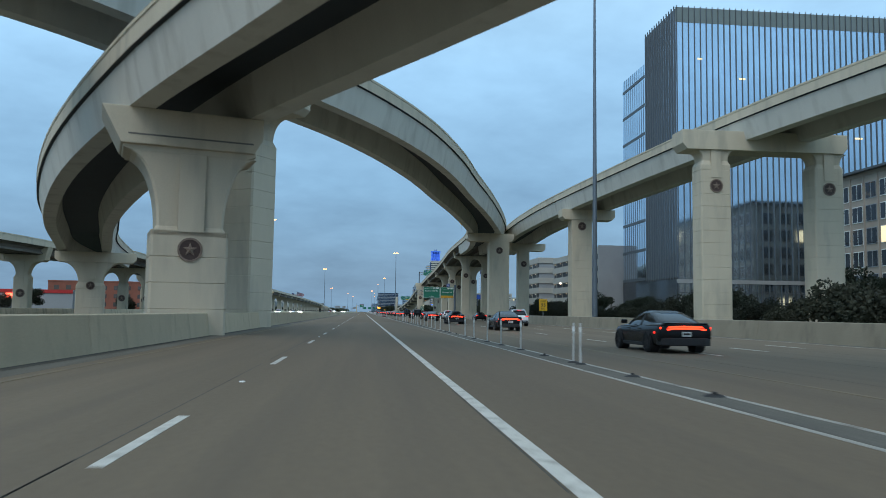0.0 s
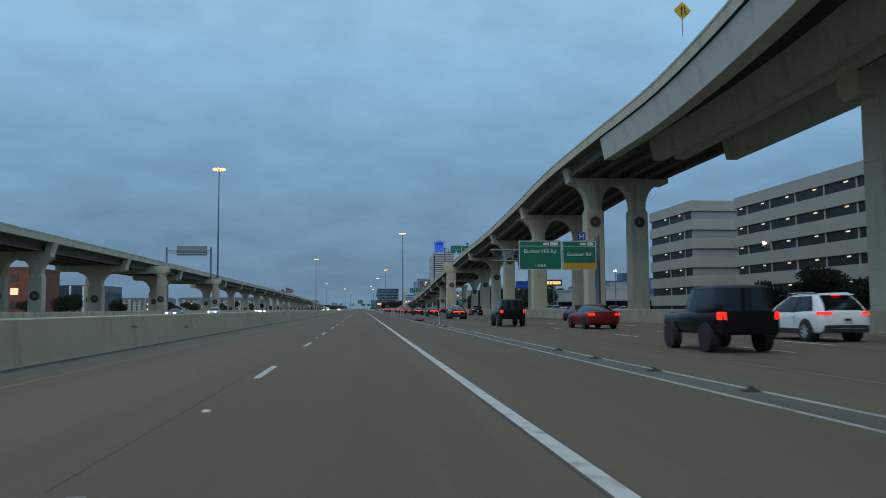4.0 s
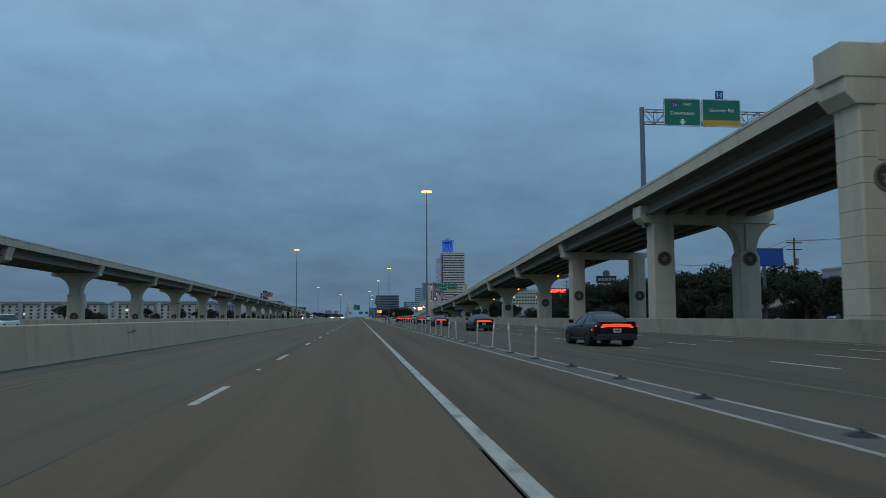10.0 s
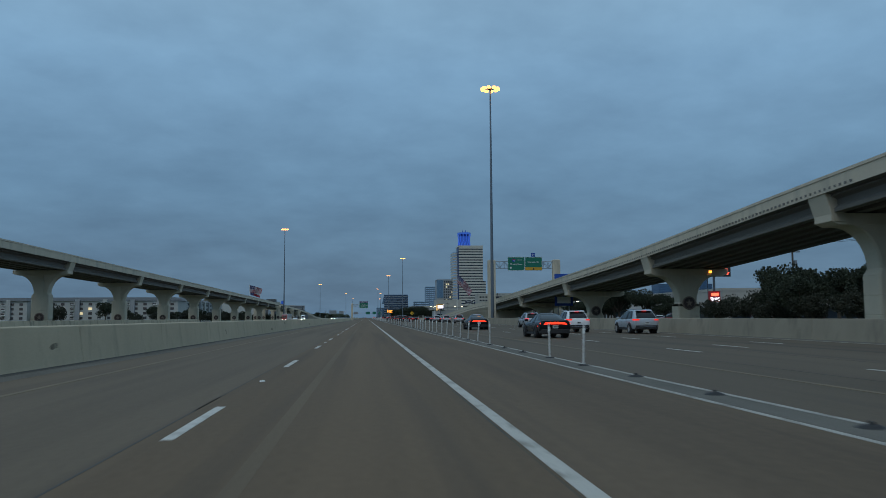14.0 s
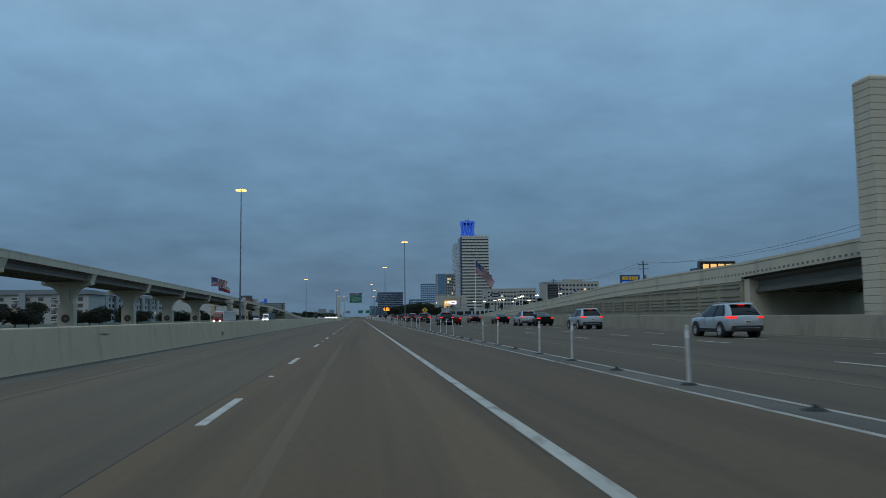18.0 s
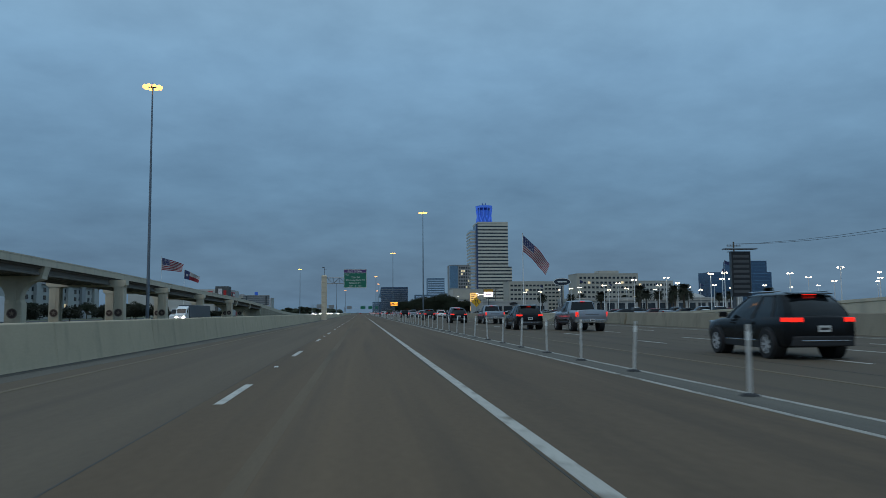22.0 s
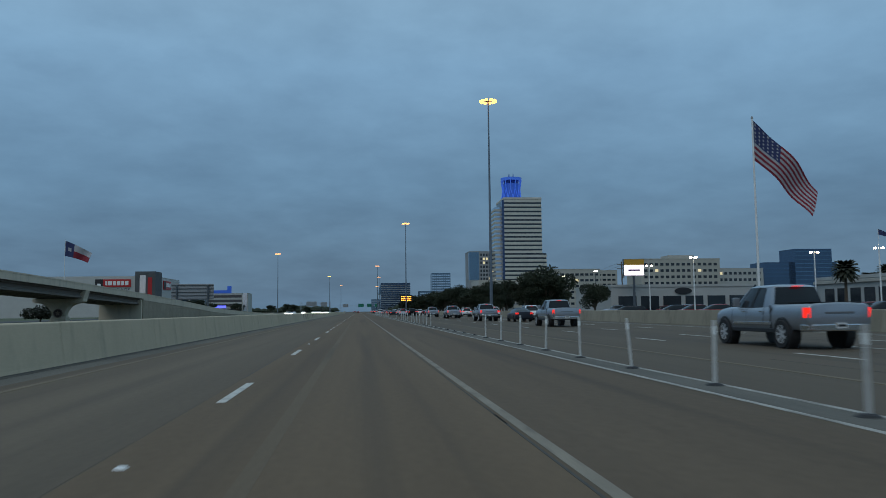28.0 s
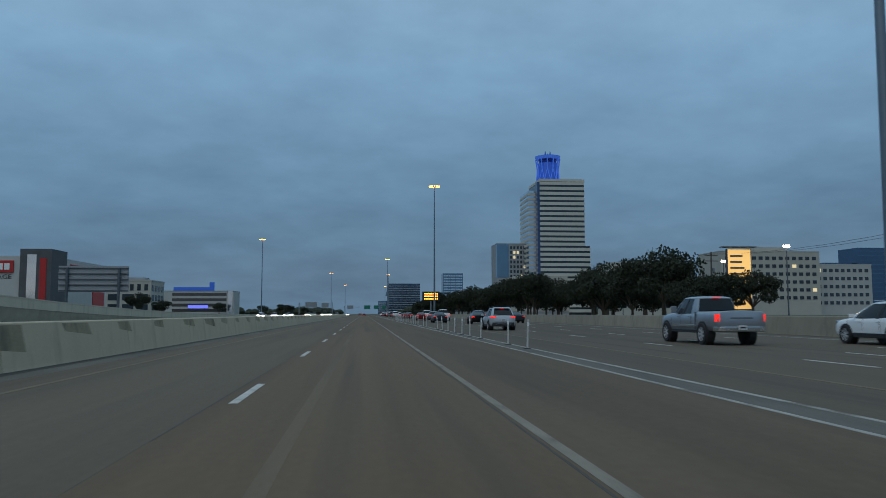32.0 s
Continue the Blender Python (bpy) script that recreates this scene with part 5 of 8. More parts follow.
def car_paint(name, colour, metal=0.3):
    return surface(name, colour, 0.32 if sum(colour) > 0.1 else 0.2, metal, 0.05, 0.7, 40.0, 0.02, dirt=tuple(c * 0.6 + (0.02 if sum(colour) > 0.1 else 0.004) for c in colour), dirt_amount=0.25, coat=0.8 if sum(colour) > 0.3 else 0.0, spec=0.5 if sum(colour) > 0.1 else 0.2)


P_BLACK = car_paint("black_car_paint", (0.015, 0.016, 0.018))
P_CHARCOAL = car_paint("charcoal_car_paint", (0.010, 0.011, 0.013), 0.0)
P_WHITE = car_paint("white_car_paint", (0.84, 0.85, 0.85), 0.0)
P_SILVER = car_paint("silver_car_paint", (0.30, 0.325, 0.36), 0.6)
P_PALE = car_paint("pale_silver_car_paint", (0.46, 0.49, 0.52), 0.35)
P_RED = car_paint("dark_red_car_paint", (0.22, 0.012, 0.014))
P_BLUE = car_paint("slate_blue_car_paint", (0.030, 0.040, 0.056))
P_GREY = car_paint("grey_car_paint", (0.16, 0.17, 0.18))


def body_ring(y, w, zb, zs, zt, tuck=0.86):
    """One slice across a car body: tucked sill, rounded flank with a crease, shoulder and crowned deck."""
    h = zs - zb
    half = [(0.80, zb), (0.93, zb + 0.03), (0.975, zb + 0.13), (0.995, zb + 0.30 * h + 0.04), (1.0, zb + 0.52 * h), (0.99, zb + 0.74 * h), (0.975, zb + 0.88 * h), (0.935, zs - 0.005), (tuck, zt - 0.012), (0.5, zt + 0.018), (0.0, zt + 0.03)]
    return [(-w * u, y, z) for u, z in half] + [(w * u, y, z) for u, z in reversed(half[:-1])]


def wheel(ob, x, y, r, w, rim_mat):
    side = 1 if x > 0 else -1
    wh = part("wheel", G().cyl((x - side * w, y, r), (x - side * 0.03, y, r), r * 0.62, r * 0.62, 16), TRIM, ob, "road wheel")
    ring = lambda xx, rr: [(xx, y + rr * math.cos(2 * math.pi * k / 22), r + rr * math.sin(2 * math.pi * k / 22)) for k in range(22)]
    part("tyre", G().loft([ring(x - side * w, r * 0.66), ring(x - side * w, r * 0.95), ring(x - side * (w - 0.04), r), ring(x - side * 0.04, r), ring(x, r * 0.95), ring(x, r * 0.66)], caps=False), TYRE, wh, "black tyre", smooth=True)
    g = G().cyl((x - side * 0.06, y, r), (x - side * 0.015, y, r), r * 0.17, r * 0.14, 10)
    for k in range(7):
        a = 2 * math.pi * k / 7
        c, s = math.cos(a), math.sin(a)
        g.loft([[(x - side * 0.05, y + 0.12 * r * c - 0.07 * r * s, r + 0.12 * r * s + 0.07 * r * c), (x - side * 0.05, y + 0.12 * r * c + 0.07 * r * s, r + 0.12 * r * s - 0.07 * r * c), (x - side * 0.02, y + 0.12 * r * c + 0.07 * r * s, r + 0.12 * r * s - 0.07 * r * c), (x - side * 0.02, y + 0.12 * r * c - 0.07 * r * s, r + 0.12 * r * s + 0.07 * r * c)],
                [(x - side * 0.05, y + 0.64 * r * c - 0.1 * r * s, r + 0.64 * r * s + 0.1 * r * c), (x - side * 0.05, y + 0.64 * r * c + 0.1 * r * s, r + 0.64 * r * s - 0.1 * r * c), (x - side * 0.015, y + 0.64 * r * c + 0.1 * r * s, r + 0.64 * r * s - 0.1 * r * c), (x - side * 0.015, y + 0.64 * r * c - 0.1 * r * s, r + 0.64 * r * s + 0.1 * r * c)]])
    g.loft([ring(x - side * 0.07, r * 0.60), ring(x - side * 0.012, r * 0.62), ring(x - side * 0.012, r * 0.67), ring(x - side * 0.07, r * 0.66)], caps=False)
    part("rim", g, rim_mat, wh, "spoked rim")


# half-lengths, wheels, body slices (y, half width, bottom, shoulder, deck) and cabin (rear foot, rear top, front top, front foot, belt, roof, belt half width, roof half width)
SHAPES = {
    "sedan": dict(length=5.04, half=0.95, wheel=0.355, rear=1.10, front=4.14, arch=0.055,
                  body=((0.0, 0.80, 0.42, 0.88, 0.97), (0.05, 0.89, 0.33, 0.94, 1.02), (0.18, 0.93, 0.27, 0.965, 1.035), (0.45, 0.945, 0.24, 0.965, 1.03), (1.1, 0.958, 0.23, 0.965, 1.01), (1.8, 0.945, 0.22, 0.94, 0.975), (2.6, 0.935, 0.22, 0.91, 0.95), (3.5, 0.94, 0.22, 0.90, 0.945), (4.14, 0.95, 0.23, 0.87, 0.92), (4.6, 0.92, 0.25, 0.81, 0.84), (4.9, 0.82, 0.28, 0.70, 0.73), (5.04, 0.66, 0.38, 0.60, 0.62)),
                  cabin=(0.34, 1.62, 2.72, 3.86, 0.95, 1.46, 0.845, 0.56), bulge=1.45, tail=(0.78, 0.93), style="loop", plate=0.66),
    "suv": dict(length=4.85, half=0.96, wheel=0.375, rear=1.00, front=3.86, arch=0.075,
                body=((0.0, 0.72, 0.50, 0.98, 1.02), (0.05, 0.84, 0.40, 1.03, 1.07), (0.16, 0.915, 0.33, 1.06, 1.10), (0.4, 0.95, 0.30, 1.075, 1.105), (1.0, 0.965, 0.29, 1.075, 1.10), (1.8, 0.95, 0.28, 1.05, 1.08), (2.8, 0.945, 0.28, 1.03, 1.065), (3.4, 0.95, 0.28, 1.01, 1.06), (3.86, 0.962, 0.29, 0.99, 1.04), (4.4, 0.93, 0.31, 0.93, 0.97), (4.72, 0.84, 0.34, 0.82, 0.86), (4.85, 0.70, 0.44, 0.68, 0.72)),
                cabin=(0.06, 0.66, 2.60, 3.86, 1.05, 1.71, 0.885, 0.68), bulge=1.7, tail=(0.95, 1.06), style="wrap", plate=0.78),
    "jeep": dict(length=4.3, half=0.90, wheel=0.42, rear=0.9, front=3.4, arch=0.08,
                 body=((0.0, 0.80, 0.56, 1.08, 1.12), (0.05, 0.84, 0.50, 1.10, 1.14), (2.7, 0.86, 0.48, 1.10, 1.14), (2.9, 0.84, 0.48, 1.08, 1.12), (3.9, 0.78, 0.52, 1.05, 1.09), (4.2, 0.74, 0.58, 1.00, 1.04), (4.3, 0.70, 0.62, 0.9, 0.92)),
                 cabin=(0.03, 0.10, 2.4, 2.75, 1.12, 1.86, 0.80, 0.71), bulge=1.0, tail=(0.90, 1.12), style="post", plate=0.72),
    "pickup": dict(length=5.95, half=1.02, wheel=0.43, rear=1.32, front=5.02, arch=0.09,
                   body=((0.0, 0.93, 0.64, 1.24, 1.30), (0.05, 0.985, 0.60, 1.27, 1.33), (0.3, 1.005, 0.56, 1.28, 1.34), (1.32, 1.025, 0.53, 1.28, 1.34), (1.98, 1.01, 0.48, 1.28, 1.34), (2.04, 1.0, 0.47, 1.24, 1.28), (3.6, 1.0, 0.47, 1.22, 1.27), (4.4, 1.01, 0.47, 1.21, 1.27), (5.02, 1.025, 0.49, 1.19, 1.25), (5.6, 0.99, 0.50, 1.12, 1.17), (5.88, 0.90, 0.53, 1.02, 1.05), (5.95, 0.80, 0.60, 0.9, 0.94)),
                   cabin=(2.02, 2.20, 3.82, 4.68, 1.25, 1.96, 0.92, 0.74), bulge=1.35, tail=(0.92, 1.22), style="post", plate=0.70),
    "van": dict(length=5.6, half=0.99, wheel=0.36, rear=1.0, front=4.7, arch=0.06,
                body=((0.0, 0.93, 0.45, 1.25, 1.30), (0.06, 0.97, 0.36, 1.28, 1.33), (3.8, 0.97, 0.32, 1.26, 1.30), (4.6, 0.96, 0.32, 1.16, 1.20), (5.3, 0.92, 0.36, 0.98, 1.0), (5.6, 0.80, 0.46, 0.82, 0.84)),
                cabin=(0.03, 0.14, 3.6, 4.55, 1.28, 2.3, 0.92, 0.82), bulge=1.2, tail=(0.95, 1.35), style="post", plate=0.75),
}


def cabin_outline(c, bulge, s, grow=0.0):
    """The cabin's plan at the share s of its height: bowed ends, rounded corners, sides that lean in."""
    y0, y1, y2, y3, zb, zr, wb, wt = c
    w = wb + (wt - wb) * s ** 1.2 + grow
    back, front = y0 + (y1 - y0) * s ** bulge - grow, y3 + (y2 - y3) * s ** 1.25 + grow
    z = zb - 0.03 + (zr - zb - 0.02) * s
    pts = [(u * w, back + 0.10 * u * u, z) for u in (-0.88, -0.5, 0.0, 0.5, 0.88)]
    side = [(f, k) for f, k in ((0.06, 0.965), (0.2, 0.995), (0.4, 1.0), (0.6, 1.0), (0.8, 0.985), (0.95, 0.945))]
    pts += [(w * k, back + 0.08 + (front - back - 0.20) * f, z) for f, k in side]
    pts += [(u * w, front - 0.16 * u * u, z) for u in (0.84, 0.45, 0.0, -0.45, -0.84)]
    pts += [(-w * k, back + 0.08 + (front - back - 0.20) * f, z) for f, k in reversed(side)]
    return pts


def cabin_strip(c, bulge, q0, q1, top=0.97):
    """A pillar: a strip of the cabin's skin between two stations round its outline."""
    g, rings = G(), []
    for s in (0.0, 0.25, 0.5, 0.75, top):
        out, inn = cabin_outline(c, bulge, s, 0.012), cabin_outline(c, bulge, s, -0.05)
        at = lambda ring, q: Vector(ring[int(q) % 22]).lerp(Vector(ring[(int(q) + 1) % 22]), q - int(q))
        qs = [q0] + [float(k) for k in range(int(q0) + 1, math.ceil(q1))] + [q1]
        rings.append([at(out, q) for q in qs] + [at(inn, q) for q in reversed(qs)])
    return g.loft(rings)


def vehicle(kind, paint, label, name="car", rim_mat=None, lit=True, group="", headlamps=False, simple=False):
    """Rear bumper at y = 0, nose towards +y, wheels on z = 0."""
    rim_mat = rim_mat or RIM
    sh = SHAPES[kind]
    L, W2, r, yr, yf, prof, cab, bulge = sh["length"], sh["half"], sh["wheel"], sh["rear"], sh["front"], sh["body"], sh["cabin"], sh["bulge"]
    ob = thing(name, (0, 0, 0), label, {"pickup": "pickup truck", "van": "van"}.get(kind, "car"), group)
    width_at = lambda y: float(np.interp(y, [p[0] for p in prof], [p[1] for p in prof]))
    z0, z1 = sh["tail"]
    lamp = TAILRED if lit else TAILDIM
    top = paint if kind != "jeep" else TRIM
    st = lerp_table(prof, 1 if simple or kind == "jeep" else 3)
    part("body", G().loft([body_ring(*s) for s in st]), paint, ob, "painted car body", smooth=True)
    part("cabin_glass", G().loft([cabin_outline(cab, bulge, s) for s in (0.0, 0.2, 0.4, 0.6, 0.8, 0.97)]), CARGLASS, ob, "dark tinted windows", smooth=True)
    edge = [cabin_outline(cab, bulge, s, g) for s, g in ((0.935, 0.013), (0.965, 0.010), (0.99, -0.012))]
    zr, cy = cab[5], (cab[1] + cab[2]) / 2
    for inset, rise in ((0.10, 0.022), (0.28, 0.045), (0.6, 0.058)):
        edge.append([(p[0] * (1 - inset), cy + (p[1] - cy) * (1 - inset), zr - 0.05 + rise) for p in edge[2]])
    part("roof", G().loft(edge), top, ob, "car roof", smooth=True)

    def corner_lamp(sx, w, y_end):
        a, b = width_at(0.06), width_at(y_end)
        plan = [(sx * (a - w), -0.012), (sx * (a - 0.03), 0.012), (sx * (a + 0.012), 0.06), (sx * (b + 0.014), y_end), (sx * (b - 0.05), y_end), (sx * (a - w), 0.12)]
        return bevelled(G().prism(plan, "z", z0, z1), 0.012)

    if simple:
        for sx in (-1, 1):
            for yy in (yr, yf):
                part("wheel", G().cyl((sx * (W2 - 0.24), yy, r), (sx * (W2 + 0.012), yy, r), r, r * 0.96, 16), TYRE, ob, "black wheel")
            if headlamps:
                part("headlight", bevelled(G().box(sx * 0.62 - 0.17, sx * 0.62 + 0.17, L - 0.28, L - 0.05, 0.62, 0.80), 0.03), HEADLAMP, ob, "lit headlight")
            part("tail_light", corner_lamp(sx, 0.16 if kind in ("pickup", "van", "jeep") else 0.3, 0.2), lamp, ob, "red tail light")
        return ob
    # pillars: rear corner posts, centre posts and slim windscreen posts
    back_post = (4.0, 6.0) if kind == "sedan" else ((3.9, 5.6) if kind == "suv" else (4.0, 5.9))
    for q0, q1 in (back_post, (7.35, 7.6), (9.75, 10.6)):
        for a, b in ((q0, q1), (26 - q1, 26 - q0)):
            part("pillar", cabin_strip(cab, bulge, a, b), TRIM if q0 == 7.35 else top, ob)
    if kind == "suv":
        for a, b in ((5.9, 6.15), (19.85, 20.1)):
            part("pillar", cabin_strip(cab, bulge, a, b), TRIM, ob)
    for sx in (-1, 1):
        part("side_mirror", bevelled(G().prism([(sx * 0.93, cab[3] - 0.62), (sx * 1.13, cab[3] - 0.60), (sx * 1.15, cab[3] - 0.52), (sx * 1.08, cab[3] - 0.42), (sx * 0.93, cab[3] - 0.46)], "z", cab[4] + 0.02, cab[4] + (0.32 if kind == "pickup" else 0.17)), 0.025), paint, ob, "door mirror")
        for yy in (yr, yf):
            # The body has no cut-outs: a black disc stands for wheel-well shade.
            part("wheel_arch", G().cyl((sx * (W2 - 0.3), yy, r + 0.02), (sx * (W2 + 0.004), yy, r + 0.02), r + sh["arch"], r + sh["arch"] - 0.02, 24), TRIM, ob, "dark disc for the shaded wheel well")
            wheel(ob, sx * (W2 + 0.06), yy, r, 0.26, rim_mat)
    # trim along the near flank
    sx, zs = -1, prof[4][2]
    part("sill", bevelled(G().box(-W2 - 0.005, -W2 + 0.06, yr + r + 0.08, yf - r - 0.08, zs - 0.02, zs + (0.16 if kind == "suv" else 0.10)), 0.02), TRIM, ob, "black sill")
    if kind in ("suv", "pickup"):
        zm = zs + (0.15 if kind == "suv" else 0.22)
        part("side_moulding", bevelled(G().box(-W2 - 0.018, -W2 + 0.02, yr + r + 0.2, yf - r - 0.2, zm, zm + (0.03 if kind == "suv" else 0.09)), 0.008), CHROME, ob, "chrome side moulding")
    mid = (yr + yf) / 2
    for yy in (mid - 0.62, mid + 0.52):
        part("door_handle", bevelled(G().box(-W2 - 0.018, -W2 + 0.02, yy - 0.1, yy + 0.1, cab[4] - 0.155, cab[4] - 0.12), 0.008), CHROME if kind == "pickup" else paint, ob)
    for yy in (mid - 0.72, mid + 0.36, mid + 1.35):
        row = [float(np.interp(yy, [p[0] for p in prof], [p[k] for p in prof])) for k in range(1, 5)]
        skin = lambda y, d: [(x - d, y, z) for x, _, z in body_ring(y, *row)[3:8]]
        part("door_gap", G().loft([skin(yy, 0.004) + skin(yy, -0.03)[::-1], skin(yy + 0.014, 0.004) + skin(yy + 0.014, -0.03)[::-1]]), TRIM, ob)
    part("headlight", bevelled(G().box(-0.79, -0.45, L - 0.28, L - 0.08, 0.62 if kind == "sedan" else 0.78, 0.74 if kind == "sedan" else 0.95), 0.03), HEADLAMP if headlamps else CHROME, ob, "headlight")
    if sh["style"] == "loop":
        # a continuous glowing loop across the tail, with a weak glow added inside
        wrap = lambda x: -0.028 + 0.09 * (abs(x) / 0.90) ** 5
        outer = [(-0.84, z1 - 0.035), (-0.86, (z0 + z1) / 2), (-0.83, z0 + 0.01), (-0.6, z0), (-0.42, z0 + 0.035), (0.42, z0 + 0.035), (0.6, z0), (0.83, z0 + 0.01), (0.86, (z0 + z1) / 2), (0.84, z1 - 0.035), (0.42, z1), (0.0, z1 + 0.012), (-0.42, z1)]
        inner = [(-0.75, z1 - 0.085), (-0.76, (z0 + z1) / 2), (-0.74, z0 + 0.06), (-0.6, z0 + 0.055), (-0.40, z0 + 0.088), (0.40, z0 + 0.088), (0.6, z0 + 0.055), (0.74, z0 + 0.06), (0.76, (z0 + z1) / 2), (0.75, z1 - 0.085), (0.42, z1 - 0.05), (0.0, z1 - 0.042), (-0.42, z1 - 0.05)]
        at = lambda pts, d: [(x * 1.05, wrap(x * 1.05) + d, z) for x, z in pts]
        part("tail_light", G().loft([at(outer, 0.06), at(outer, 0.0), at(inner, 0.0), at(inner, 0.06)], caps=False), TAILBAR if lit else TAILDIM, ob, "full-width glowing red tail light loop")
        part("tail_light_panel", G().loft([at(inner, 0.012), at(inner, 0.05)]), TAILGLOW if lit else TAILDIM, ob, "red panel inside the light loop, given a weak glow")
        part("side_marker", bevelled(G().box(-W2 - 0.004, -W2 + 0.02, 0.42, 0.56, 0.66, 0.73), 0.01), lamp, ob, "small red side marker")
        part("boot_lip", bevelled(G().prism([(0.03, 0.99), (-0.03, 1.03), (0.10, 1.055), (0.34, 1.04)], "x", -0.76, 0.76), 0.012), paint, ob, "upturned boot lip")
        for ex in (-0.58, 0.58):
            part("exhaust", G().cyl((ex, -0.05, 0.36), (ex, 0.15, 0.36), 0.055, n=12), CHROME, ob, "round exhaust tip")
    else:
        for sx in (-1, 1):
            part("tail_light", corner_lamp(sx, 0.30 if sh["style"] == "wrap" else 0.10, 0.34 if sh["style"] == "wrap" else 0.2), lamp, ob, "lit red tail light" if lit else "red tail light")
    if kind in ("suv", "pickup", "van"):
        part("high_brake_light", G().box(-0.16, 0.16, cab[1] - 0.12, cab[1] - 0.02, zr - 0.07, zr - 0.05), lamp, ob, "high brake light")
    wbump, zbump = prof[1][1], prof[1][2]
    hb = 0.26 if kind != "pickup" else 0.2
    part("rear_bumper", bevelled(G().prism([(-wbump - 0.05, 0.32), (-wbump * 0.97, 0.03), (-wbump * 0.7, -0.06), (wbump * 0.7, -0.06), (wbump * 0.97, 0.03), (wbump + 0.05, 0.32), (0.0, 0.34)], "z", zbump - 0.06, zbump + hb - 0.06), 0.03), CHROME if kind == "pickup" else TRIM, ob, "rear bumper")
    zp = sh["plate"]
    yp = -0.09 if kind == "pickup" else -0.035
    plate = part("number_plate", G().box(-0.16, 0.16, yp, 0.03, zp - 0.08, zp + 0.08), PLATE, ob, "pale number plate")
    part("plate_bar", G().box(-0.12, 0.12, yp - 0.006, yp + 0.01, zp - 0.03, zp + 0.03), TRIM, plate, "plain bar")
    if kind == "pickup":
        part("bed_floor", G().box(-0.8, 0.8, 0.12, 1.9, 1.372, 1.382), TRIM, ob, "dark load bed cover")
        part("tailgate_trim", bevelled(G().box(-0.45, 0.45, -0.012, 0.05, 1.04, 1.10), 0.01), P_GREY, ob, "grey tailgate strip")
        part("bed_gap", G().box(-1.012, -0.97, 2.0, 2.03, 0.6, 1.3), TRIM, ob, "gap between cab and bed")
    if kind == "jeep":
        part("spare_wheel", G().cyl((0.1, -0.22, 0.98), (0.1, 0.0, 0.98), 0.38, 0.40, 20), TYRE, ob, "spare wheel on the tailgate", smooth=True)
    if kind == "suv":
        part("rear_trim", bevelled(G().box(-0.62, 0.62, -0.075, 0.0, 0.47, 0.50), 0.01), CHROME, ob, "bright strip")
        part("roof_spoiler", bevelled(G().prism([(cab[1] - 0.20, zr - 0.06), (cab[1] + 0.1, zr - 0.03), (cab[1] + 0.1, zr + 0.01), (cab[1] - 0.18, zr - 0.035)], "x", -0.58, 0.58), 0.012), paint, ob, "roof spoiler")
        for sx in (-1, 1):
            part("roof_rail", G().cyl((sx * (cab[7] - 0.03), cab[1] + 0.2, zr + 0.03), (sx * (cab[7] - 0.03), cab[2] - 0.2, zr + 0.03), 0.02, n=6), CHROME, ob, "roof rail")
    return ob


def put(ob, x, y, turn=0.0):
    ob.matrix_basis = pose(x, y, 0, 0, 0, turn)
    return ob


TG = "vehicles in the main lanes"
black_sedan = put(vehicle("sedan", P_CHARCOAL, "charcoal muscle sedan with a full-width glowing red tail light", rim_mat=DARKRIM, group=TG), 9.3, 25.6)
white_suv = put(vehicle("suv", P_WHITE, "clean white sport utility car with lit red tail lights", group=TG), 14.6, 80.0)
jeep = put(vehicle("jeep", P_CHARCOAL, "boxy dark off-road car with a spare wheel on its tailgate", rim_mat=DARKRIM, group=TG, simple=True), 8.6, 146.0)
pickup = put(vehicle("pickup", P_SILVER, "silver crew-cab pickup truck with chrome bumper and moulding", "pickup_truck", group=TG), 12.0, 882.0)
dark_suv = put(vehicle("suv", P_BLACK, "black sport utility car with lit red tail lights", group=TG), 10.0, 731.5)
low_sedan = put(vehicle("sedan", P_BLACK, "low black sedan with a red tail light bar", group=TG, simple=True), 18.0, 745.5)
silver_suv = put(vehicle("suv", P_PALE, "pale silver sport utility car with lit tail lights", group=TG), 17.3, 620.5)
red_sedan = put(vehicle("sedan", P_RED, "dark red sedan with lit tail lights", group=TG, simple=True), 11.0, 662.0)
white_pickup = put(vehicle("pickup", P_WHITE, "white crew-cab pickup truck with chrome bumper", "pickup_truck", group=TG, simple=True), 11.8, 1116.0)
grey_suv = put(vehicle("suv", P_GREY, "grey sport utility car with lit red tail lights", group=TG, simple=True), 11.6, 1134.0)
blue_sedan = put(vehicle("sedan", P_BLUE, "slate-blue sedan with a red tail light bar", group=TG, simple=True), 15.2, 940.0)
white_van = put(vehicle("van", P_WHITE, "tall white panel van with lit tail lights", "van", group=TG, simple=True), 11.6, 1330.0)
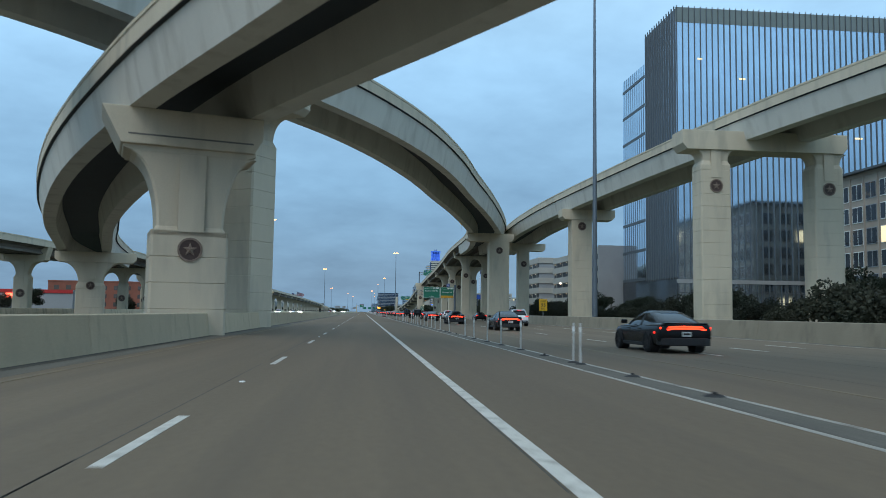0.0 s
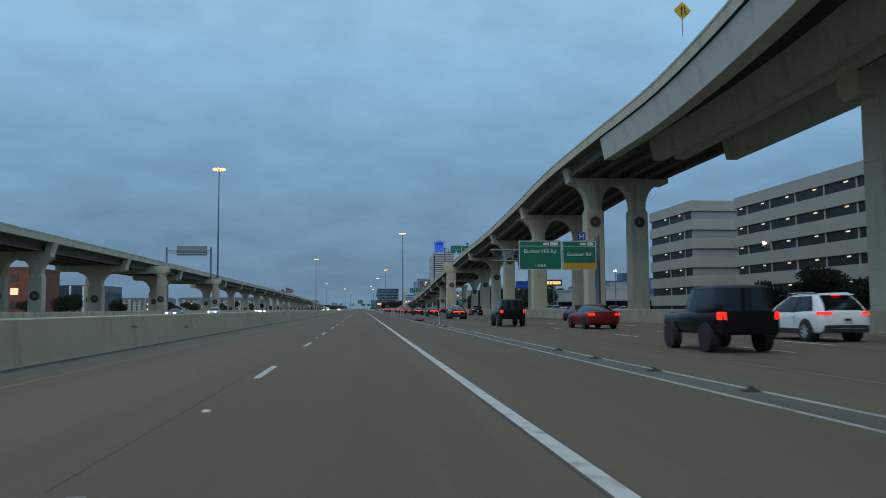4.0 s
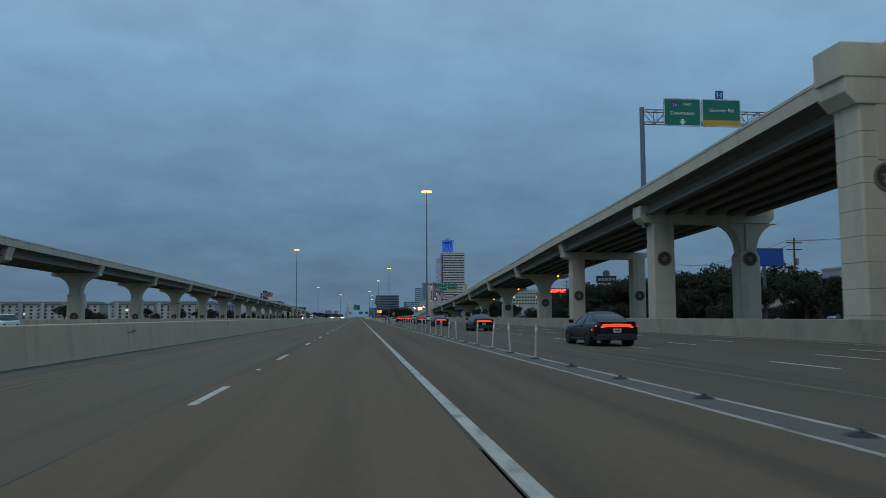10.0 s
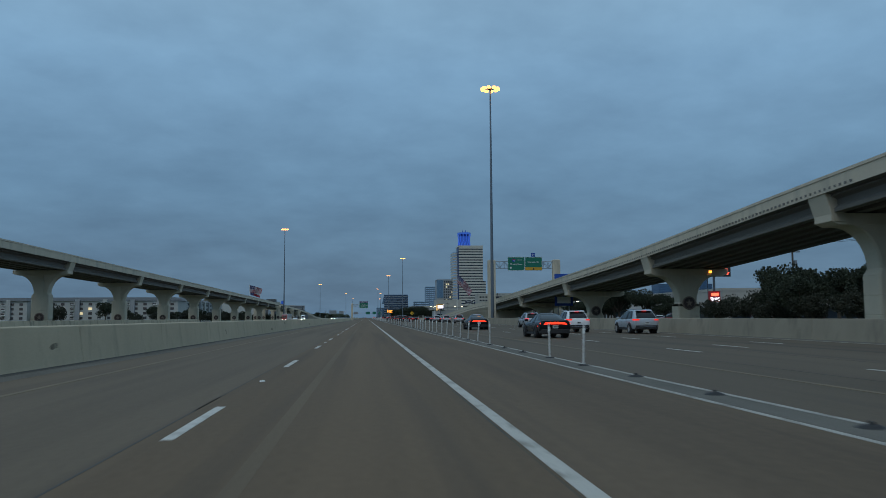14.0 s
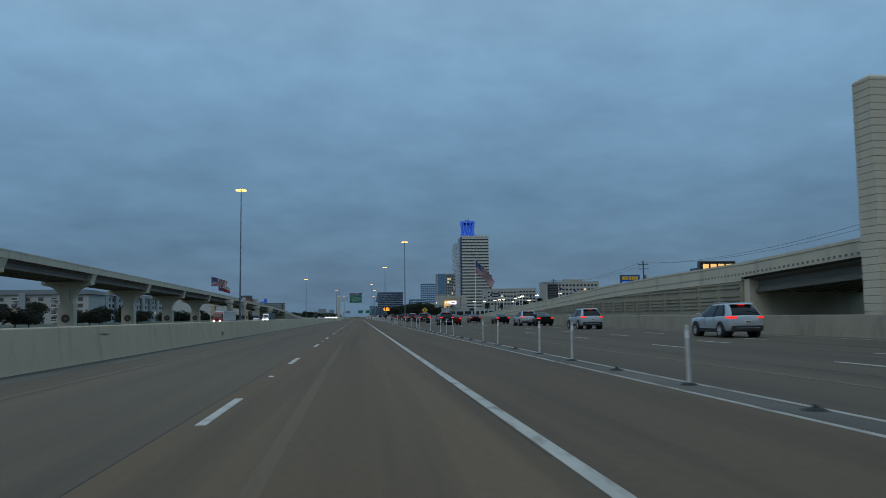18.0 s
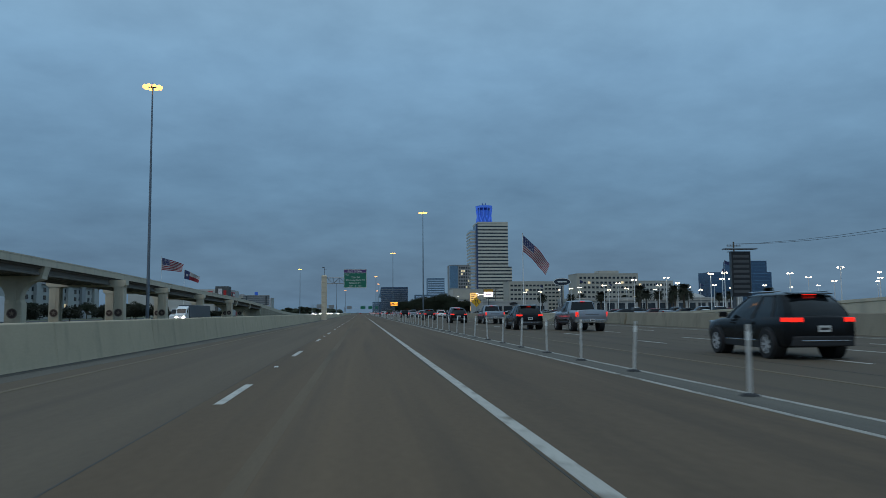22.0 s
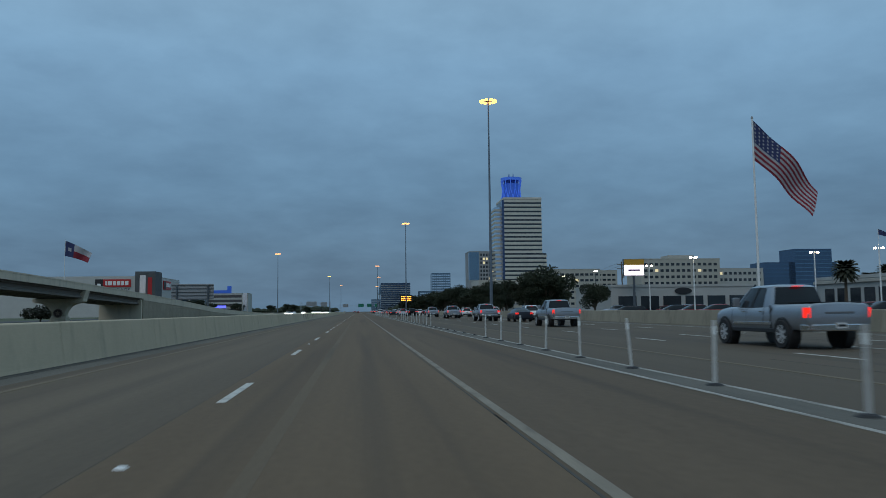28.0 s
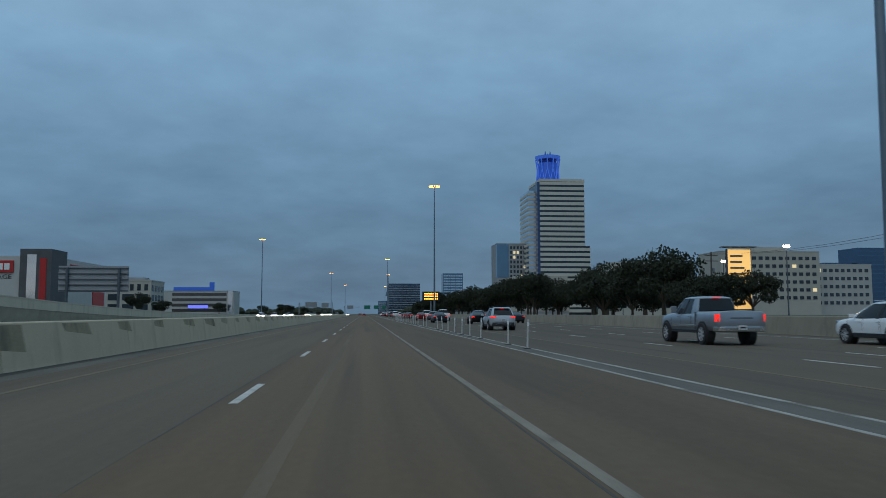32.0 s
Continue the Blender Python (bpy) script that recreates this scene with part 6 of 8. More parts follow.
PLACED = (
    (black_sedan, ((9.3, 57.3), (9.0, 88.0), (8.9, 118.0), (9.4, 215.5), (9.4, 247.0), (9.4, 279.0), (9.4, 310.8), (9.4, 343.5), (9.5, 379.0), (9.4, 413.5), (9.4, 446.0), (9.4, 482.0), (9.4, 513.0))),
    (white_suv, ((15.0, 151.6), (15.0, 266.0), (15.0, 497.2), (15.0, 840.3), (18.2, 949.5), (18.9, 979.0), (18.9, 1009.5))),
    (silver_suv, ((18.4, 491.5), (17.6, 526.0), (17.0, 567.5), (17.2, 594.5), (17.3, 644.5), (15.2, 965.8), (15.2, 997.0), (8.4, 1040.0))),
    (dark_suv, ((18.6, 262.7), (18.6, 287.0), (9.8, 660.5), (9.8, 696.5), (9.5, 767.0), (9.3, 803.0))),
    (low_sedan, ((19.0, 135.5), (18.6, 196.0), (18.6, 642.1), (18.6, 667.4), (18.6, 693.7), (11.8, 1075.0))),
    (pickup, ((12.6, 725.5), (12.2, 758.5), (12.0, 788.5), (12.9, 915.0), (12.8, 947.2), (12.8, 979.8), (12.7, 1011.8))),
    (jeep, ((8.4, 178.0), (8.4, 858.0), (12.0, 1062.0))),
    (blue_sedan, ((18.6, 322.0), (18.2, 1084.0), (8.4, 1088.0))),
    (grey_suv, ((11.6, 845.0), (15.2, 1098.0))),
    (red_sedan, ((12.2, 170.0), (8.5, 1124.0))),
)
for ob, spots in PLACED:
    for x, y in spots:
        copy_thing(ob, pose(x, y, 0))
rq = random.Random(11)
QG = "vehicles in the distant queue"
queue = [vehicle("sedan", P_BLACK, "distant black sedan with lit tail lights", group=QG, simple=True), vehicle("suv", P_WHITE, "distant white car with lit tail lights", group=QG, simple=True), vehicle("suv", P_GREY, "distant grey car with lit tail lights", group=QG, simple=True), vehicle("pickup", P_WHITE, "distant white pickup with lit tail lights", "pickup_truck", group=QG, simple=True), vehicle("sedan", P_RED, "distant dark red sedan with lit tail lights", group=QG, simple=True)]
for k in range(26):
    m = pose(rq.choice((8.4, 11.8, 15.2, 18.6)) + rq.uniform(-0.2, 0.2), 1100 + k * 17 + rq.uniform(-4, 4), 0)
    if k < 5:
        queue[k].matrix_basis = m
    else:
        copy_thing(queue[k % 5], m)
for x, y in ((-1.9, 1480), (-5.6, 1620), (-1.9, 1830), (-5.6, 2010)):
    copy_thing(queue[4 if x > -3 else 2], pose(x, y, 0))
# oncoming cars beyond the median
OG = "oncoming vehicles beyond the median"
on_a = put(vehicle("sedan", P_GREY, "oncoming grey sedan with lit headlights", lit=False, headlamps=True, group=OG, simple=True), -29.0, 352.0, 180)
on_b = put(vehicle("suv", P_WHITE, "oncoming white car with lit headlights", lit=False, headlamps=True, group=OG, simple=True), -33.0, 300.0, 180)
on_c = put(vehicle("van", P_WHITE, "oncoming white van with lit headlights", "van", lit=False, headlamps=True, group=OG, simple=True), -36.5, 835.0, 180)
for k, (x, y) in enumerate(((-32.5, 262), (-36.0, 395), (-33, 1230), (-36, 1290), (-25, 1340), (-29, 1380), (-33, 1420), (-36, 1470), (-25, 1500), (-29, 1540), (-33, 1580), (-14.5, 1350), (-18, 1450), (-14.5, 1600), (-29, 1640), (-25, 1690), (-33, 1730), (-36, 1250), (-29.5, 1270), (-33.2, 1320), (-36.3, 1365), (-29.3, 1425), (-33.3, 1475), (-36.2, 1530), (-29.2, 1590))):
    copy_thing((on_a, on_b)[k % 2], pose(x, y, 0, 0, 0, 180))
def lorry(x, y, cab_paint, box_paint, length, label):
    ob = thing("box_truck", (x, y, 0), label, "truck", "lorries beyond the median")
    part("trailer", bevelled(G().box(-1.25, 1.25, 1.2, 1.2 + length, 1.0, 3.75), 0.05), box_paint, ob, "tall box trailer")
    part("trailer_rail", G().box(-1.27, 1.27, 1.3, 1.1 + length, 0.9, 1.02), DARKSTEEL, ob, "dark lower rail")
    part("cab", bevelled(G().prism([(-3.0, 0.6), (-3.0, 1.6), (-1.9, 1.9), (-1.2, 2.9), (0.6, 3.5), (0.8, 0.6)], "x", -1.15, 1.15), 0.12), cab_paint, ob, "painted sleeper cab")
    part("windscreen", G().prism([(-1.96, 1.98), (-1.33, 2.88), (-1.22, 2.80), (-1.85, 1.88)], "x", -0.95, 0.95), CARGLASS, ob, "dark windscreen")
    part("side_window", G().box(1.14, 1.165, -1.2, -0.3, 1.9, 2.6).box(-1.165, -1.14, -1.2, -0.3, 1.9, 2.6), CARGLASS, ob, "dark side window")
    for sx in (-0.8, 0.8):
        part("headlight", bevelled(G().box(sx - 0.18, sx + 0.18, -3.06, -2.9, 0.9, 1.1), 0.03), HEADLAMP, ob, "lit headlight")
    for yy in (-2.1, length - 0.4, length - 1.6):
        for sx in (-1, 1):
            wheel(ob, sx * 1.15, yy, 0.48, 0.3, RIM)
    ob.scale = (0.74, 0.74, 0.74)
    return ob


lorry(-31.0, 727.0, P_RED, P_WHITE, 22.0, "red cab lorry pulling a long white box trailer")
lorry(-31.0, 812.0, P_WHITE, DARKSTEEL, 24.0, "white cab lorry pulling a dark grey trailer")

# ---- buildings ----
def windows_grid(ob, wall, axis, at, a0, a1, z0, z1, cols, rows, fill=(0.6, 0.55), glass=None, name="window", depth=0.12, lit=0.0, out=1, joined=False, seed=1):
    """Recessed-looking windows: a frame and a pane set on the wall plane. axis: the plane's normal, x or y; out: +1 or -1."""
    rw = random.Random(seed)
    da, dz = (a1 - a0) / cols, (z1 - z0) / rows
    pane_m = (glass or GLASSDARK)
    allp, alll = G(), G()
    for i in range(cols):
        for j in range(rows):
            ca, cz = a0 + (i + 0.5) * da, z0 + (j + 0.5) * dz
            hw, hh = da * fill[0] / 2, dz * fill[1] / 2
            lo, hi = (at - 0.05, at + depth) if out > 0 else (at - depth, at + 0.05)
            g = G()
            if axis == "y":
                g.box(ca - hw, ca + hw, lo, hi, cz - hh, cz + hh)
            else:
                g.box(lo, hi, ca - hw, ca + hw, cz - hh, cz + hh)
            is_lit = rw.random() < lit
            if joined:
                (alll if is_lit else allp).add(g)
            else:
                part(name, g, ROOMLIGHT if is_lit else pane_m, wall)
    if joined:
        if allp.v:
            part(name, allp, pane_m, wall, "rows of dark windows", kind="stuff")
        if alll.v:
            part("lit_" + name, alll, ROOMLIGHT, wall, "lit windows", kind="stuff")


def block(name, x0, x1, y0, y1, h, material, label, category="building", group="", parapet=0.5, z0=-0.1):
    ob = thing(name, ((x0 + x1) / 2, (y0 + y1) / 2, 0), label, category, group)
    cx0, cy0 = (x0 + x1) / 2, (y0 + y1) / 2
    hx, hy = (x1 - x0) / 2, (y1 - y0) / 2
    wall = part("wall", G().box(-hx, hx, -hy, hy, z0, h), material, ob, "outer walls")
    if parapet:
        part("roof_parapet", G().box(-hx - 0.15, hx + 0.15, -hy - 0.15, -hy + 0.3, h - 0.02, h + parapet).box(-hx - 0.15, -hx + 0.3, -hy + 0.3, hy + 0.15, h - 0.02, h + parapet).box(hx - 0.3, hx + 0.15, -hy + 0.3, hy + 0.15, h - 0.02, h + parapet), material, ob, "roof parapet")
    return ob, wall, hx, hy


# glass office tower beside the interchange
ob, wall, hx, hy = block("glass_tower", 63.5, 150, 157, 175.6, 67, GLASSBLUE, "tall blue glass office tower with close vertical fins", parapet=0)
FIN = surface("bronze_grey_fin_metal", (0.13, 0.15, 0.165), 0.5, 0.3, vary=0.1, scale=0.3, bump=0.03)
fin = G().box(-0.045, 0.045, -0.26, 0.0, 1.0, 67.6).mesh("vertical_fin", FIN)
for k in range(66):
    part("vertical_fin", fin, None, ob).location = (-hx + 0.2 + k * 1.32, -hy, 0)
fin2 = G().box(-0.26, 0.0, -0.045, 0.045, 9.0, 67.6).mesh("vertical_fin", FIN)
for k in range(13):
    part("vertical_fin", fin2, None, ob).location = (-hx, -hy + 0.6 + k * 1.42, 0)
part("upper_screen", G().box(-hx - 0.06, hx, -hy - 0.06, -hy + 0.02, 64.0, 67.3), surface("pale_tinted_screen", (0.22, 0.24, 0.22), 0.3, 0.3, vary=0.1, scale=0.2), ob, "pale roof screen behind the fins")
for k in range(12):
    xx = -hx + random.choice((3.5, 4.8, 8, 14, 22, 31, 40, 50))
    part("lit_ceiling", G().box(xx, xx + random.uniform(0.8, 1.8), -hy - 0.09, -hy - 0.06, 12 + 4 * k, 12.35 + 4 * k), ROOMLIGHT, ob, "lit office ceiling lamps")
# Flat dark panel stands in for a shaded recess and dulls the sky reflection.
part("dark_base", G().box(-hx - 0.1, -hx + 0.02, -hy, hy, 0, 9.4), GLASSDARK, ob, "dark panel put in for the recessed base")
lob = part("lobby_frame", G().box(-hx - 0.3, hx, -hy - 0.3, -hy - 0.05, 8.2, 9.0), GREYWALL, ob, "lobby canopy")
for k in range(22):
    part("lobby_mullion", G().box(-hx + k * 2.6, -hx + 0.25 + k * 2.6, -hy - 0.2, -hy, 0, 8.3), DARKSTEEL, lob)
for k in range(3):
    part("lobby_rail", G().box(-hx, hx, -hy - 0.16, -hy, 2.2 + 2 * k, 2.35 + 2 * k), DARKSTEEL, lob)
ob, wall, hx, hy = block("glass_annex", 64.8, 120, 175.8, 195, 62, GLASSBLUE, "lower blue glass annex with broad dark floor bands", parapet=0)
for k in range(8):
    part("floor_band", G().box(-hx - 0.08, -hx + 0.02, -hy, hy, 9.6 + k * 7.0, 10.3 + k * 7.0), DARKSTEEL, ob, "dark floor band")
# Recess shade of the annex, again as a flat dark panel.
part("dark_base", G().box(-hx - 0.1, -hx + 0.02, -hy, hy, 0, 9.6), GLASSDARK, ob, "dark panel put in for the recessed base")
for k in range(12):
    part("glass_mullion", G().box(-hx - 0.05, -hx + 0.02, -hy + 1.2 + k * 1.5, -hy + 1.28 + k * 1.5, 9.6, 62), DARKSTEEL, ob)

# brick and panel mid-rise
# Extended unseen to x 200 and y 64 to darken the tower's reflections.
ob, wall, hx, hy = block("apartment_block", 87.6, 200, 64, 143, 27.0, TANWALL, "brown panelled mid-rise with white-framed windows", parapet=0.6)
part("roof_canopy", G().box(-hx - 1.2, hx, -hy - 1.2, hy + 1.2, 27.6, 28.0), DARKSTEEL, ob, "thin dark roof canopy")
for j in range(9):
    for k in range(6):
        yy, zz = hy - 2.2 - j * 3.9, 2.2 + k * 4.1
        win = part("window", G().box(-hx - 0.10, -hx + 0.02, yy - 1.45, yy + 1.45, zz, zz + 3.0), WHITE if j % 3 else GREYWALL, wall, "pale window frame")
        for m in (-0.72, 0.72):
            part("pane", G().box(-hx - 0.14, -hx - 0.09, yy + m - 0.62, yy + m + 0.62, zz + 0.15, zz + 2.85), GLASSDARK if (j * 5 + k * 3) % 29 else ROOMLIGHT, win)
windows_grid(ob, wall, "x", -hx, -hy + 1, hy - 38, 2.5, 26.0, 9, 6, (0.6, 0.65), lit=0.1, out=-1, seed=4, joined=True)
windows_grid(ob, wall, "y", hy, -hx + 1, hx - 1, 2.5, 26.0, 26, 6, (0.6, 0.65), lit=0.08, out=1, seed=5, joined=True)
for k in range(10):
    part("pilaster", G().box(-hx - 0.22, -hx, hy - 0.35 - k * 3.9, hy - 0.05 - k * 3.9, 0, 27.0), TANWALL, ob)

# open parking garages
def garage(x0, x1, y0, y1, h, levels, label):
    ob, wall, hx, hy = block("parking_garage", x0, x1, y0, y1, h - 0.6, GREYWALL, label, parapet=0)
    step = h / levels
    for k in range(levels):
        z = k * step
        part("deck_band", bevelled(G().box(-hx - 0.35, hx + 0.2, -hy - 0.25, hy + 0.25, z + step * 0.44, z + step), 0.05), CREAM, ob, "pale precast deck front")
        # The wall is solid; shade in each open level is a black strip.
        part("open_level", G().box(-hx - 0.05, -hx + 0.02, -hy + 0.4, hy - 0.4, z + 0.12, z + step * 0.44), BLACK, ob, "black strip for the shaded open level")
        for j in range(int((y1 - y0) / 7)):
            part("level_column", G().box(-hx - 0.2, -hx, -hy + 3 + j * 7, -hy + 3.25 + j * 7, z, z + step * 0.5), CREAM, ob)
            if k:
                part("level_lamp", G().box(-hx - 0.12, -hx - 0.06, -hy + 5 + j * 7, -hy + 5.8 + j * 7, z + step * 0.33, z + step * 0.39), ROOMLIGHT, ob, "small lit ceiling lamp")
    return ob


gar = garage(60, 92, 200, 249, 19.2, 6, "pale precast parking garage with dark open levels and small lamps")
part("stair_tower", G().box(-16.4, 16.2, -24.9, -24.3, 0, 19.6), GREYWALL, gar, "plain grey end wall")
garage(58, 90, 262, 282, 20.6, 6, "parking garage with sloping pale decks behind trees")

# low shops behind the ramp
def shop(x0, x1, y0, y1, h, material, label, band=None, sign=None):
    ob, wall, hx, hy = block("shop", x0, x1, y0, y1, h, material, label, "shop", "low shops along the frontage road", 0.6)
    part("shop_window", G().box(-hx - 0.06, -hx + 0.02, -hy + 2, hy - 2, 0.5, min(3.2, h * 0.5)), GLASSDARK, ob, "long shop window")
    part("shop_window", G().box(-hx + 2, hx - 2, -hy - 0.06, -hy + 0.02, 0.5, min(3.2, h * 0.5)), GLASSDARK, ob, "long shop window")
    part("canopy", G().box(-hx - 1.6, -hx, -hy + 1, hy - 1, min(3.3, h * 0.55), min(3.3, h * 0.55) + 0.35).box(-hx + 1, hx - 1, -hy - 1.6, -hy, min(3.3, h * 0.55), min(3.3, h * 0.55) + 0.35), GREYWALL, ob, "flat canopy")
    if band:
        part("fascia", bevelled(G().box(-hx - 0.5, -hx + 0.1, -hy + 4, hy - 4, h - 3.4, h + 1.2).box(-hx + 3, hx - 3, -hy - 0.5, -hy + 0.1, h - 3.4, h + 1.2), 0.05), band, ob, "coloured fascia")
    for k in range(4):
        part("roof_unit", bevelled(G().box(-hx * 0.6 + k * hx * 0.35, -hx * 0.6 + k * hx * 0.35 + 2.2, -1.2, 1.2, h, h + 1.4), 0.08), STEEL, ob, "rooftop air unit")
    return ob


shop(82, 120, 318, 352, 8.5, CREAM, "pale big-box shop with a deep blue fascia", SIGNBLUE)
shop(70, 115, 362, 410, 7.0, STUCCO, "long white low shop with flat canopy")
shop(92, 140, 425, 470, 7.5, GREYWALL, "grey low shop with dark windows", SIGNBLUE)
shop(88, 130, 500, 560, 6.0, TANWALL, "tan low restaurant behind dark trees")
shop(80, 130, 610, 660, 7.0, CREAM, "cream low shop beyond the ramp")
shop(78, 128, 690, 740, 6.0, STUCCO, "white low dealer building")
for (x0, x1, y0, y1, h) in ((120, 190, 560, 580, 13), (110, 180, 470, 490, 12)):
    ob, wall, hx, hy = block("apartment_block", x0, x1, y0, y1, h, GREYWALL, "grey mid-rise apartments behind the shops", group="mid-rise apartments behind the shops")
    windows_grid(ob, wall, "y", -hy, -hx + 1, hx - 1, 1.5, h - 1, 16, 4, (0.45, 0.55), lit=0.06, out=-1, joined=True, seed=7)

# white car dealer
ob, wall, hx, hy = block("car_dealer", 78, 140, 958, 990, 5.7, STUCCO, "long white car dealer showroom with arched windows", "shop")
windows_grid(ob, wall, "y", -hy, -hx + 2, hx - 2, 0.4, 4.6, 15, 1, (0.72, 0.8), lit=0.0, out=-1, name="showroom_window", seed=3)
windows_grid(ob, wall, "x", -hx, -hy + 2, hy - 2, 0.4, 4.6, 8, 1, (0.72, 0.8), lit=0.0, out=-1, name="showroom_window", seed=3)
part("cornice", bevelled(G().box(-hx - 0.4, hx + 0.4, -hy - 0.4, hy + 0.4, 5.0, 5.5), 0.08), CREAM, ob, "pale cornice")
dome = part("roof_dome", G().loft([[((6 - 0.0) * math.cos(a) * c + 18, 6 * math.sin(a) * c, 5.65 + 2.4 * s) for a in [2 * math.pi * k / 16 for k in range(16)]] for c, s in ((1, 0), (0.92, 0.4), (0.7, 0.72), (0.38, 0.93), (0.05, 1.0))]), STUCCO, ob, "shallow white dome", smooth=True)
ob, wall, hx, hy = block("car_dealer", 49.5, 80, 1016, 1042, 5.6, STUCCO, "white car dealer with a dark oval sign band", "shop")
windows_grid(ob, wall, "y", -hy, -hx + 1, hx - 1, 0.4, 4.0, 6, 1, (0.8, 0.85), lit=0.0, out=-1, name="showroom_window", seed=5)
part("oval_sign", G().cyl((0, -hy - 0.2, 4.7), (0, -hy + 0.05, 4.7), 0.7, 0.7, 20).moved(Matrix.Diagonal((2.6, 1, 1, 1))), BLACK, ob, "dark round sign")

# hospital and blue glass offices
ob, wall, hx, hy = block("hospital", 210, 272, 1430, 1462, 38, CREAM, "white hospital block with rows of dark square windows", group="hospital blocks")
windows_grid(ob, wall, "y", -hy, -hx + 1.5, hx - 1.5, 8, 36.5, 14, 6, (0.6, 0.42), out=-1, lit=0.02, seed=8, joined=True)
part("roof_house", G().box(-6, 14, -8, 8, 38, 41.5), CREAM, ob, "roof plant house")
ob, wall, hx, hy = block("hospital", 274, 312, 1440, 1470, 31, STUCCO, "white hospital wing with rows of dark square windows", group="hospital blocks")
windows_grid(ob, wall, "y", -hy, -hx + 1.5, hx - 1.5, 5, 30, 9, 5, (0.6, 0.42), out=-1, lit=0.02, seed=9, joined=True)
for x0, x1, y0, h in ((556, 662, 1886, 62), (596, 650, 1878, 80)):
    ob, wall, hx, hy = block("glass_office", x0, x1, y0, y0 + 40, h, GLASSNAVY, "blue glass office block", group="blue glass offices")
    for k in range(int(h / 5.5)):
        part("floor_band", G().box(-hx, hx, -hy - 0.3, -hy, 4.5 + k * 5.5, 5.3 + k * 5.5), GLASSTEAL, ob)
for x0, x1, y0, y1, h in ((140, 175, 1420, 1450, 30), (176, 215, 1500, 1530, 33)):
    ob, wall, hx, hy = block("clinic", x0, x1, y0, y1, h, CREAM, "pale mid-rise clinic with banded windows", group="pale clinics")
    windows_grid(ob, wall, "y", -hy, -hx + 1, hx - 1, 3, h - 1.5, 9, max(2, int(h / 4.5)), (0.7, 0.4), out=-1, lit=0.03, joined=True, seed=10)

# hospital tower with its lit blue crown
GLASSFIN = pane("deep_blue_glass", (0.03, 0.065, 0.16), 0.15, 0.3)
tow = thing("office_tower", (152, 1600, 0), "tall cream banded office tower with a lit blue crown", "office tower")
part("shaft", G().box(-17.5, 18.0, -20, 20, -0.1, 106), GLASSDARK, tow, "dark glazed shaft")
part("side_wing", G().box(-25.5, -17.6, -14, 18, -0.1, 98), GLASSBLUE, tow, "blue glass side wing")
part("side_fin", G().box(-19.6, -17.4, -20.4, -14.2, -0.1, 104), GLASSFIN, tow, "blue lit corner fin")
part("shoulder", G().box(18.05, 22.3, -19, 20, -0.1, 54), GLASSDARK, tow, "dark glazed shoulder block")
for k in range(26):
    z = 2 + k * 4.0
    part("floor_band", G().box(-17.7, 18.2, -20.5, -19.6, z, z + 2.35), TOWERBAND, tow, "cream precast band")
    if z < 52:
        part("floor_band", G().box(18.2, 22.6, -19.5, -18.6, z, z + 2.35), TOWERBAND, tow, "cream precast band")
    if z < 96:
        part("floor_band", G().box(-25.8, -25.4, -14, 18, z, z + 2.0).box(-25.8, -19.7, -14.4, -13.9, z, z + 2.0), TOWERBAND, tow)
part("roof_edge", G().box(-17.8, 18.3, -20.6, 20, 104.6, 106.6), TOWERBAND, tow, "cream roof edge")
crown = part("crown", G().cyl((-8, -8, 106.5), (-8, -8, 121), 8.6, 7.6, 20), CROWNBLUE, tow, "blue lit crown drum")
part("crown_rim", G().cyl((-8, -8, 124.2), (-8, -8, 126.6), 9.6, 10.2, 24), CROWNRIB, crown, "flared crown rim")
part("crown_neck", G().cyl((-8, -8, 121), (-8, -8, 124.3), 6.8, 7.2, 20), SIGNBLUE, crown, "darker crown neck")
for k in range(12):
    a = 2 * math.pi * k / 12
    c, s = math.cos(a), math.sin(a)
    c2, s2 = math.cos(a + 0.26), math.sin(a + 0.26)
    part("crown_rib", G().cyl((-8 + 9.4 * c, -8 + 9.4 * s, 106.6), (-8 + 8.4 * c2, -8 + 8.4 * s2, 116), 0.35, n=5).cyl((-8 + 9.4 * math.cos(a + 0.52), -8 + 9.4 * math.sin(a + 0.52), 106.6), (-8 + 8.4 * c2, -8 + 8.4 * s2, 116), 0.35, n=5).cyl((-8 + 8.4 * c2, -8 + 8.4 * s2, 116), (-8 + 9.6 * c2, -8 + 9.6 * s2, 124.5), 0.5, n=5), CROWNRIB, crown, "slanting blue rib")
for k, (dx, hh) in enumerate(((-2, 5), (2, 5), (0, 3.2), (5, 2.4))):
    part("crown_spike", G().prism([(-8 + dx - 0.8, 126), (-8 + dx + 0.8, 126), (-8 + dx + 0.2, 126 + hh), (-8 + dx - 0.2, 126 + hh)], "y", -8.4, -7.6), SIGNBLUE, crown, "pointed blue spike")

ob, wall, hx, hy = block("apartment_tower", 104, 131, 1602, 1630, 57, GREYWALL, "grey apartment tower with pale window grid")
windows_grid(ob, wall, "y", -hy, -hx + 10, hx - 0.5, 6, 56, 6, 13, (0.6, 0.6), out=-1, lit=0.08, seed=12, joined=True)
part("glass_corner", G().box(-hx - 0.1, -hx + 9.5, -hy - 0.1, -hy + 6, 30, 56.6), GLASSTEAL, ob, "dark glass corner")
ob, wall, hx, hy = block("parking_garage", 57, 122, 1450, 1490, 15.5, GREYWALL, "long stepped pale garage beneath the tower", parapet=0)
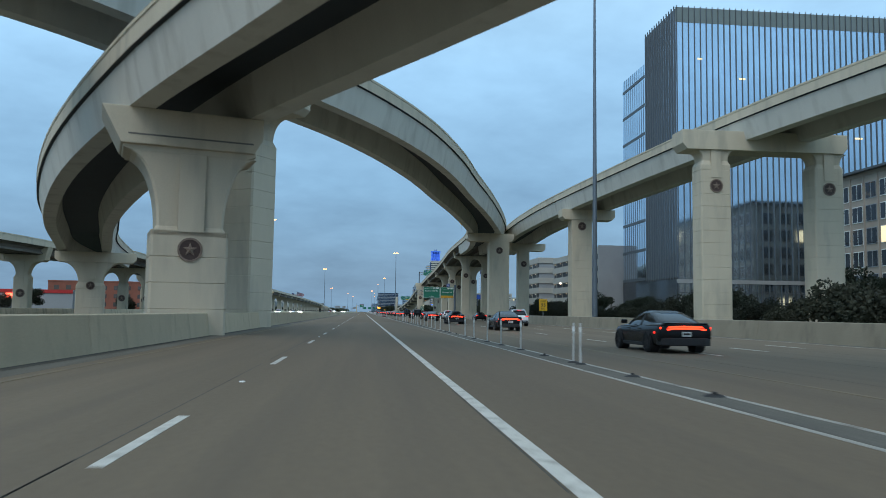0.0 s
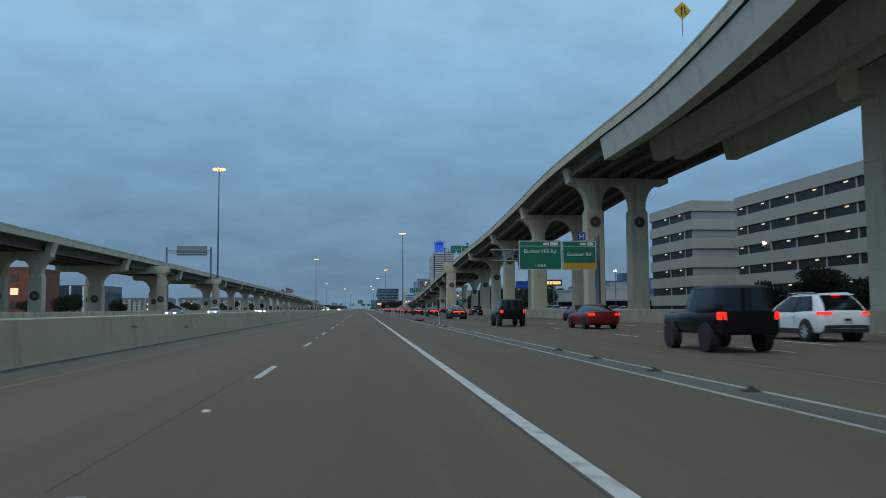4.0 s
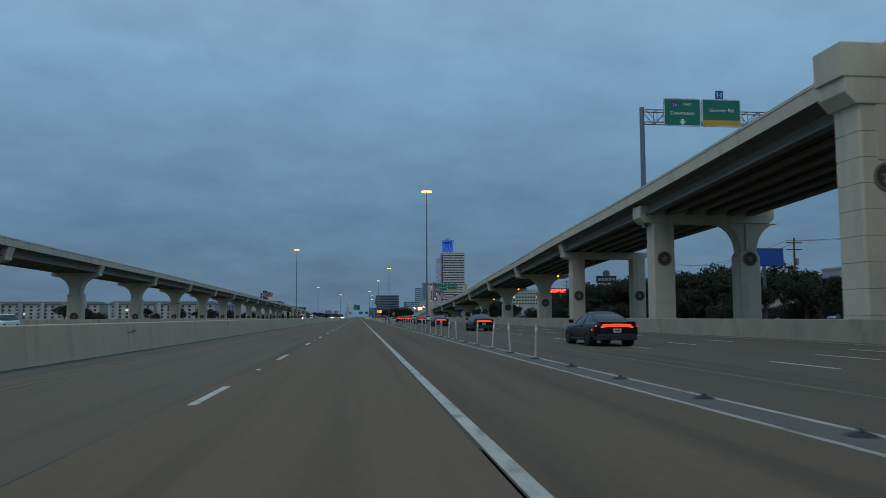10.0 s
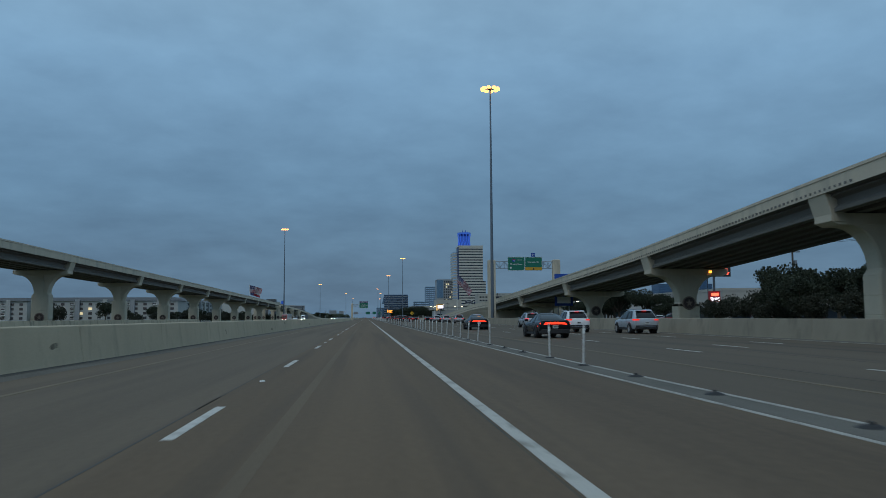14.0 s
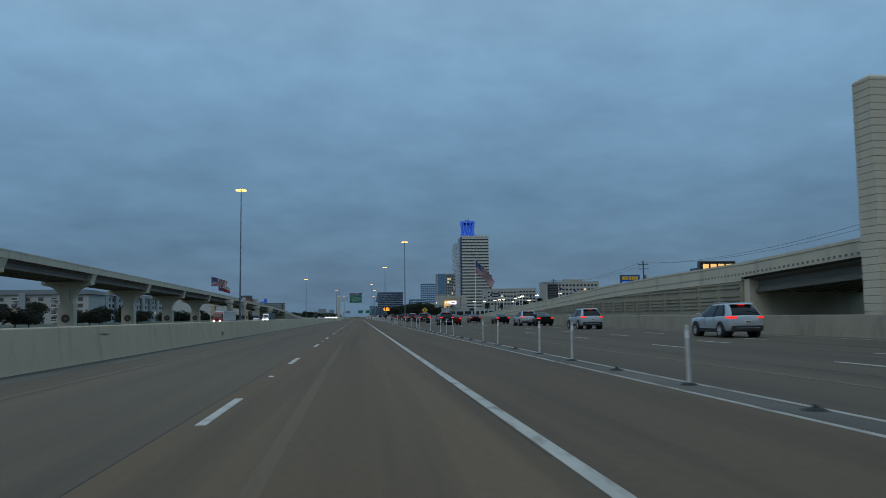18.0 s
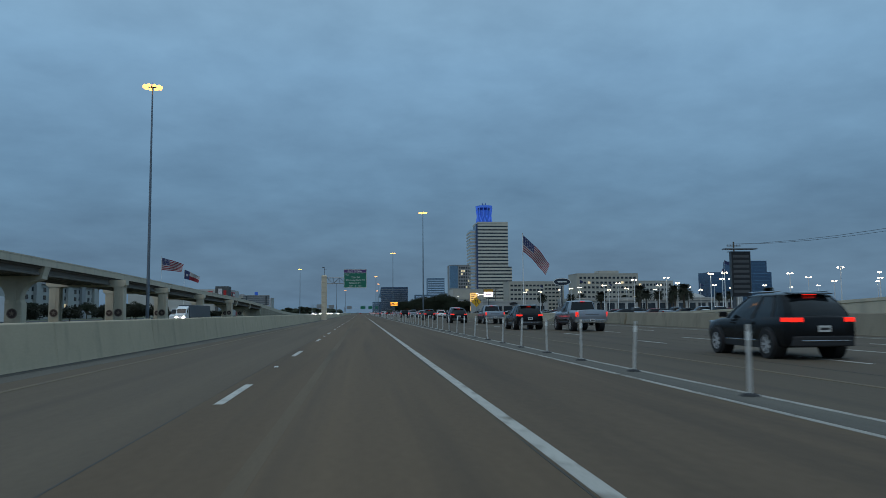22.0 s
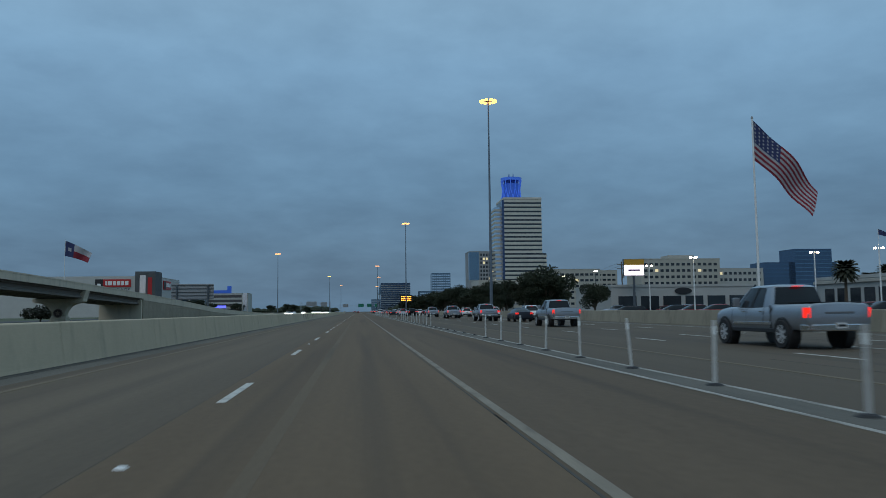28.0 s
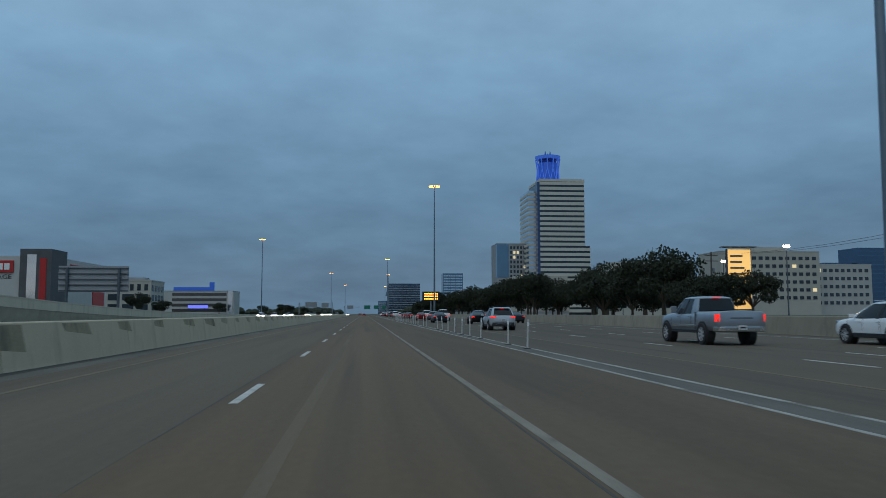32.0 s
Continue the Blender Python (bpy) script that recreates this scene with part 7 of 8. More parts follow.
for k in range(4):
    part("deck_band", G().box(-hx - 0.3 + k * 5, hx + 0.3, -hy - 0.3, -hy + 2, 2.4 + k * 3.8, 4.6 + k * 3.8), CREAM, ob, "pale precast deck front")
part("upper_deck", G().box(0, hx, -hy + 2, hy, 15.4, 24), CREAM, ob, "upper pale decks")
ob, wall, hx, hy = block("glass_office", 50, 118, 2675, 2720, 66, GLASSNAVY, "far stepped blue glass office block", parapet=0)
part("sloped_top", G().prism([(-34, 40), (-40, 40), (-34, 66)], "y", -22, 22), GLASSTEAL, ob, "stepped glass flank")
for k in range(12):
    part("floor_band", G().box(-hx, hx, -hy - 0.4, -hy, 5 + k * 5, 6.2 + k * 5), GREYWALL, ob)
for x0, x1, y0, h in ((168, 212, 2675, 88), (125, 165, 2500, 42), (215, 260, 2600, 40), (30, 52, 2800, 30)):
    ob, wall, hx, hy = block("glass_office", x0, x1, y0, y0 + 35, h, GLASSTEAL, "far grey-blue office block", group="far office blocks")
    windows_grid(ob, wall, "y", -hy, -hx + 1, hx - 1, 4, h - 2, 8, max(3, int(h / 6)), (0.8, 0.5), GLASSBLUE, out=-1, joined=True, seed=13)

# left side: flats, storage hall, offices
def flats(x0, x1, y0, y1, h, label, floors=4, seed=1):
    ob, wall, hx, hy = block("apartment_block", x0, x1, y0, y1, h, STUCCO, label, group="white flats beyond the viaduct", parapet=0)
    part("roof", G().loft([[(-hx - 0.8, -hy - 0.8, h), (hx + 0.8, -hy - 0.8, h), (hx + 0.8, hy + 0.8, h), (-hx - 0.8, hy + 0.8, h)], [(-hx + 2, -hy + 3, h + 1.8), (hx - 2, -hy + 3, h + 1.8), (hx - 2, hy - 3, h + 1.8), (-hx + 2, hy - 3, h + 1.8)]]), DARKROOF, ob, "low hipped dark roof")
    n = int((x1 - x0) / 4.4)
    windows_grid(ob, wall, "y", -hy, -hx + 0.6, hx - 0.6, 0.6, h - 0.5, n, floors, (0.38, 0.55), out=-1, lit=0.06, seed=seed)
    for k in range(0, n, 3):
        xx = -hx + 0.6 + (k + 0.9) * (x1 - x0 - 1.2) / n
        part("bay", G().box(xx, xx + 2.2, -hy - 1.0, -hy, 0, h + 0.7), GREYWALL if k % 2 else STUCCO, ob, "projecting bay")
        for f in range(floors):
            part("balcony", G().box(xx - 2.1, xx - 0.1, -hy - 1.3, -hy, 0.5 + f * h / floors, 0.75 + f * h / floors).box(xx - 2.1, xx - 0.1, -hy - 1.3, -hy - 1.2, 1.5 + f * h / floors, 1.6 + f * h / floors), WHITE, ob, "small white balcony")
    return ob


flats(-165, -97, 848, 866, 10.4, "white four-storey flats with bays and dark low roofs", seed=21)
flats(-240, -172, 852, 870, 10.4, "white four-storey flats with bays and dark low roofs", seed=22)
flats(-330, -250, 850, 868, 10.4, "white four-storey flats with bays and dark low roofs", seed=23)
ob, wall, hx, hy = block("apartment_block", -124, -100, 870, 986, 10.8, STUCCO, "white four-storey flats in a long row beside the frontage road", group="white flats beyond the viaduct", parapet=0)
part("roof", G().loft([[(-hx - 0.8, -hy - 0.8, 10.8), (hx + 0.8, -hy - 0.8, 10.8), (hx + 0.8, hy + 0.8, 10.8), (-hx - 0.8, hy + 0.8, 10.8)], [(-hx + 4, -hy + 4, 12.6), (hx - 4, -hy + 4, 12.6), (hx - 4, hy - 4, 12.6), (-hx + 4, hy - 4, 12.6)]]), DARKROOF, ob, "low hipped dark roof")
windows_grid(ob, wall, "x", hx, -hy + 0.6, hy - 0.6, 0.6, 10.4, 26, 4, (0.42, 0.55), out=1, lit=0.06, joined=True, seed=24)
windows_grid(ob, wall, "y", -hy, -hx + 0.6, hx - 0.6, 0.6, 10.4, 6, 4, (0.42, 0.55), out=-1, lit=0.06, joined=True, seed=25)
for k in range(9):
    part("bay", G().box(hx, hx + 1.0, -hy + 4 + k * 13, -hy + 7.5 + k * 13, 0, 11.4), GREYWALL if k % 2 else STUCCO, ob, "projecting bay")
ob, wall, hx, hy = block("brick_block", -128, -84, 330, 350, 11.6, REDBRICK, "red brick block with rows of small windows")
windows_grid(ob, wall, "y", -hy, -hx + 1, hx - 1, 1, 11, 9, 3, (0.4, 0.5), out=-1, seed=25, lit=0.1)
ob, wall, hx, hy = block("diner", -98, -74, 205, 222, 5.0, GREYWALL, "low grey diner with a red lit sign", "shop")
part("lit_sign", G().box(-4, 3, -hy - 0.3, -hy - 0.05, 3.4, 4.6), SIGNRED, ob, "red neon sign")
part("red_band", G().box(-hx, hx, -hy - 0.2, -hy - 0.02, 4.7, 5.6), SIGNRED_FLAT, ob, "red fascia band")
ob, wall, hx, hy = block("glass_office", -110, -88, 395, 420, 9.0, GLASSTEAL, "small dark glass office with white frames")
for k in range(6):
    part("white_frame", G().box(-hx + k * 4.2, -hx + 0.6 + k * 4.2, -hy - 0.2, -hy, 0, 9.2), WHITE, ob)

PALEWALL = surface("pale_metal_siding", (0.46, 0.46, 0.44), 0.6, vary=0.08, scale=0.3, bump=0.1)
sto = thing("storage_hall", (-120, 1240, 0), "large pale storage hall with dark corner tower and red sign", "building")
part("wall", G().box(-34, 30, -27, 21, -0.1, 17.6), PALEWALL, sto, "pale metal walls")
part("corner_tower", G().box(22, 30.5, -27.6, -16, -0.1, 19.6), DARKROOF, sto, "dark corner tower")
part("tower_glass", G().box(24, 26.5, -27.75, -27.55, 3, 18), GLASSBLUE, sto, "glass strip")
part("red_panel", G().box(27.4, 29.2, -27.75, -27.55, 3, 17), SIGNRED_FLAT, sto, "red wall panel")
sg = part("sign_board", bevelled(G().box(8.6, 20.2, -27.35, -26.95, 12.9, 16.3), 0.05), SIGNRED_FLAT, sto, "red sign board")
part("sign_mark", G().box(5.3, 8.55, -27.35, -26.95, 12.9, 16.3), BLACK, sto, "black square emblem panel")
part("emblem", G().box(6.2, 7.7, -27.42, -27.33, 13.1, 14.4), SIGNWHITE, sg, "plain white square")
for a, b in ((9.6, 10.2), (10.6, 12.4), (12.8, 14.0), (14.4, 15.8), (16.2, 17.4), (17.8, 19.2)):
    part("sign_bar", G().box(a, b, -27.42, -27.33, 13.7, 15.5), SIGNWHITE, sg, "plain white bar")
words("SELF STORAGE", 1.75, BLACK, sto, (12.75, -27.1, 11.2), wide=1.22)
sg = part("sign_board", bevelled(G().box(29.9, 30.35, -12, 2, 12.2, 16.2), 0.05), SIGNRED_FLAT, sto, "red sign board")
for a, b in ((-7, -5), (-4.4, -2), (-1.4, 0.8)):
    part("sign_bar", G().box(30.34, 30.42, a, b, 13.4, 15.2), SIGNWHITE, sg, "plain white bar")
part("sign_mark", G().box(30.34, 30.42, -11.6, -8, 12.5, 15.9), BLACK, sg, "black square mark")
part("loading_door", G().box(29.9, 30.2, 8, 19, 0, 8.5), SIGNRED_FLAT, sto, "red loading bay")
bb = thing("billboard", (-66.7, 1178, 0), "steel-framed billboard seen from its grey back", "billboard")
for px in (-6, 6):
    part("billboard_post", G().cyl((px, 0, -0.1), (px, 0, 12.4), 0.35, n=10), DARKSTEEL, bb, "steel post")
part("billboard_panel", G().box(-8.1, 8.1, 0.4, 0.8, 6.6, 12.8), GREYWALL, bb, "grey panel back")
for k in range(5):
    part("billboard_rib", G().box(-8.1, 8.1, 0.1, 0.4, 6.8 + k * 1.35, 7.0 + k * 1.35), DARKSTEEL, bb)
ob, wall, hx, hy = block("beige_office", -112, -93, 1330, 1352, 15.4, CREAM, "cream three-storey office with arched upper windows")
windows_grid(ob, wall, "y", -hy, -hx + 0.6, hx - 0.6, 2, 10.6, 3, 2, (0.8, 0.62), out=-1, seed=31)
windows_grid(ob, wall, "y", -hy, -hx + 0.6, hx - 0.6, 11, 14.4, 6, 1, (0.5, 0.8), out=-1, seed=31)
windows_grid(ob, wall, "x", hx, -hy + 0.6, hy - 0.6, 2, 14.4, 4, 3, (0.6, 0.62), out=1, seed=31)
part("roof_screen", G().box(-hx * 0.5, hx * 0.5, -4, 4, 15.4, 17.2), GREYWALL, ob, "roof plant screen")
ob, wall, hx, hy = block("white_office", -172, -110, 1650, 1680, 20, STUCCO, "white banded office with a blue lit roof sign")
for k in range(4):
    part("window_band", G().box(-hx + 12, hx - 6, -hy - 0.1, -hy, 3.0 + k * 4.4, 5.4 + k * 4.4), GLASSDARK, ob, "long dark window band")
part("blue_column", G().box(hx - 5, hx - 1, -hy - 0.3, -hy, 0, 20.2), GLASSBLUE, ob, "blue glass strip")
part("blue_roof_sign", G().box(-18, 15, -hy - 0.2, -hy + 0.4, 20.4, 23.4).box(11, 15, -hy - 0.2, -hy + 0.4, 23.4, 27.5), CROWNBLUE, ob, "blue lit roof sign")
part("blue_wall_sign", G().box(-6, 10, -hy - 0.4, -hy - 0.1, 6.0, 8.4), glow("bright_blue_sign", (0.12, 0.14, 1.0), 1.3), ob, "blue lit wall sign")

# ---- roadside signs, poles and flags ----
def pylon(x, y, z0, z1, w, face, label, posts=1, face_y=-0.3, name="pylon_sign", kindly="shop sign"):
    ob = thing(name, (x, y, 0), label, kindly)
    for k in range(posts):
        px = 0 if posts == 1 else (-w / 2 + 0.5 + k * (w - 1))
        part("sign_post", G().cyl((px, 0, -0.1), (px, 0, z0 + 0.2), 0.28, 0.24, 10), DARKSTEEL, ob, "dark steel post")
    b = part("sign_box", bevelled(G().box(-w / 2, w / 2, -0.3, 0.3, z0, z1), 0.06), DARKSTEEL, ob, "sign box")
    part("sign_face", G().box(-w / 2 + 0.12, w / 2 - 0.12, -0.34, -0.29, z0 + 0.12, z1 - 0.12), face, b, "sign face")
    return ob, b


ob, b = pylon(59.6, 339, 6.9, 11.8, 3.9, SIGNBLUE, "blue square shop pylon with a plain white emblem", posts=2)
part("emblem", bevelled(G().box(-1.62, -0.25, -0.40, -0.34, 8.7, 11.5), 0.02), SIGNWHITE, b, "plain white block")
part("emblem", G().cyl((-0.85, -0.43, 10.6), (-0.85, -0.39, 10.6), 0.33, n=18), SIGNBLUE, b, "plain blue disc")
part("emblem", G().box(-1.4, -0.6, -0.43, -0.39, 9.2, 9.45), SIGNBLUE, b, "plain blue stroke")
part("lower_panel", G().box(-1.7, 1.7, -0.38, -0.34, 7.1, 7.65), SIGNWHITE, b, "white strip")
part("tenant_board", bevelled(G().box(-0.9, 1.7, -0.2, 0.2, 4.6, 5.9), 0.04), SIGNRED_FLAT, b, "dull red tenant board")
ob, b = pylon(61.2, 427, 8.9, 11.7, 6.2, SIGNBLUE, "plain blue billboard on a single post", name="billboard", kindly="billboard")
ob, b = pylon(66.0, 398, 9.0, 11.2, 6.0, BLACK, "black lit reader board with orange bars")
for k in range(5):
    part("lit_bar", G().box(-2.6 + k * 1.05, -1.8 + k * 1.05, -0.38, -0.34, 9.5, 10.6), SIGNAMBERLIT, b, "lit bar")
ob, b = pylon(72.5, 598, 9.6, 11.8, 7.4, BLACK, "restaurant pylon with red neon bars above a lit board")
for k in range(10):
    x = -3.35 + k * 0.68
    part("neon_bar", G().box(x, x + 0.26, -0.38, -0.34, 9.95, 11.5 - 0.2 * (k % 2)), SIGNRED, b, "red neon stroke")
    part("neon_bar", G().box(x + 0.26, x + 0.54, -0.38, -0.34, 10.3 + 0.4 * (k % 3), 10.6 + 0.4 * (k % 3)), SIGNRED, b, "red neon stroke")
board = part("lower_board", G().box(-1.2, 1.2, -0.3, 0.3, 4.2, 6.5), SIGNRED_FLAT, b, "red lower board")
part("lower_panel", G().box(-1.0, 1.0, -0.36, -0.31, 4.4, 5.2), SIGNLIT, board, "pale lit panel")
part("neon_bar", G().box(-0.8, 0.8, -0.36, -0.31, 5.5, 6.1), SIGNRED, board, "red neon stroke")
ob, b = pylon(66.0, 520, 10.3, 12.3, 5.6, BLACK, "dark restaurant sign with a round emblem on top", posts=2)
part("emblem", G().cyl((0, -0.2, 12.9), (0, 0.2, 12.9), 0.95, n=18), DARKSTEEL, b, "round emblem")
for k in range(5):
    part("sign_bar", G().box(-2.4 + k * 0.98, -1.65 + k * 0.98, -0.38, -0.34, 10.9, 11.7), SIGNBACK, b, "plain pale bar")
exit_sign = thing("exit_sign", (21.95, 312.8, 0), "small green exit sign with a white arrow on two posts", "road sign")
for px in (-0.4, 0.4):
    part("sign_post", G().box(px - 0.05, px + 0.05, -0.05, 0.05, -0.05, 3.6), STEEL, exit_sign, "steel post")
ep = part("sign_panel", bevelled(G().box(-0.65, 0.65, -0.1, -0.05, 2.05, 3.25), 0.02), SIGNGREEN, exit_sign, "green plate")
words("EXIT", 0.38, SIGNWHITE, ep, (0, -0.115, 2.75))
part("sign_arrow", G().prism([(-0.3, 2.2), (-0.22, 2.14), (0.12, 2.44), (0.2, 2.34), (0.32, 2.62), (0.02, 2.56), (0.06, 2.5)], "y", -0.112, -0.102), SIGNWHITE, ep, "white slanting arrow")
np_ = part("number_panel", bevelled(G().box(-0.5, 0.5, -0.1, -0.05, 3.3, 3.75), 0.02), SIGNGREEN, exit_sign, "small green plate above")
part("sign_bar", G().box(-0.32, 0.32, -0.115, -0.102, 3.42, 3.62), SIGNWHITE, np_, "plain bar")
ob, b = pylon(65.6, 747, 8.2, 10.9, 5.0, SIGNBLUE, "small blue and yellow billboard above the wall", name="billboard", kindly="billboard")
for k in range(5):
    part("sign_bar", G().box(-2.1 + k * 0.85, -1.4 + k * 0.85, -0.38, -0.34, 9.6, 10.5), SIGNYELLOW, b, "plain yellow bar")
part("sign_bar", G().box(-2.0, 2.0, -0.38, -0.34, 8.5, 9.2), glow("lit_blue_panel", (0.1, 0.25, 1.0), 0.9), b, "lit blue strip")
ob, b = pylon(45.0, 656, 6.2, 8.0, 5.0, BLACK, "dark shop sign with plain lit bars")
for k in range(4):
    part("lit_bar", G().box(-2.0 + k * 1.05, -1.2 + k * 1.05, -0.38, -0.34, 6.7, 7.6), SIGNAMBERLIT, b, "lit bar")
ob, b = pylon(58.5, 797, 3.4, 10.6, 3.3, BLACK, "tall dark tenant pylon with faint rows under a flat cap", posts=2)
part("flat_cap", G().box(-2.6, 2.6, -0.8, 0.8, 10.9, 11.1), STEEL, b, "flat steel cap")
for k in range(8):
    part("sign_bar", G().box(-1.3, 1.3, -0.38, -0.34, 4.0 + k * 0.8, 4.4 + k * 0.8), DARKROOF, b, "plain dim row")
ob, b = pylon(53.1, 1012.5, 7.7, 11.1, 4.3, SIGNLIT, "shop pylon with a bright lit screen below a coloured panel")
part("upper_panel", G().box(-2.05, 2.05, -0.38, -0.34, 9.9, 11.0), SIGNBROWN, b, "coloured panel")
part("sign_bar", G().box(-1.2, 1.2, -0.38, -0.34, 8.7, 9.0), SIGNPURPLE, b, "plain bar")
ob, b = pylon(60.5, 1108, 1.8, 12.0, 4.2, SIGNAMBERLIT, "tall lit amber tenant pylon with a flat cap", posts=2)
part("flat_cap", G().box(-2.9, 2.9, -0.8, 0.8, 12.2, 12.4), STEEL, b, "flat steel cap")
for k in range(9):
    if k != 4:
        part("sign_bar", G().box(-1.6, random.uniform(0.4, 1.6), -0.38, -0.34, 2.6 + k * 1.0, 2.95 + k * 1.0), BRONZE, b, "plain brown bar")
part("dark_gap", G().box(-2.1, 2.1, -0.38, -0.34, 4.6, 5.2), BLACK, b)
ob, b = pylon(62.7, 925, 9.7, 11.7, 0.9, STEEL, "white dealer pylon with a dark blue oval badge")
ring = lambda yy, a, c: [(a * math.cos(2 * math.pi * k / 28), yy, 10.75 + c * math.sin(2 * math.pi * k / 28)) for k in range(28)]
part("oval_badge", G().loft([ring(-0.7, 2.85, 1.2), ring(-0.4, 2.85, 1.2)]), SIGNWHITE, b, "white oval rim")
part("oval_badge", G().loft([ring(-0.74, 2.7, 1.06), ring(-0.7, 2.7, 1.06)]), P_BLUE, b, "dark blue oval")
part("badge_mark", G().box(-1.5, 1.5, -0.78, -0.74, 10.55, 10.9), SIGNWHITE, b, "plain white stroke")

# wooden utility poles with wires
WOOD = surface("weathered_pole_wood", (0.09, 0.075, 0.06), 0.9, vary=0.25, scale=1.5, stretch=(1, 1, 0.2), bump=0.4)
upole = thing("utility_pole", (60, 802, 0), "dark wooden utility pole with cross-arms and insulators", "utility pole", "utility poles")
part("pole", G().cyl((0, 0, -0.2), (0, 0, 12.6), 0.19, 0.13, 9), WOOD, upole, "tapered wooden pole")
for z in (11.9, 10.9):
    part("cross_arm", bevelled(G().box(-1.2, 1.2, -0.06, 0.06, z - 0.07, z + 0.07), 0.015), WOOD, upole, "cross-arm")
for px in (-1.1, -0.5, 0.5, 1.1):
    part("insulator", G().cyl((px, 0, 11.95), (px, 0, 12.2), 0.05, 0.04, 7), STEEL, upole)
part("transformer", G().cyl((0.42, 0, 8.6), (0.42, 0, 9.6), 0.24, 0.24, 10), STEEL, upole, "grey transformer can")
poles = [(60, 640), (60, 722), (60.2, 802), (62, 1045), (62, 1122), (62, 420), (63, 350), (64, 470), (63, 550)]
for x, y in poles:
    if y != 802:
        copy_thing(upole, pose(x, y, 0, random.uniform(-1, 1), random.uniform(-1, 1), random.uniform(-8, 8)))
wires = thing("power_line", (60, 350, 10.9), "thin black power lines sagging between wooden poles", "power line")
ys = sorted(p[1] for p in poles)
for a, b in zip(ys[:-1], ys[1:]):
    if b - a > 150:
        continue
    xa, xb = [p[0] for p in poles if p[1] == a][0], [p[0] for p in poles if p[1] == b][0]
    for off in (-1.1, 1.1):
        g = G()
        pts = [Vector((xa + (xb - xa) * u + off - 60, a + (b - a) * u - 350, 12.2 - 10.9 - 1.6 * 4 * u * (1 - u))) for u in [k / 8 for k in range(9)]]
        part("wire", g.loft([[p + Vector((0.022 * math.cos(1.571 * k), 0, 0.022 * math.sin(1.571 * k))) for k in range(4)] for p in pts]), BLACK, wires)

# flags
FLAGRED = surface("flag_red", (0.20, 0.014, 0.028), 0.8, vary=0.1, bump=0.1)
# White lowered to grey: the backlit look is in the cloth colour.
FLAGWHITE = surface("backlit_flag_white", (0.35, 0.35, 0.37), 0.8, vary=0.06, bump=0.1)
FLAGBLUE = surface("flag_blue", (0.025, 0.035, 0.11), 0.8, vary=0.1, bump=0.1)


def cloth(u0, u1, v0, v1, w, h, droop, n=14, lift=0.0):
    """A piece of waving cloth; u runs out along the fly and v down the hoist."""
    rows = []
    for i in range(n + 1):
        u = u0 + (u1 - u0) * i / n
        row = []
        for j in range(5):
            v = v0 + (v1 - v0) * j / 4
            wave = math.sin(u * 9 + v * 2) * 0.07 * w * u + math.sin(u * 4.3 + 1) * 0.05 * w * u
            x = u * w * math.cos(droop * (0.8 + 0.2 * u)) - v * h * 0.38 * u * droop
            z = -u * w * math.sin(droop * (0.8 + 0.2 * u)) - v * h * (1 - 0.36 * u)
            row.append((x, wave - lift, z))
        rows.append(row)
    g = G()
    g.loft(rows, closed=False)
    back = G()
    back.loft([[(p[0], p[1] + 0.02, p[2]) for p in r] for r in rows], closed=False)
    return g.add(back)


def flag(kind, x, y, top, w, h, droop, label, base=0.0, pole_r=0.12):
    ob = thing("flag_pole", (x, y, base), label, "flag")
    part("pole", G().cyl((0, 0, -0.05), (0, 0, top), pole_r, pole_r * 0.55, 10), WHITE, ob, "pale pole", smooth=True)
    part("finial", G().cyl((0, 0, top), (0, 0, top + pole_r * 1.6), pole_r * 0.9, pole_r * 0.3, 8), BRONZE, ob, "gold finial")
    f = part("flag", cloth(0, 0.02, 0, 1, w, h, droop).moved(Matrix.Translation((0, 0, top - 0.2))), FLAGWHITE, ob, "waving flag")
    at = Matrix.Translation((0, 0, top - 0.2))
    if kind == "stripes":
        for k in range(13):
            part("stripe", cloth(0.0 if k > 6 else 0.4, 1, k / 13, (k + 1) / 13, w, h, droop).moved(at), FLAGRED if k % 2 == 0 else FLAGWHITE, f)
        canton = part("canton", cloth(0.0, 0.4, 0, 7 / 13, w, h, droop).moved(at), FLAGBLUE, f, "dark blue canton")
        stars = G()
        for r in range(5):
            for c in range(6):
                u, v = 0.03 + 0.064 * c, 0.05 + 0.1 * r
                stars.add(cloth(u, u + 0.022, v, v + 0.045, w, h, droop, 1, 0.015).moved(at))
        part("canton_stars", stars, FLAGWHITE, canton, "small white stars", kind="stuff")
    elif kind == "lone":
        part("hoist_band", cloth(0, 0.34, 0, 1, w, h, droop).moved(at), FLAGBLUE, f, "blue hoist band")
        part("stripe", cloth(0.34, 1, 0, 0.5, w, h, droop).moved(at), FLAGWHITE, f, "white stripe")
        part("stripe", cloth(0.34, 1, 0.5, 1, w, h, droop).moved(at), FLAGRED, f, "red stripe")
        part("hoist_star", cloth(0.12, 0.24, 0.38, 0.62, w, h, droop, 3, 0.02).moved(at), FLAGWHITE, f, "white star")
    else:
        part("plain_cloth", cloth(0, 1, 0, 1, w, h, droop).moved(at), FLAGBLUE, f, "plain dark cloth")
    return ob


flag("stripes", 61.5, 979, 31.6, 15.8, 6.5, 0.84, "huge striped national flag drooping from a tall pale pole", pole_r=0.22)
flag("stripes", -87, 1025, 25.8, 9.8, 5.4, 0.30, "striped national flag flying beyond the viaduct")
flag("lone", -104, 1147, 27.4, 10.2, 5.4, 0.46, "blue, white and red lone-star flag beyond the viaduct")
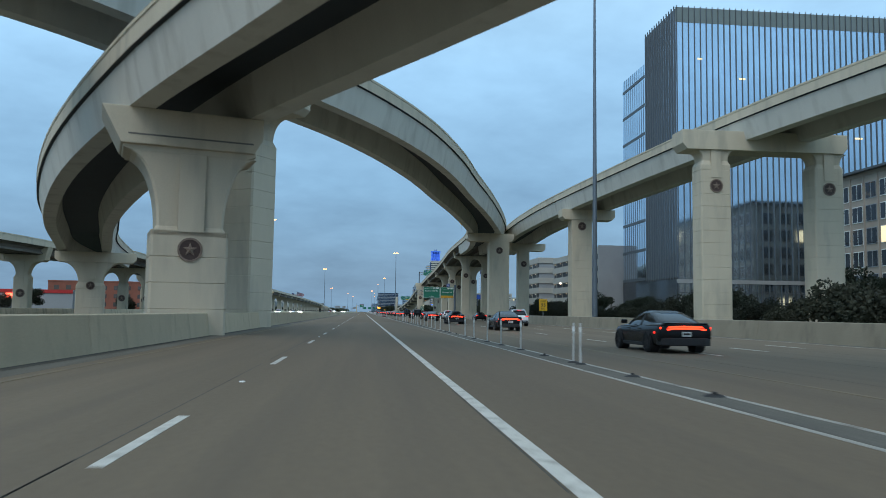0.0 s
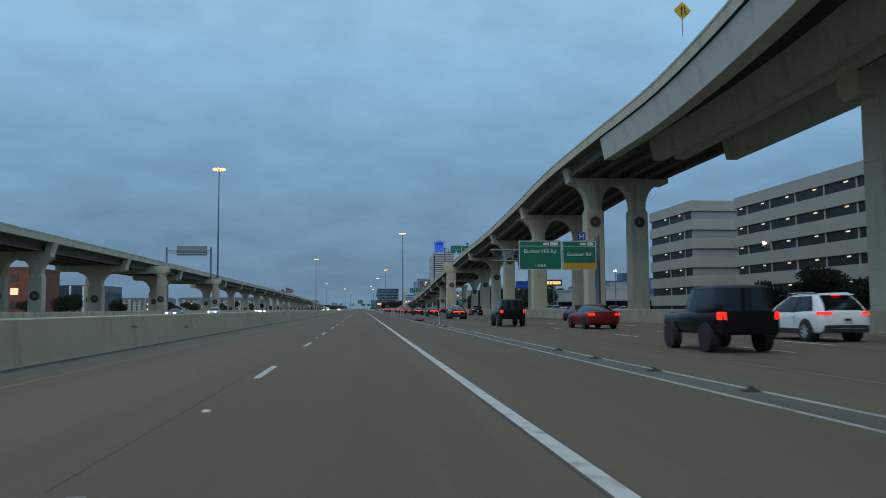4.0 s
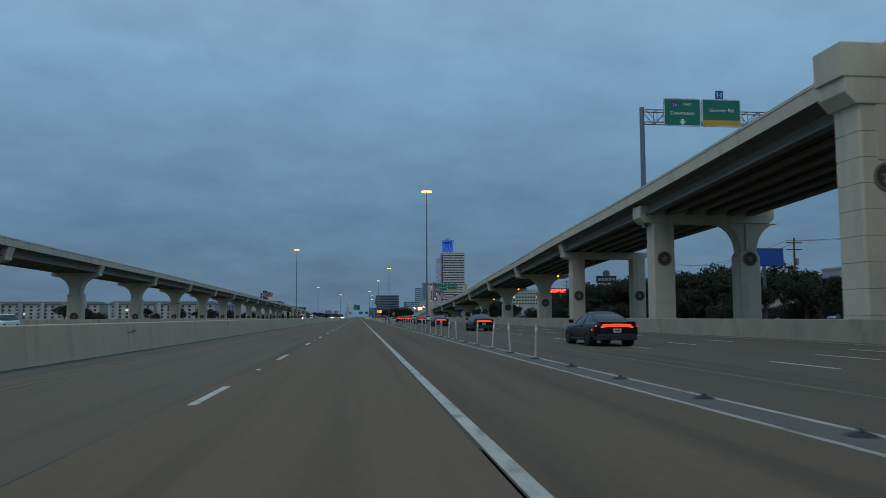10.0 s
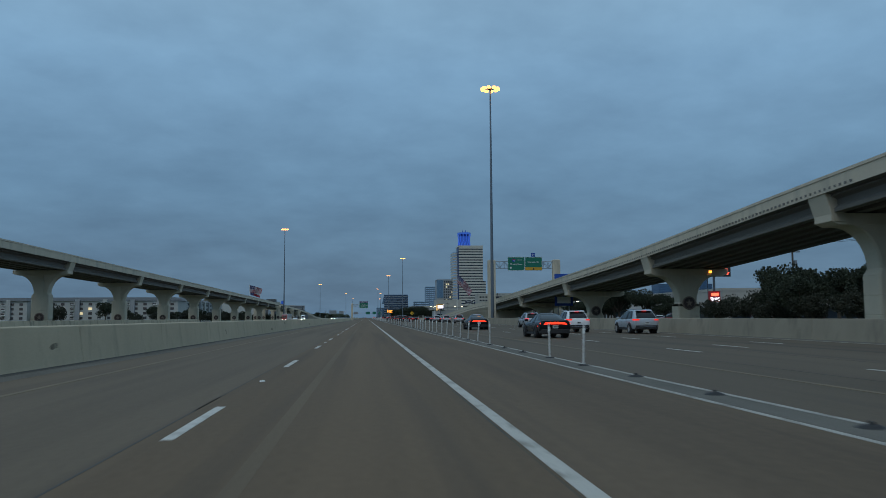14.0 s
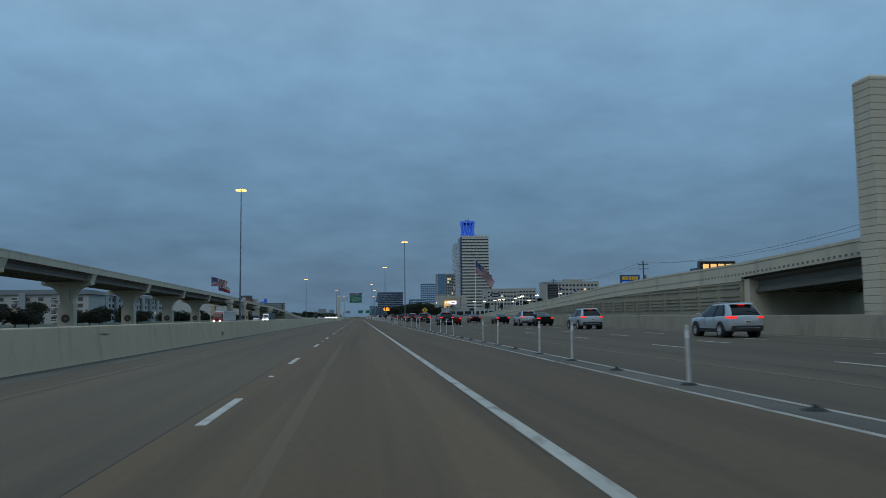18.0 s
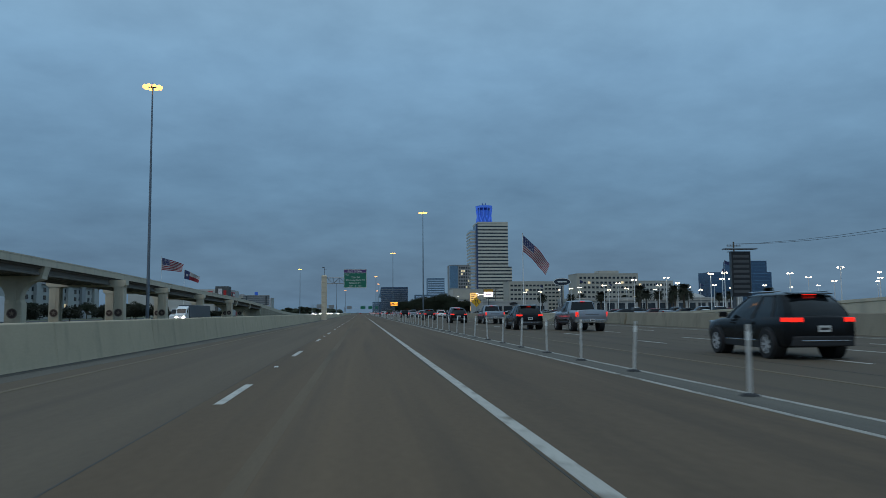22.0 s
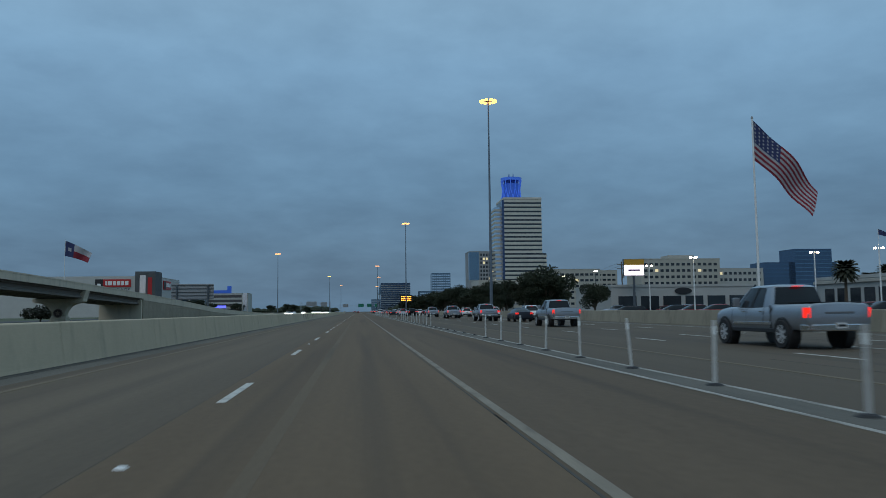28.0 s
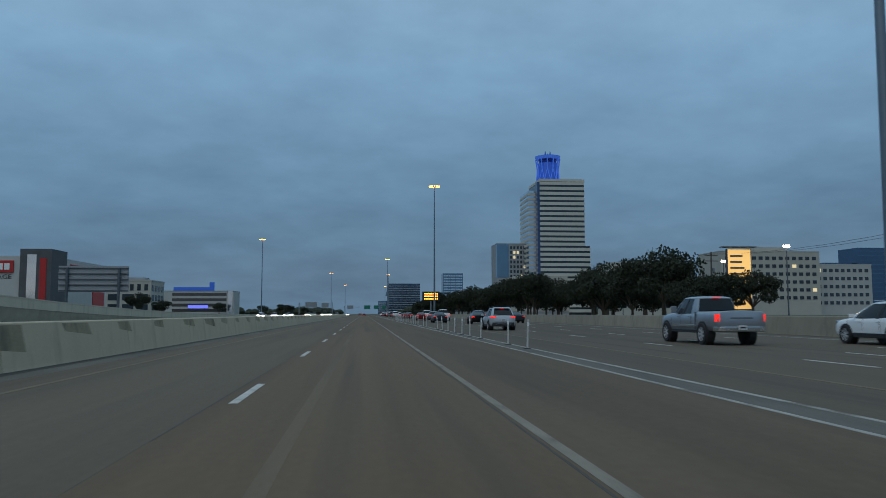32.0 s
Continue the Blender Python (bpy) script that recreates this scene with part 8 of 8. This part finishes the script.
flag("lone", 75.7, 518, 34.0, 11.0, 5.6, 1.15, "lone-star flag hanging slack behind the ramp")
flag("stripes", 76.3, 507, 36.0, 11.0, 5.6, 1.1, "striped national flag hanging slack behind the ramp")

# car-park lamps with small flags, in the dealer's lot
lamp = thing("lot_lamp", (60, 850, 0), "tall white twin-headed car-park lamp", "street lamp", "car-park lamps")
part("pole", G().cyl((0, 0, -0.05), (0, 0, 8.4), 0.10, 0.07, 8), WHITE, lamp, "white pole", smooth=True)
part("lamp_arm", G().cyl((-0.5, 0, 8.35), (0.5, 0, 8.35), 0.04, n=6), WHITE, lamp, "cross arm")
for sx in (-1, 1):
    part("lamp_head", bevelled(G().box(sx * 0.42 - 0.15, sx * 0.42 + 0.15, -0.18, 0.18, 8.16, 8.38), 0.05), LAMPWHITE, lamp, "lit lamp head")
rl = random.Random(3)
LOT = [(62 + 17 * (k % 5) + rl.uniform(-3, 3), 800 + 22 * (k // 5) + rl.uniform(-6, 6)) for k in range(38)]
for x, y in LOT[:30] + [(46.2, 986), (45.0, 966), (57.5, 957)]:
    copy_thing(lamp, pose(x, y, 0, 0, 0, rl.uniform(-25, 25)))
flagged = copy_thing(lamp, pose(*LOT[30], 0))
tagged(flagged, "white twin-headed car-park lamp with a small flag on top", "street lamp", "flagged car-park lamps")
part("flag_staff", G().cyl((0, 0, 8.4), (0, 0, 10.6), 0.025, n=5), WHITE, flagged)
part("small_flag", cloth(0, 1, 0, 1, 1.2, 0.7, 0.5, 6).moved(Matrix.Translation((0, 0, 10.6))), FLAGBLUE, flagged, "small dark flag")
for x, y in LOT[31:] + [(66, 818), (79, 846), (63, 905)]:
    copy_thing(flagged, pose(x, y, 0, 0, 0, rl.uniform(-25, 25)))
slamp = thing("lot_lamp", (59, 385, 0), "dark pole car-park lamp with a bright white head", "street lamp", "shop car-park lamps")
part("pole", G().cyl((0, 0, -0.05), (0, 0, 11), 0.11, 0.08, 8), DARKSTEEL, slamp, "dark pole", smooth=True)
part("lamp_head", bevelled(G().box(-0.4, 0.4, -0.3, 0.3, 10.9, 11.25), 0.06), LAMPWHITE, slamp, "lit lamp head")
for x, y in ((66, 330), (74, 372), (70, 452), (60, 1092), (66, 1125), (58, 1160), (72, 600), (60, 240), (60, 1060)):
    copy_thing(slamp, pose(x, y, 0))

# parked cars in the dealer's lot
PG2 = "parked cars in the dealer's lot"
lot = [vehicle("sedan", P_WHITE, "parked white sedan in the lot", lit=False, group=PG2, simple=True), vehicle("suv", P_BLACK, "parked black sport utility car", lit=False, group=PG2, simple=True), vehicle("pickup", P_SILVER, "parked silver pickup truck in the lot", "pickup_truck", lit=False, group=PG2, simple=True), vehicle("suv", P_RED, "parked dark red sport utility car", lit=False, group=PG2, simple=True)]
spots = []
for row, xr in enumerate((51.8, 57.5, 65.0)):
    for k in range(32):
        y = 800 + 7.0 * k + row * 2
        if rl.random() < (0.8 if row < 2 else 0.25) and (row == 0 or not 948 < y < 1000):
            spots.append((xr - (4.0 if 948 < y < 1000 else 0.0), y))
for k in range(16):
    spots.append((56 + rl.uniform(0, 20), 410 + 12 * k + rl.uniform(-3, 3)))
for k in range(14):
    spots.append((54.5 + rl.uniform(0, 9), 300 + 8.4 * k + rl.uniform(-2, 2)))
for k, (x, y) in enumerate(spots):
    src = lot[rl.randrange(4)]
    m = pose(x, y, -0.03, 0, 0, 90 + rl.choice((0, 180)) + rl.uniform(-4, 4))
    if k < 4:
        lot[k].matrix_basis = m
    else:
        copy_thing(src, m)

# ---- trees and shrubs ----
def tree_meshes(seed, height, spread, trunk_r, leaves, leaf, squash=0.55):
    """A trunk with forking limbs, and a crown of many small leaf clumps gathered in uneven masses."""
    rt = random.Random(seed)
    wood, crown = G(), G()
    base = height * 0.28
    wood.cyl((0, 0, -0.2), (0.05, 0.03, base), trunk_r, trunk_r * 0.7, 8)
    masses = []
    for k in range(9):
        a = 2 * math.pi * k / 9 + rt.uniform(-0.4, 0.4)
        out = spread * rt.uniform(0.35, 0.8)
        top = Vector((out * math.cos(a), out * math.sin(a), height * rt.uniform(0.46, 0.85)))
        mid = Vector((out * 0.45 * math.cos(a), out * 0.45 * math.sin(a), base + (top.z - base) * 0.55))
        wood.cyl((0.05, 0.03, base - 0.1), mid, trunk_r * 0.5, trunk_r * 0.32, 6)
        wood.cyl(mid, top, trunk_r * 0.32, trunk_r * 0.1, 5)
        masses.append((top, spread * rt.uniform(0.32, 0.5)))
    masses.append((Vector((0, 0, height * 0.82)), spread * 0.5))
    for k in range(leaves * 2):
        c, r = masses[k % len(masses)]
        d = Vector((rt.gauss(0, 1), rt.gauss(0, 1), rt.gauss(0, 1)))
        d = d.normalized() * r * rt.uniform(0.55, 1.08)
        p = c + Vector((d.x, d.y, d.z * squash * 1.35))
        if p.z < base * 0.8:
            continue
        q = Euler((rt.uniform(0, 6.3), rt.uniform(0, 6.3), rt.uniform(0, 6.3))).to_matrix()
        s = leaf * rt.uniform(0.45, 1.0)
        crown.face([p + q @ Vector(v) * s for v in ((-0.6, 0, 0), (0, -0.42, 0.12), (0.65, 0, 0), (0, 0.42, 0.12))])
    return wood.mesh("trunk", BARK), crown


oaks = []
for seed, h, s, r, n, lf in ((1, 8.0, 4.6, 0.32, 2600, 0.42), (2, 9.5, 5.0, 0.36, 3000, 0.45), (3, 6.5, 3.6, 0.24, 2000, 0.38)):
    wood, crown = tree_meshes(seed, h, s, r, n, lf)
    ob = thing("oak_tree", (0, -90 - 10 * seed, 0), "dark broad live oak with a dense ragged crown", "tree", "live oaks beside the freeway")
    part("trunk", wood, None, ob, "dark forked trunk")
    part("crown", crown, LEAF, ob, "dense dark green leaves")
    oaks.append(ob)
shrubs = []
for seed, h, s in ((7, 3.4, 2.4), (8, 2.6, 2.2)):
    wood, crown = tree_meshes(seed, h, s, 0.10, 1300, 0.30, 0.8)
    ob = thing("shrub", (30, -90 - 10 * seed, 0), "dark tangled evergreen shrub", "shrub", "shrubs behind the barrier")
    part("stems", wood, None, ob, "thin stems")
    part("crown", crown, LEAF2, ob, "dense olive-green leaves")
    shrubs.append(ob)
rtree = random.Random(9)


def plant(kind, x, y, k=1.0):
    src = rtree.choice(kind)
    src_m = pose(x, y, 0, 0, 0, rtree.uniform(0, 360)) @ Matrix.Scale(k * rtree.uniform(0.85, 1.15), 4)
    ob = copy_thing(src, src_m)
    return ob


for k in range(16):
    plant(oaks, rtree.uniform(40, 56), 60 + k * 10 + rtree.uniform(-3, 3), 0.62)
for k in range(40):
    plant(shrubs, rtree.uniform(37, 50), 40 + k * 4.2 + rtree.uniform(-2, 2), rtree.uniform(0.75, 1.35))
for k in range(58):
    tx, ty = rtree.uniform(52, 80), 385 + k * 3.2 + rtree.uniform(-3, 3)
    if ty < 548 or tx > 72:
        plant(oaks, tx, ty, min(1.05, 0.70 + k * 0.015))
for k in range(15):
    plant(oaks, rtree.uniform(42, 50) + (10 if k > 8 else 0), 568 + k * 5.4 + rtree.uniform(-2, 2), 0.66)
for k in range(8):
    plant(oaks, rtree.uniform(70, 80), 255 + k * 8, 0.7)
for k in range(46):
    plant(oaks, rtree.uniform(33, 54), 1112 + k * 6.5 + rtree.uniform(-4, 4), 1.08)
for k in range(12):
    plant(oaks, rtree.uniform(50, 66), 1096 + k * 8 + rtree.uniform(-4, 4), 0.84)
for k in range(10):
    plant(oaks, rtree.uniform(38, 60), 1410 + k * 26 + rtree.uniform(-5, 5), 1.1)
for x, y, k in ((-70, 118, 0.9), (-76, 130, 0.8), (-66, 160, 0.7), (-88, 372, 1.0), (-72, 300, 0.6), (-95, 520, 0.8), (-100, 690, 0.9), (-98, 740, 1.0), (-96, 800, 0.9), (-100, 860, 0.9), (-104, 600, 0.8), (-90, 1300, 0.9), (-86, 1320, 0.8), (-120, 1640, 1.0), (-70, 1700, 1.3), (-80, 1740, 1.2), (-95, 1720, 1.2), (-60, 1760, 1.1)):
    plant(oaks, x, y, k)
for k in range(22):
    plant(shrubs, -60 - rtree.uniform(0, 12), 70 + k * 42 + rtree.uniform(-9, 9), 1.0)

# clipped dark hedges and low trees under and beyond the long viaduct
for k in range(30):
    src_m = pose(-rtree.uniform(56, 62), 672 + k * 11.5 + rtree.uniform(-2, 2), 0) @ Matrix.Diagonal((1.1, rtree.uniform(2.0, 3.0), rtree.uniform(0.8, 1.25), 1))
    if k % 6 != 4:
        copy_thing(shrubs[k % 2], src_m)

# palms at the dealer
for k in range(26):
    plant(shrubs, rtree.uniform(50, 60), 400 + k * 6.5 + rtree.uniform(-2, 2), 1.15)
for x, y, k in ((31.0, 967, 0.8), (30.2, 1000, 0.6)):
    plant(oaks, x, y, k)
for k in range(9):
    plant(oaks, -rtree.uniform(74, 92), 700 + k * 34 + rtree.uniform(-5, 5), 0.62)
for k in range(13):
    plant(oaks, rtree.uniform(29.5, 36), (1002 + k * 3.2 if k < 6 else 1032 + k * 6.2) + rtree.uniform(-2, 2), 0.86)
palm = thing("palm_tree", (82, 945, 0), "slim palm tree with a round drooping head of fronds", "tree", "palms at the car dealer")
part("trunk", G().cyl((0, 0, -0.1), (0.1, 0, 6.2), 0.22, 0.16, 8), BARK, palm, "slim trunk")
g = G()
for k in range(90):
    a, tilt = 2.39996 * k, 1.35 - 2.3 * k / 90 + rtree.uniform(-0.15, 0.15)
    pts = []
    for j in range(5):
        u = j / 4
        rr = 1.75 * u * math.cos(tilt * (1 - u * 0.3))
        zz = 6.2 + 1.7 * u * math.sin(tilt) - 0.55 * u * u
        wd = 0.5 * math.sin(math.pi * min(0.95, u + 0.1))
        pts.append([(0.1 + rr * math.cos(a) - wd * math.sin(a), rr * math.sin(a) + wd * math.cos(a), zz - 0.1), (0.1 + rr * math.cos(a), rr * math.sin(a), zz), (0.1 + rr * math.cos(a) + wd * math.sin(a), rr * math.sin(a) - wd * math.cos(a), zz - 0.1)])
    g.loft(pts, closed=False)
part("fronds", g, LEAF2, palm, "drooping fronds")
for k in range(22):
    copy_thing(palm, pose(58 + rtree.uniform(0, 55), 858 + k * 6.5, 0, 0, 0, rtree.uniform(0, 360)) @ Matrix.Scale(rtree.uniform(0.85, 1.2), 4))

# far skyline of trees and roofs
far = G()
rf = random.Random(4)
for k in range(900):
    side = rf.choice((-1, 1))
    x = side * rf.uniform(90, 900) if rf.random() < 0.8 else side * rf.uniform(55, 120)
    y = rf.uniform(1900, 3200)
    s = rf.uniform(5, 10)
    pts = [(rf.uniform(-0.5, 0.5), rf.uniform(-0.5, 0.5)) for _ in range(2)]
    ring = lambda z, r: [(x + r * math.cos(2 * math.pi * j / 7 + k) * rf.uniform(0.8, 1.2), y + r * math.sin(2 * math.pi * j / 7 + k), z) for j in range(7)]
    far.loft([ring(-0.5, s * 0.7), ring(s * 0.5, s), ring(s * 0.95, s * 0.7), ring(s * 1.15, s * 0.2)])
solo("far_trees", far, LEAF, "dark band of distant trees along the horizon", "trees", kind="stuff")
